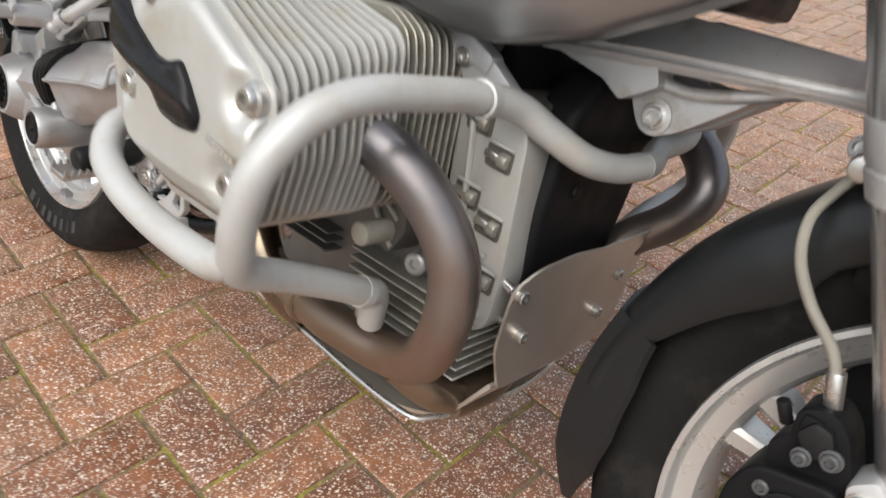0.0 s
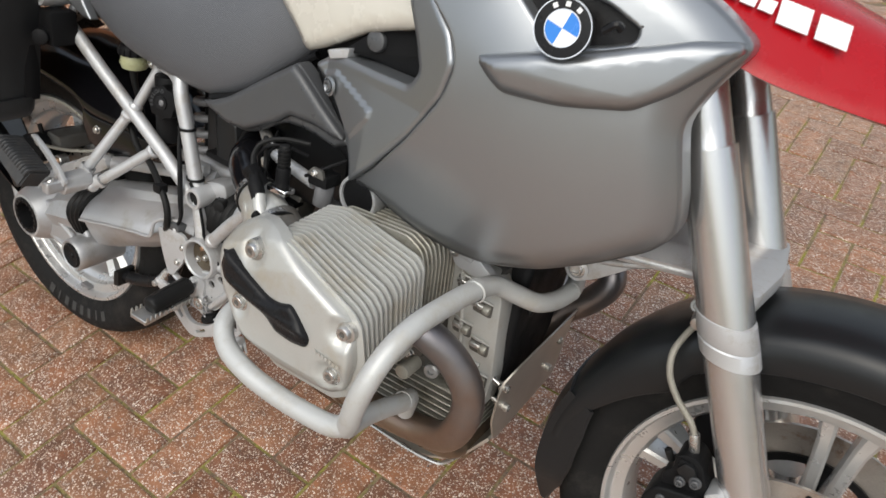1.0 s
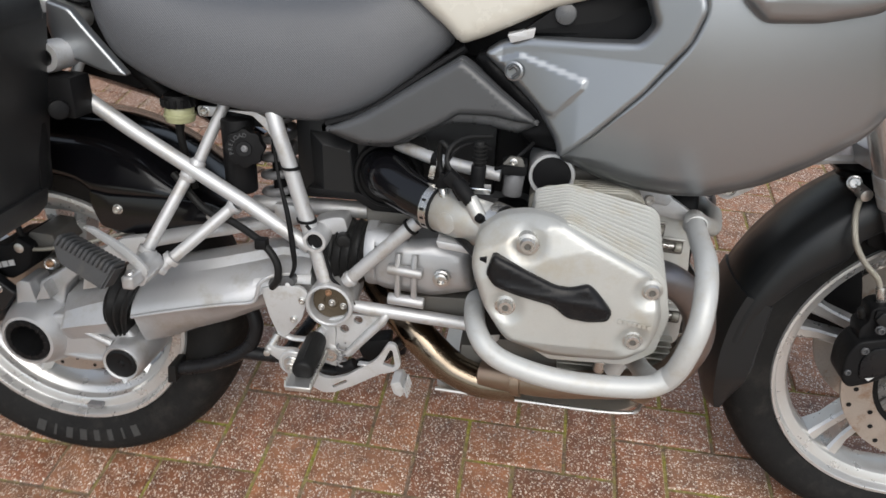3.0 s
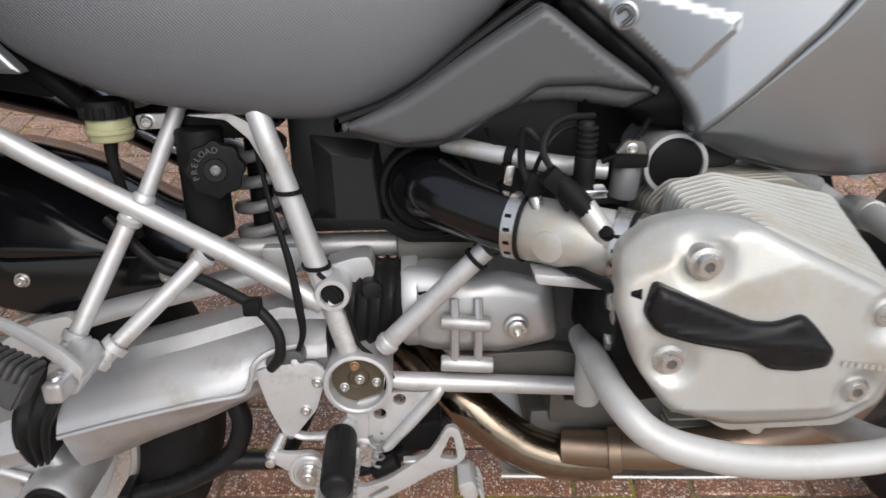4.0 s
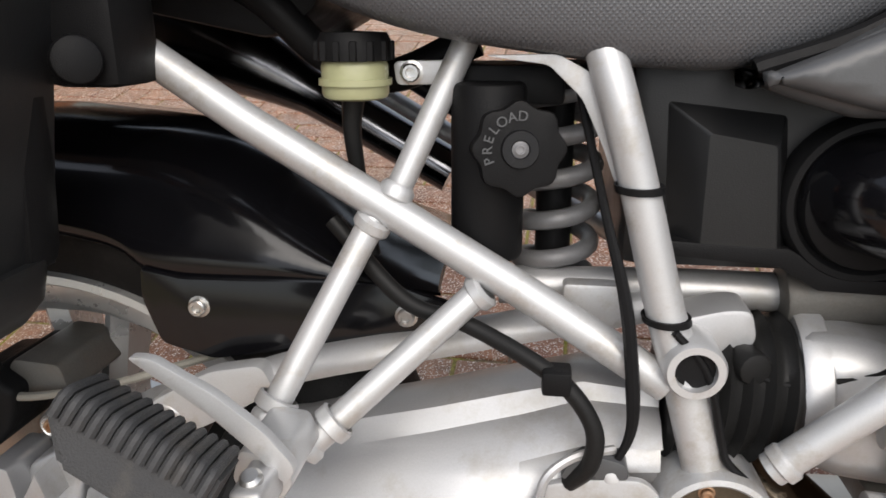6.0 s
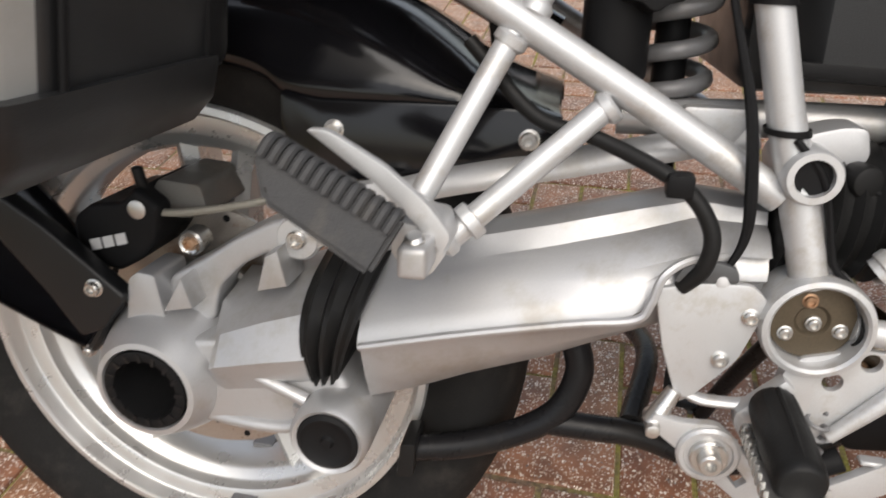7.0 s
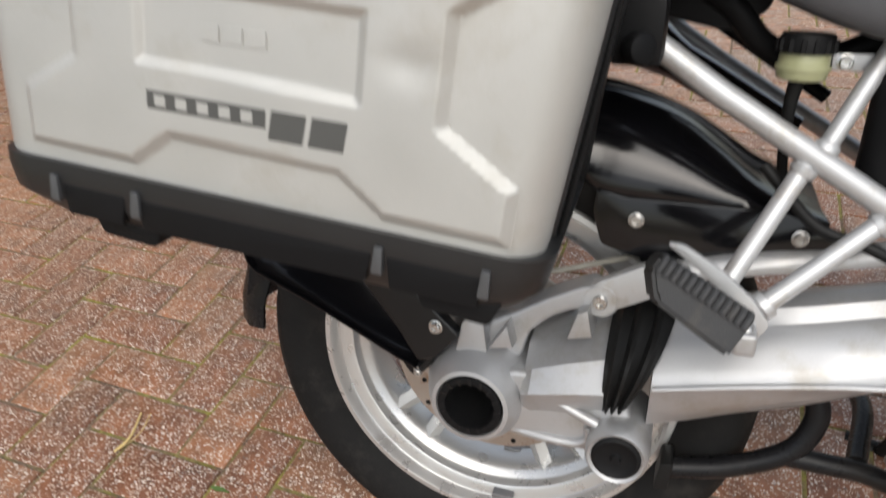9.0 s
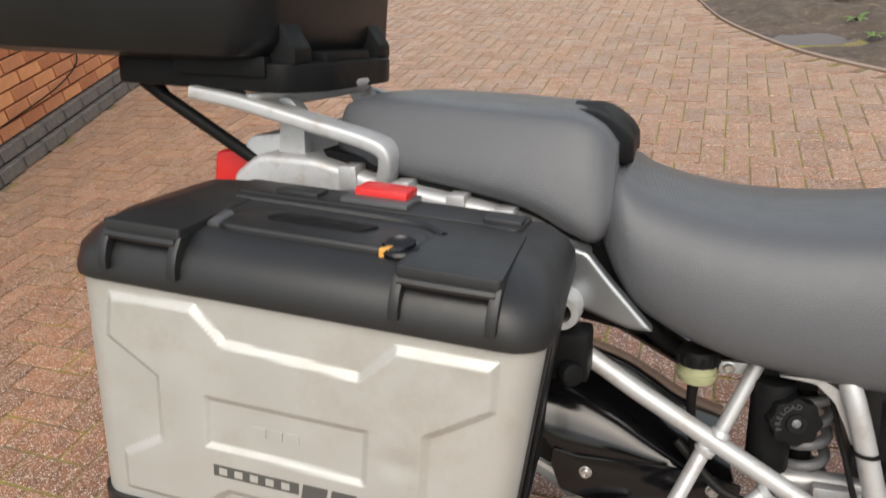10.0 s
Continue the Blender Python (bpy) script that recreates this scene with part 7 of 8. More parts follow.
part("scoop_lining", shell(rounded([(1.05 + (x - 1.05) * 1.15, 0.96 + (z - 0.96) * 1.2) for x, z in SCOOP], 0.006), lambda x, z: tank_face(x, z) + 0.024, 0.004, 0.002, 0.012), SATIN, tank, "black scoop recess")
WING = rounded([(0.998, 0.904), (1.055, 0.921), (1.11, 0.934), (1.145, 0.946), (1.19, 0.961), (1.226, 0.966), (1.234, 0.960), (1.212, 0.935), (1.19, 0.912), (1.157, 0.888), (1.09, 0.876), (1.03, 0.874), (1.012, 0.888)], 0.008)
part("side_wing", shell(WING, lambda x, z: tank_face(x, z) - 0.017 + 0.25 * max(0, 0.90 - z) + 0.07 * max(0, x - 1.12), 0.03, 0.008, 0.008), GREY, tank, sharp=50)
RN = V(1.085, -0.276, 0.951)
nrm = V(0.16, -0.98, 0.13).normalized()
badge = part("roundel", lathe([(-0.014, 0.0268), (0.001, 0.0268), (0.002, 0.0259), (0.0025, 0.0176), (0.002, 0)], RN, nrm, 48), SATIN, tank, "round black badge with blue and white quarters")
part("badge_rim", lathe([(0.0, 0.0262), (0.003, 0.0262), (0.003, 0.0272), (0.0, 0.0275)], RN, nrm, 48, close=True), CHROME, badge)
part("badge_ring", lathe([(0.002, 0.0160), (0.0036, 0.0160), (0.0036, 0.0170), (0.002, 0.0170)], RN, nrm, 48, close=True), CHROME, badge)
for k in range(4):
    part("quarter", lathe([(0.0015, 0.0), (0.0033, 0.0), (0.0033, 0.0160), (0.0015, 0.0160)], RN, nrm, 12, start=72 + 90 * k, sweep=90), BLUE if k % 2 else WHITE, badge)
for a in (-32, 0, 32):
    up_ = (V(0, 0, 1) - nrm * nrm.z).normalized()
    d = Matrix.Rotation(radians(a), 3, nrm) @ up_
    part("badge_mark", bars(RN + nrm * 0.0028 + d * 0.0192 - nrm.cross(d) * 0.0022, nrm.cross(d), d, 1, 0.0044, 0.0044, 0, 0.0004), WHITE, badge)
part("scoop_fin", tube([(1.118, -0.262, 0.955), (1.128, -0.262, 0.963), (1.133, -0.258, 0.96)], 0.004, 8), SATIN, tank)

rear_out = rounded([(0.716, 0.812), (0.74, 0.828), (0.775, 0.836), (0.84, 0.838), (0.903, 0.842), (0.918, 0.862), (0.905, 0.895), (0.885, 0.93), (0.868, 0.985), (0.92, 0.948), (0.958, 0.915), (0.970, 0.885), (0.958, 0.845), (0.915, 0.785), (0.86, 0.725), (0.823, 0.690), (0.815, 0.715), (0.79, 0.75)], 0.008)
TRI = [(0.730, 0.806), (0.762, 0.818), (0.848, 0.794), (0.846, 0.781), (0.812, 0.742), (0.798, 0.744)]


def rear_face(x, z):
    return -0.186 - 0.34 * max(0, x - 0.74) - 0.15 * max(0, 0.82 - z) * min(1, max(0, (x - 0.77) / 0.07)) + 0.5 * max(0, z - 0.88) ** 2


rc = part("rear_side_cover", shell(rear_out, rear_face, 0.03, 0.005, 0.0035, relief=lambda x, z: 0.0035 * min(1.0, to_outline(TRI, x, z) / 0.006) if inside(TRI, x, z) else 0.0), GREY, bike, "satin grey metallic side cover behind the tank", 40)
part("cover_clip", lathe([(0, 0.0125), (0.002, 0.0125), (0.003, 0.010), (0.001, 0.009), (0.001, 0)], (0.757, -0.1985, 0.7945), (-0.3, -0.95, 0), 26), GREY, rc)
part("clip_tab", tube([(0.755, -0.2015, 0.787), (0.762, -0.203, 0.794), (0.757, -0.2025, 0.801), (0.75, -0.2, 0.797)], 0.0022, 8), DARKGREY, rc)

dark = part("frame_cover", shell(rounded([(0.492, 0.696), (0.52, 0.702), (0.58, 0.735), (0.64, 0.775), (0.688, 0.806), (0.702, 0.798), (0.745, 0.765), (0.801, 0.7265), (0.767, 0.711), (0.732, 0.717), (0.703, 0.719), (0.676, 0.717), (0.655, 0.708), (0.614, 0.684), (0.59, 0.676), (0.55, 0.676), (0.52, 0.685)], 0.005), lambda x, z: -0.178 - 0.06 * (x - 0.5), 0.02, 0.006, 0.0035), DARKGREY, bike, "dark grey plastic frame cover below the seat", 35)
part("cover_ridge", shell(rounded([(0.500, 0.696), (0.56, 0.722), (0.64, 0.774), (0.688, 0.804), (0.702, 0.796), (0.745, 0.763), (0.797, 0.727), (0.765, 0.7285), (0.735, 0.734), (0.688, 0.733), (0.662, 0.715), (0.60, 0.684), (0.56, 0.680)], 0.006), lambda x, z: -0.186 - 0.06 * (x - 0.5), 0.010, 0.005, 0.006), DARKGREY, dark, sharp=40)
EDGEC = rounded([(0.702, 0.806), (0.716, 0.786), (0.79, 0.728), (0.765, 0.712), (0.785, 0.690), (0.804, 0.689), (0.837, 0.684), (0.856, 0.682), (0.850, 0.700), (0.834, 0.719), (0.816, 0.738), (0.800, 0.750), (0.757, 0.785), (0.725, 0.815)], 0.006)
part("cover_edge", shell(EDGEC, lambda x, z: -0.171 - 0.30 * (x - 0.70) + 0.5 * max(0, 0.715 - z) + 6 * (max(0, 0.72 - z)) ** 2, 0.05, 0.012, 0.006), BLACK, bike, "matt black inner panel edge", 60)
part("seat_hem", tube([(0.50, -0.166, 0.700), (0.56, -0.163, 0.722), (0.62, -0.155, 0.764), (0.69, -0.148, 0.812)], 0.006, 8), BLACK, bike)
part("headstock_cover", box((0.95, -0.045, 0.705), (1.12, 0.15, 0.80), 0.02), BLACK, bike)

# red beak
beak = part("beak", lofted([[(x, -w_, z0), (x, -w_ * 1.02, z0 + 0.018), (x, -w_ * 0.6, z1), (x, 0, z1 + 0.012), (x, w_ * 0.6, z1), (x, w_ * 1.02, z0 + 0.018), (x, w_, z0), (x, 0, z0 - 0.002)] for x, w_, z0, z1 in ((1.08, 0.15, 0.985, 1.05), (1.16, 0.15, 0.960, 1.035), (1.24, 0.148, 0.932, 1.01), (1.32, 0.125, 0.918, 0.985), (1.42, 0.09, 0.905, 0.955), (1.52, 0.05, 0.895, 0.925), (1.56, 0.02, 0.893, 0.905))], 5, 3), RED, bike, "gloss red front beak", 60)
part("model_marking", bars((1.165, -0.139, 1.000), (0.80, 0.12, -0.14), (0.05, 0.55, 0.80), 4, 0.015, 0.013, 0.003, 0.0008), WHITE, beak, "four small white bars of print")
part("model_marking", bars((1.238, -0.130, 0.982), (0.80, 0.12, -0.14), (-0.12, 0.55, 0.80), 2, 0.031, 0.026, 0.007, 0.0008), WHITE, beak, "two large white bars of print")
# ---- side case ----
CM = BIKE @ pose(-0.0935, -0.3245, 0.7235, 0, 5.8, 3.0)
case = thing("side_case", "silver ribbed side case with black plastic lid and base", "luggage case", CM)


def ring_round(lx0, lx1, y0, y1, r, z, n=6):
    """A rounded rectangle in plan; the outer side (y0) has the larger radius."""
    out = []
    for cx, cy, a0, rr in ((lx1, y0, -90, r), (lx1, y1, 0, r * 0.5), (lx0, y1, 90, r * 0.5), (lx0, y0, 180, r)):
        sx, sy = (-1 if cx == lx1 else 1), (1 if cy == y0 else -1)
        for k in range(n + 1):
            a = radians(a0 + 90 * k / n)
            out.append((cx + sx * rr + rr * math.cos(a), cy + sy * rr + rr * math.sin(a), z))
    return out


# body: tapers to the foot; local x along the case, z up from its middle, outer face at y about -0.12
bm = bmesh.new()
ring_loft(bm, [ring_round(-0.238 + 0.010 * t, 0.213 - 0.016 * t, -0.118, 0.115, 0.03, z) for t, z in ((-0.05, 0.134), (0.33, 0.04), (0.66, -0.04), (1, -0.122))])
body = part("case_body", bm, CASE, case)
XP = [(-0.197, 0.116), (-0.104, 0.118), (-0.073, 0.089), (0.057, 0.082), (0.089, 0.115), (0.181, 0.116), (0.183, 0.067), (0.127, 0.030), (0.127, -0.033), (0.178, -0.065), (0.178, -0.107), (0.089, -0.106), (0.054, -0.081), (-0.070, -0.079), (-0.100, -0.103), (-0.192, -0.102), (-0.193, -0.056), (-0.149, -0.028), (-0.150, 0.034), (-0.203, 0.067)]
IN = [(-0.095, 0.028), (0.070, 0.028), (0.070, -0.031), (-0.095, -0.028)]


def stamped(x, z):
    d = to_outline(XP, x, z)
    h = 0.0055 * min(1, d / 0.008)
    if inside(IN, x, z):
        h -= 0.004 * min(1, to_outline(IN, x, z) / 0.006)
    dent = math.exp(-(((x - 0.10) / 0.018) ** 2 + ((z - 0.0) / 0.012) ** 2))
    return h - 0.002 * dent


fp = part("stamped_panel", shell(rounded(XP, 0.004, 2), lambda x, z: -0.1185, 0.001, 0.0, 0.003, relief=stamped), CASE, body, "raised star-shaped pressing with a sunk badge field", 22)
part("maker_marking", bars((-0.045, -0.1205, -0.006), (1, 0, 0.02), (0, 0, 1), 3, 0.013, 0.010, 0.004, 0.0007), CASE, body, "three embossed bars")
part("model_marking", bars((-0.086, -0.1240, -0.057), (1, 0, 0.01), (0, 0, 1), 1, 0.090, 0.0125, 0.004, 0.0004), GREYPRINT, body, "worn dark band of model print")
part("model_marking", bars((-0.080, -0.1243, -0.0545), (1, 0, 0.01), (0, 0, 1), 5, 0.0085, 0.0075, 0.008, 0.0004), CASE, body, "small pale bars in the dark band")
part("model_marking", bars((0.006, -0.1240, -0.063), (1, 0, 0.01), (0.12, 0, 1), 2, 0.025, 0.020, 0.004, 0.0004), GREYPRINT, body, "two large worn grey bars of print")
# inner half of plain black plastic, flush with the front end
bm = bmesh.new()
ring_loft(bm, [ring_round(-0.241 + 0.010 * t, 0.216 - 0.016 * t, -0.072, 0.119, 0.008, z) for t, z in ((-0.05, 0.133), (0.33, 0.04), (0.66, -0.04), (1, -0.121))])
part("inner_shell", bm, LIDBLACK, body, "black plastic inner half", 40)
# base
bm = bmesh.new()
ring_loft(bm, [ring_round(x0, x1, y0, 0.112, r, z) for x0, x1, y0, r, z in ((-0.232, 0.206, -0.1235, 0.034, -0.112), (-0.232, 0.205, -0.1235, 0.034, -0.122), (-0.228, 0.202, -0.122, 0.034, -0.140), (-0.195, 0.188, -0.110, 0.03, -0.158), (-0.16, 0.155, -0.085, 0.03, -0.166))])
base_ = part("case_base", bm, LIDBLACK, case, "black plastic base tray")
for x in (-0.17, -0.10, 0.09, 0.165):
    part("buckle", prism(rounded([(x - 0.003, -0.122), (x + 0.003, -0.122), (x + 0.004, -0.142), (x - 0.004, -0.142)], 0.001), -0.1265, -0.12, 0.001), DARKGREY, base_)
for x0, x1 in ((-0.10, 0.085), (0.095, 0.165), (-0.165, -0.11)):
    part("base_panel", prism(rounded([(x0, -0.128), (x1, -0.128), (x1 - 0.004, -0.152), (x0 + 0.004, -0.152)], 0.003), -0.1235, -0.10, 0.002), BLACK, base_)
part("base_foot", prism(rounded([(-0.152, -0.145), (-0.088, -0.148), (-0.093, -0.170), (-0.140, -0.168)], 0.004), -0.112, -0.06, 0.003), BLACK, base_)
part("base_foot", prism(rounded([(0.112, -0.145), (0.178, -0.148), (0.170, -0.168), (0.122, -0.166)], 0.004), -0.114, -0.06, 0.003), BLACK, base_)
# lid
bm = bmesh.new()
ring_loft(bm, [ring_round(x0, x1, y0, y1, r, z) for x0, x1, y0, y1, r, z in ((-0.246, 0.219, -0.1245, 0.118, 0.04, 0.127), (-0.247, 0.220, -0.1255, 0.119, 0.042, 0.134), (-0.244, 0.217, -0.123, 0.118, 0.045, 0.153), (-0.236, 0.209, -0.114, 0.114, 0.05, 0.166), (-0.22, 0.194, -0.095, 0.105, 0.05, 0.178), (-0.185, 0.17, -0.06, 0.09, 0.05, 0.184), (-0.10, 0.10, -0.02, 0.06, 0.03, 0.186))])
lid = part("case_lid", bm, LIDBLACK, case, "domed matt black plastic lid")
for x0, x1 in ((-0.195, -0.115), (0.085, 0.175)):
    br = prism(rounded([(x0 + 0.01, 0.06), (x0, -0.121), (x1, -0.121), (x1 - 0.002, 0.02), (x1 - 0.03, 0.04)], 0.004), 0.168, 0.1865, 0.003, axis="z")
    bk_ = part("lid_bracket", br, LIDBLACK, lid)
    for xa in (x0 + 0.004, x1 - 0.004):
        part("bracket_leg", prism([(-0.108, 0.180), (-0.120, 0.1785), (-0.1275, 0.166), (-0.1315, 0.152), (-0.131, 0.141), (-0.1225, 0.140), (-0.115, 0.160)], xa - 0.0048, xa + 0.0048, 0.002, 2, axis="x"), LIDBLACK, bk_)
    part("bracket_bar", tube([(x0 + 0.004, -0.120, 0.173), ((x0 + x1) / 2, -0.1205, 0.173), (x1 - 0.004, -0.120, 0.173)], 0.005, 8), LIDBLACK, bk_)
han = part("carry_handle", prism(rounded([(-0.10, -0.085), (0.075, -0.085), (0.095, -0.05), (0.085, -0.02), (-0.09, -0.02), (-0.105, -0.05)], 0.012), 0.165, 0.1865, 0.004, 3, axis="z"), LIDBLACK, lid, "black folding carry handle")
part("handle_gap", tube([(-0.095, -0.088, 0.177), (-0.02, -0.0885, 0.177), (0.055, -0.0885, 0.177), (0.08, -0.06, 0.183)], 0.0018, 6), GLOSS, han)
part("handle_grip", prism(rounded([(-0.07, -0.05), (0.03, -0.05), (0.04, -0.028), (-0.06, -0.028)], 0.006), 0.184, 0.189, 0.002, axis="z"), BLACK, han)
part("handle_hinge", rod((-0.108, -0.08, 0.180), (-0.108, -0.05, 0.184), 0.007, 12, bevel=0.002), DARKGREY, han)
lk = part("lock", lathe([(0, 0), (0, 0.017), (0.006, 0.017), (0.008, 0.014), (0.006, 0.012), (0.004, 0)], (0.075, -0.075, 0.182), (0.1, -0.35, 1), 24), GLOSS, lid, "round black lock")
part("lock_tab", prism(rounded([(0.060, -0.090), (0.067, -0.088), (0.070, -0.072), (0.062, -0.072)], 0.002), 0.178, 0.187, 0.002, axis="z"), AMBER, lk)
part("rear_rib", tube([(-0.135, 0.012, 0.184), (-0.05, 0.010, 0.185), (0.06, 0.004, 0.185), (0.10, -0.02, 0.183)], 0.006, 8), LIDBLACK, lid)
part("lid_ridge", prism(rounded([(-0.15, 0.03), (0.12, 0.03), (0.165, 0.02), (0.17, 0.085), (-0.16, 0.085)], 0.01), 0.175, 0.189, 0.004, axis="z"), LIDBLACK, lid)
for x0, x1 in ((-0.105, -0.055), (0.125, 0.165)):
    part("top_block", box((x0, 0.035, 0.184), (x1, 0.065, 0.194), 0.003), LIDBLACK, lid)
lt = part("red_latch", box((-0.022, 0.055, 0.186), (0.038, 0.095, 0.202), 0.004), REDPLASTIC, lid, "bright red release latch")
part("latch_base", box((-0.03, 0.035, 0.184), (0.045, 0.09, 0.194), 0.003), DARKGREY, lt)
part("side_strap", tube([(0.214, -0.06, 0.115), (0.210, -0.06, 0.0), (0.203, -0.06, -0.115)], 0.0025, 8), BLACK, body)
part("rear_skin", box((-0.205, 0.085, -0.12), (0.207, 0.118, 0.133), 0.012), BLACK, body, "black inner half of the case")
hl = thing("case_holder", "black plastic case holder clamped to the rear frame", "bracket", BIKE)
part("clamp_body", box((0.100, -0.20, 0.690), (0.148, -0.15, 0.750), 0.008), BLACK, hl)
part("clamp_knob", rod((0.122, -0.2, 0.705), (0.134, -0.215, 0.707), 0.014, 18, bevel=0.004), BLACK, hl)
part("mount_ring", lathe([(-0.1, 0.02), (-0.19, 0.022), (-0.2, 0.02), (-0.2, 0.012), (-0.17, 0.011)], V(0.115, 0, 0.775), segs=26), SILVER, hl)

# ---- top case on the rack ----
TM = BIKE @ pose(-0.493, 0.0, 1.046, 0, 3.5, 0)
tc = thing("top_case", "black plastic top case on the luggage rack", "luggage case", TM)
bm = bmesh.new()
ring_loft(bm, [ring_round(x0, x1, -y, y, r, z) for x0, x1, y, r, z in ((-0.20, 0.21, 0.17, 0.05, 0.022), (-0.235, 0.235, 0.198, 0.06, 0.030), (-0.25, 0.248, 0.208, 0.06, 0.05), (-0.255, 0.252, 0.212, 0.06, 0.16), (-0.25, 0.248, 0.208, 0.07, 0.26), (-0.2, 0.2, 0.17, 0.08, 0.31))])
part("case_shell", bm, SHEEN, tc)
part("shell_seam", tube([(x, y, 0.125) for x, y, z in ring_round(-0.257, 0.254, -0.214, 0.214, 0.06, 0.12, 3)], 0.003, 6, 2), BLACK, tc)
part("mount_plate", prism(rounded([(-0.01, -0.15), (0.26, -0.165), (0.29, -0.10), (0.29, 0.10), (0.26, 0.165), (-0.01, 0.15)], 0.02), -0.014, 0.022, 0.005, axis="z"), BLACK, tc)
part("plate_rib", box((0.10, -0.168, 0.004), (0.235, -0.15, 0.03), 0.004), BLACK, tc)
for y in (-0.13, 0.13):
    part("front_latch", prism(rounded([(0.19, 0.012), (0.268, 0.02), (0.268, 0.04), (0.245, 0.075), (0.23, 0.06), (0.20, 0.035)], 0.005), y - 0.022, y + 0.022, 0.004), BLACK, tc)
part("front_pad", box((0.215, -0.07, 0.01), (0.27, 0.07, 0.035), 0.006), BLACK, tc)
# ---- the drive: block paving in herringbone, joints, edging, bed and house wall ----
WALL_A, WALL_B = V(-2.35, -0.7, 0), V(-5.0, 6.9, 0)
PAV, PX, PY, PTURN = 0.0985, 0.466, -0.305, radians(0.8)
EDGE = spline([(0.0, 8.5, 0), (-0.1, 6.4, 0), (0.14, 5.1, 0), (0.45, 4.35, 0), (0.90, 3.72, 0), (1.7, 3.16, 0), (3.2, 2.8, 0), (6.0, 2.4, 0)], 6)


def left_of_wall(x, y):
    d = WALL_B - WALL_A
    return d.x * (y - WALL_A.y) - d.y * (x - WALL_A.x) > 0


def in_bed(x, y, grow=0.0):
    for a, b in zip(EDGE, EDGE[1:]):
        if min(a.x, b.x) - 1e-6 <= x <= max(a.x, b.x) and x > 0.05:
            t = (x - a.x) / max(b.x - a.x, 1e-6)
            return y > a.y + (b.y - a.y) * t - grow
    return x > 6


ground = new("ground", finish(prism([(-60, -60), (60, -60), (60, 60), (-60, 60)], -0.4, -0.005, 0, axis="z"), JOINT, "ground"))
tagged(ground, "block-paved drive of red-brown concrete bricks with mossy joints", "paving", kind="structure")


def paver_mesh(w, l, seed):
    rnd = random.Random(seed)
    bm = bmesh.new()
    rings = []
    for z, k in ((-0.03, 0.0), (-0.006, 0.0), (-0.0015, 0.0016), (0.0, 0.0048)):
        rings.append([(sx * (w - k) + rnd.uniform(-0.0006, 0.0006), sy * (l - k) + rnd.uniform(-0.0006, 0.0006), z + (rnd.uniform(-0.0008, 0.0008) if z == 0 else 0)) for sx, sy in ((-1, -1), (1, -1), (1, 1), (-1, 1))])
    ring_loft(bm, rings)
    return bm


GAP = 0.006
paver_meshes = [finish(paver_mesh(PAV / 2 - GAP / 2, PAV - GAP / 2, k), PAVER, "brick", 60) for k in range(8)]
spin = Matrix.Rotation(PTURN, 4, "Z")
places = []
for i in range(-60, 60):
    for j in range(-44, 90):
        k = (i + j) % 4
        if k not in (0, 2):
            continue
        c = V(i + 0.5, j + 1.0, 0) if k == 0 else V(i + 1.0, j + 0.5, 0)
        q = spin @ (c * PAV) + V(PX, PY, 0)
        if left_of_wall(q.x - 0.05, q.y) or in_bed(q.x, q.y, 0.18) or q.x > 5.2 or q.y > 8.4:
            continue
        places.append((q, k))
near = [(q, k) for q, k in places if -0.95 < q.x < 1.0 and -0.55 < q.y < 0.85][:300]
near_ids = {(round(q.x, 4), round(q.y, 4)) for q, _ in near}
rnd = random.Random(5)
for q, k in near:
    ob = new("brick", paver_meshes[rnd.randrange(8)])
    ob.parent = ground
    ob.matrix_basis = Matrix.Translation(q + V(0, 0, rnd.uniform(-0.0015, 0.0012))) @ spin @ Matrix.Rotation((0 if k == 0 else math.pi / 2) + rnd.choice((0, math.pi)) + rnd.uniform(-0.006, 0.006), 4, "Z") @ Matrix.Rotation(rnd.uniform(-0.006, 0.006), 4, "X")
verts, faces = [], []
base = [[v.co.copy() for v in me.vertices] for me in paver_meshes]
polys = [[tuple(p.vertices) for p in me.polygons] for me in paver_meshes]
for q, k in places:
    if (round(q.x, 4), round(q.y, 4)) in near_ids:
        continue
    b = rnd.randrange(8)
    m = Matrix.Translation(q + V(0, 0, rnd.uniform(-0.002, 0.001))) @ spin @ Matrix.Rotation((0 if k == 0 else math.pi / 2) + rnd.uniform(-0.006, 0.006), 4, "Z")
    off = len(verts)
    verts += [m @ c for c in base[b]]
    faces += [tuple(off + i for i in f) for f in polys[b]]
me = bpy.data.meshes.new("far_bricks")
me.from_pydata(verts, [], faces)
me.materials.append(PAVER)
rest = new("far_bricks", me)
rest.parent = ground
tagged(rest, "herringbone of red-brown paving bricks", kind="stuff")

# soldier course along the bed, and its low edging
border = bmesh.new()
dist = 0.0
for a, b in zip(EDGE, EDGE[1:]):
    n = max(1, round((b - a).length / 0.103))
    for s in range(n):
        c = a.lerp(b, (s + 0.5) / n)
        way = (b - a).normalized()
        m = Matrix.Translation(c + V(0, 0, 0.002)) @ Matrix.Rotation(math.atan2(way.y, way.x), 4, "Z") @ Matrix.Translation((0, -0.115, 0))
        join(border, moved(paver_mesh(0.049, 0.098, s), m))
tagged(part("brick_edging", border, PAVER, ground, "curved row of paving bricks along the bed", 60), kind="stuff")
kerb = bmesh.new()
ring_loft(kerb, [[(p.x, p.y + o, z) for o, z in ((-0.012, -0.1), (-0.012, 0.010), (0.03, 0.012), (0.03, -0.1))] for p in EDGE])
tagged(new("bed_kerb", finish(kerb, KERB, "bed_kerb")), "thin weathered concrete edging strip round the garden bed", "kerb", kind="structure")
bed = bmesh.new()
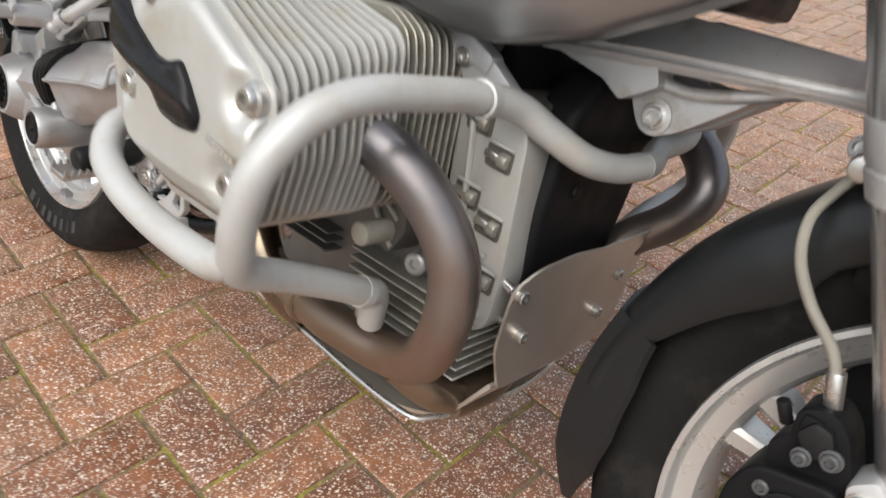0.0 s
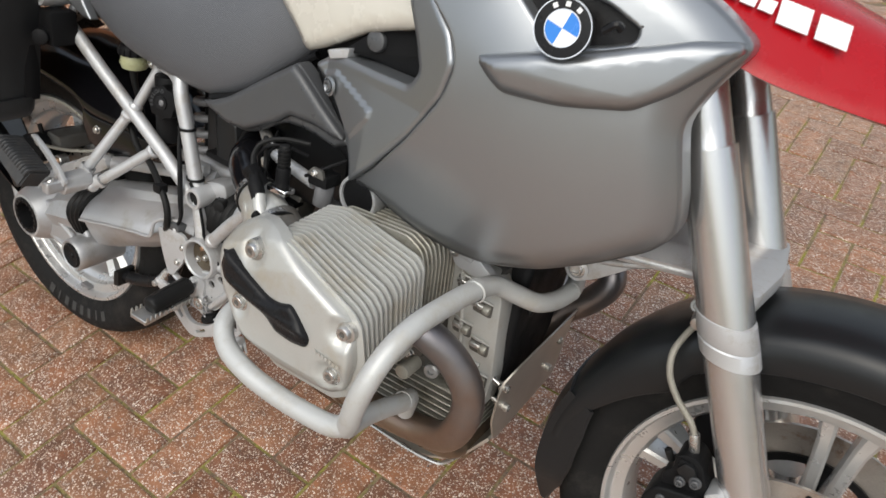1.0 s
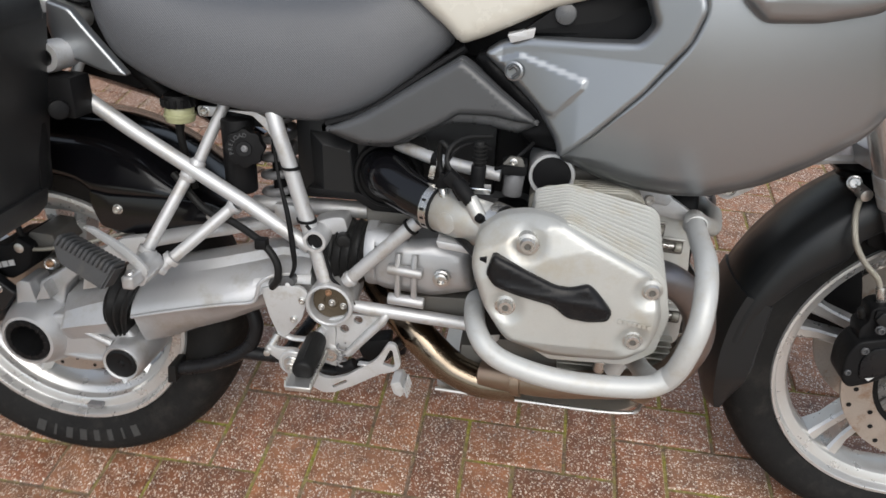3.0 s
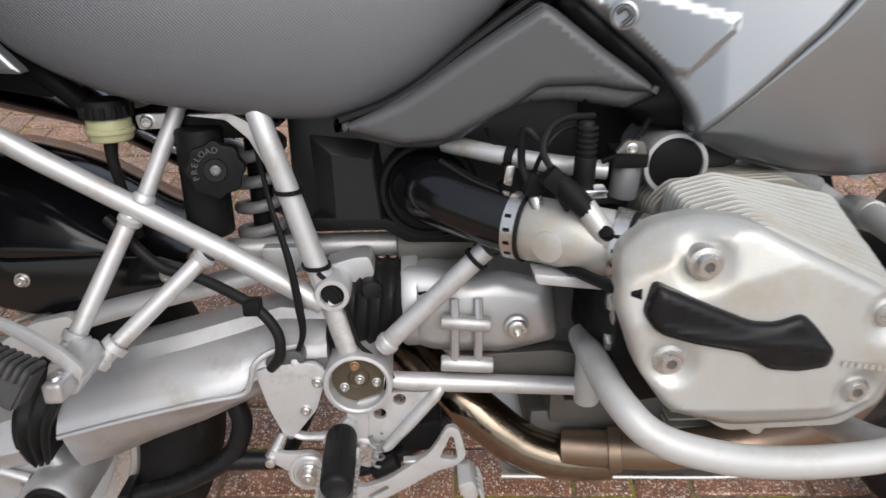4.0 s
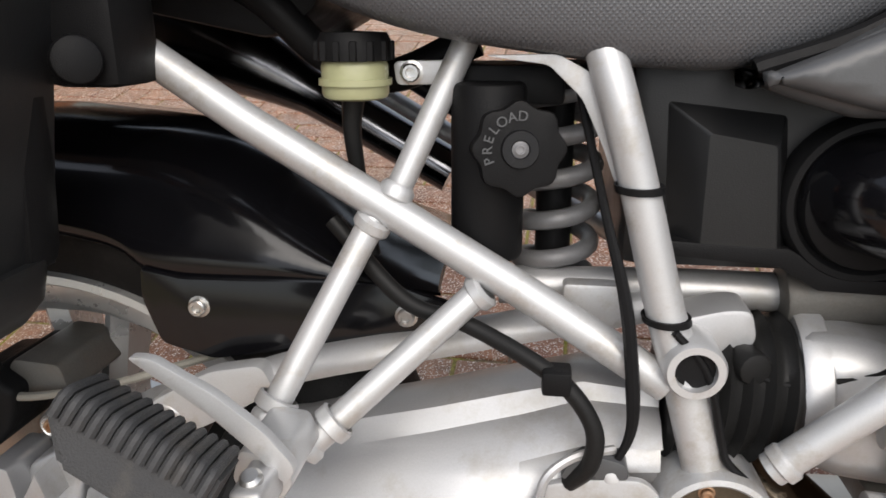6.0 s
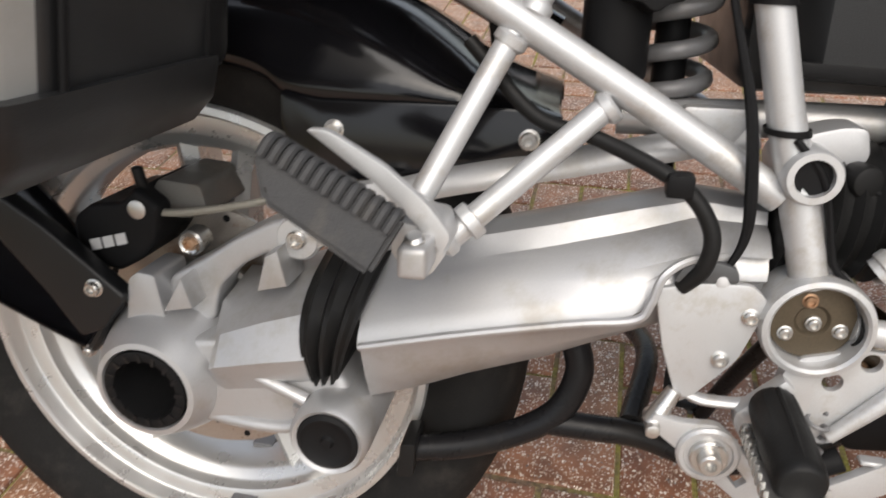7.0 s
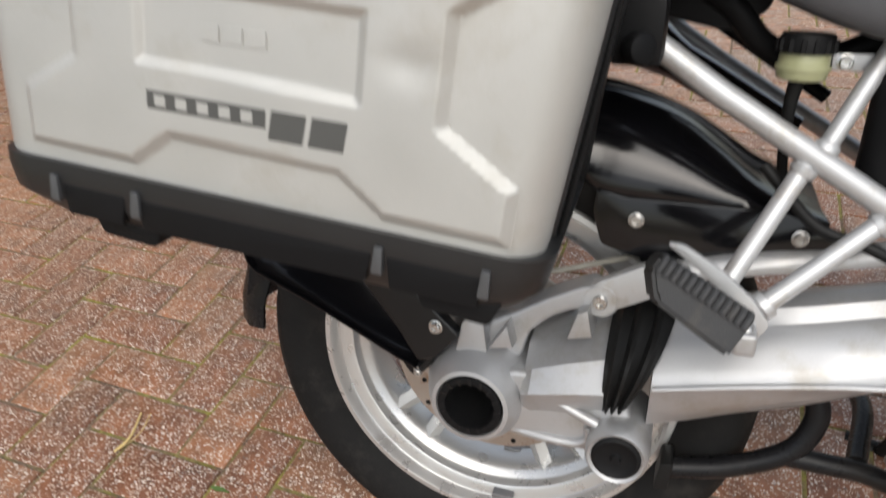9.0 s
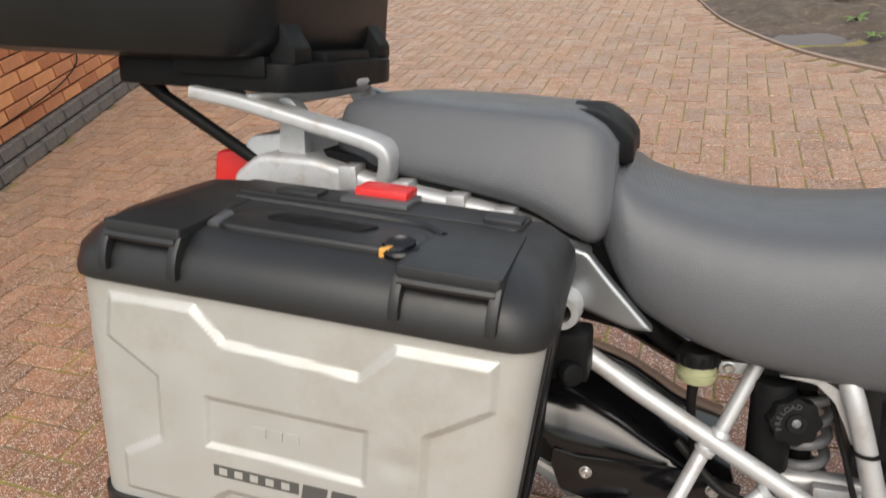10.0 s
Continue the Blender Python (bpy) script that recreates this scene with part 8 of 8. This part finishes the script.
grid = []
for i in range(70):
    row = []
    for j in range(60):
        u = i / 69 * (len(EDGE) - 1)
        a, b = EDGE[int(u)], EDGE[min(int(u) + 1, len(EDGE) - 1)]
        e = a.lerp(b, u - int(u))
        d = j / 59 * 4.0
        x, y = e.x + d * 0.75, e.y + d * 0.66 + 0.02
        h = 0.004 + 0.035 * min(1, d / 0.6) + 0.06 * (noise.noise(V(x * 3, y * 3, 0)) * min(1, d / 0.3)) + 0.035 * noise.noise(V(x * 14, y * 14, 2)) * min(1, d / 0.1)
        hole = math.exp(-(((x - 0.77) / 0.3) ** 2 + ((y - 4.25) / 0.22) ** 2))
        row.append(bed.verts.new((x, y, h * (1 - 0.85 * hole) - 0.02 * hole)))
    grid.append(row)
for r0, r1 in zip(grid, grid[1:]):
    for k in range(59):
        bed.faces.new((r0[k], r0[k + 1], r1[k + 1], r1[k]))
tagged(new("garden_bed", finish(bed, SOIL, "garden_bed", 80)), "bare wet brown soil of a garden bed beside the drive", "soil", kind="structure")
pud = bmesh.new()
bmesh.ops.create_circle(pud, cap_ends=True, segments=24, radius=1.0, matrix=Matrix.Translation((0.77, 4.25, -0.004)) @ Matrix.Diagonal((0.26, 0.15, 1, 1)))
tagged(new("puddle", finish(pud, PUDDLE, "puddle")), "shallow muddy puddle lying in the garden soil", "puddle", kind="structure")


def weed(at, seed, size):
    rnd = random.Random(seed)
    root = thing("weed", "small green weed growing in the garden soil", "plant", Matrix.Translation(at))
    for k in range(7):
        t = rnd.uniform(0, 6.28)
        d = V(math.cos(t), math.sin(t), 0)
        bm = bmesh.new()
        l = size * rnd.uniform(0.6, 1.2)
        side = V(-d.y, d.x, 0) * l * 0.14
        rows = []
        for s in range(6):
            u = s / 5
            c = d * l * u + V(0, 0, l * (0.9 * u - 0.75 * u * u))
            wv = side * math.sin(math.pi * (0.12 + 0.86 * u))
            rows.append([c - wv, c + V(0, 0, 0.003), c + wv, c - V(0, 0, 0.002)])
        ring_loft(bm, rows)
        part("leaf", bm, LEAF, root)
    return root


weed((1.05, 4.55, 0.03), 1, 0.12), weed((1.03, 5.22, 0.04), 2, 0.14), weed((1.09, 4.14, 0.03), 3, 0.08), weed((1.85, 5.5, 0.05), 4, 0.16), weed((1.1, 6.2, 0.05), 5, 0.12)

# the house wall: dark plinth courses that step out, orange brick above
wd = (WALL_B - WALL_A)
wlen, wang = wd.length, math.atan2(wd.y, wd.x)
wm = Matrix.Translation(WALL_A) @ Matrix.Rotation(wang, 4, "Z")
house = new("wall_house", finish(box((0, 0.02, 0), (wlen, 0.3, 2.7), 0), MORTAR, "wall_house"))
house.matrix_world = wm
tagged(house, "orange-red brick house wall over a dark stepped plinth", "wall", kind="structure")
CO = 0.075
brick_meshes = {}
for key, (l, d, mat) in {"stretcher": (0.215, 0.012, WALLBRICK), "plinth": (0.215, 0.05, DARKBRICK), "header": (0.103, 0.012, WALLBRICK)}.items():
    brick_meshes[key] = finish(box((0.005, -d, 0.005), (l, 0.05, CO - 0.005), 0.003, 1), mat, "wall_brick")
rnd = random.Random(8)
count = 0
wv, wf = [], []
for c in range(30):
    z = c * CO
    key = "plinth" if c < 2 else "stretcher"
    for k in range(int(wlen / 0.225) + 1):
        x = k * 0.225 + (0.1125 if c % 2 else 0) - 0.1
        if x < 0 or x + 0.22 > wlen:
            continue
        step = -0.035 if c == 0 else 0
        if count < 260 and c < 9 and 2.2 < x < 6.8:
            ob = new("brick", brick_meshes[key])
            ob.parent = house
            ob.matrix_basis = Matrix.Translation((x, rnd.uniform(-0.001, 0.001) + step, z))
            count += 1
        else:
            me = brick_meshes[key]
            off = len(wv)
            wv += [v.co + V(x, step, z) for v in me.vertices]
            wf += [(tuple(off + i for i in p.vertices), key) for p in me.polygons]
me = bpy.data.meshes.new("upper_bricks")
me.from_pydata(wv, [], [f for f, _ in wf])
me.materials.append(WALLBRICK), me.materials.append(DARKBRICK)
for p, (_, key) in zip(me.polygons, wf):
    p.material_index = 1 if key == "plinth" else 0
ub = new("upper_bricks", me)
ub.parent = house
tagged(ub, "courses of orange facing brick", kind="stuff")
cable = thing("wall_cable", "thin dark cable looped down the brick wall", "cable", wm)
part("cord", tube([(3.3, -0.02, 0.9), (3.42, -0.02, 0.55), (3.55, -0.022, 0.36), (3.3, -0.022, 0.27), (2.8, -0.022, 0.24), (2.2, -0.022, 0.23)], 0.004, 8), BLACK, cable)

# litter on the paving
straw = thing("straw_stalk", "bent dry yellow straw stalk lying on the paving", "straw", Matrix.Translation((-0.62, -0.12, 0.004)))
part("stalk", tube([(-0.005, -0.035, 0), (0.0, 0.0, 0.002), (-0.02, 0.05, 0.001)], 0.0022, 6), STRAW, straw)
part("blade", tube([(0.0, -0.03, 0.001), (0.012, 0.01, 0.003), (-0.002, 0.055, 0.001)], 0.0016, 6, flat=0.5), STRAW, straw)
fallen = thing("fallen_leaf", "small curled green leaf lying on the paving", "leaf", Matrix.Translation((-0.40, -0.16, 0.004)))
lb = bmesh.new()
ring_loft(lb, [[(-0.018 + 0.006 * s, -0.005 * math.sin(0.5 * s + 0.2), 0.002 + 0.0008 * s), (-0.018 + 0.006 * s, 0, 0.001), (-0.018 + 0.006 * s, 0.005 * math.sin(0.5 * s + 0.2), 0.003), (-0.018 + 0.006 * s, 0, 0.0025)] for s in range(7)])
part("blade", lb, LEAF, fallen)
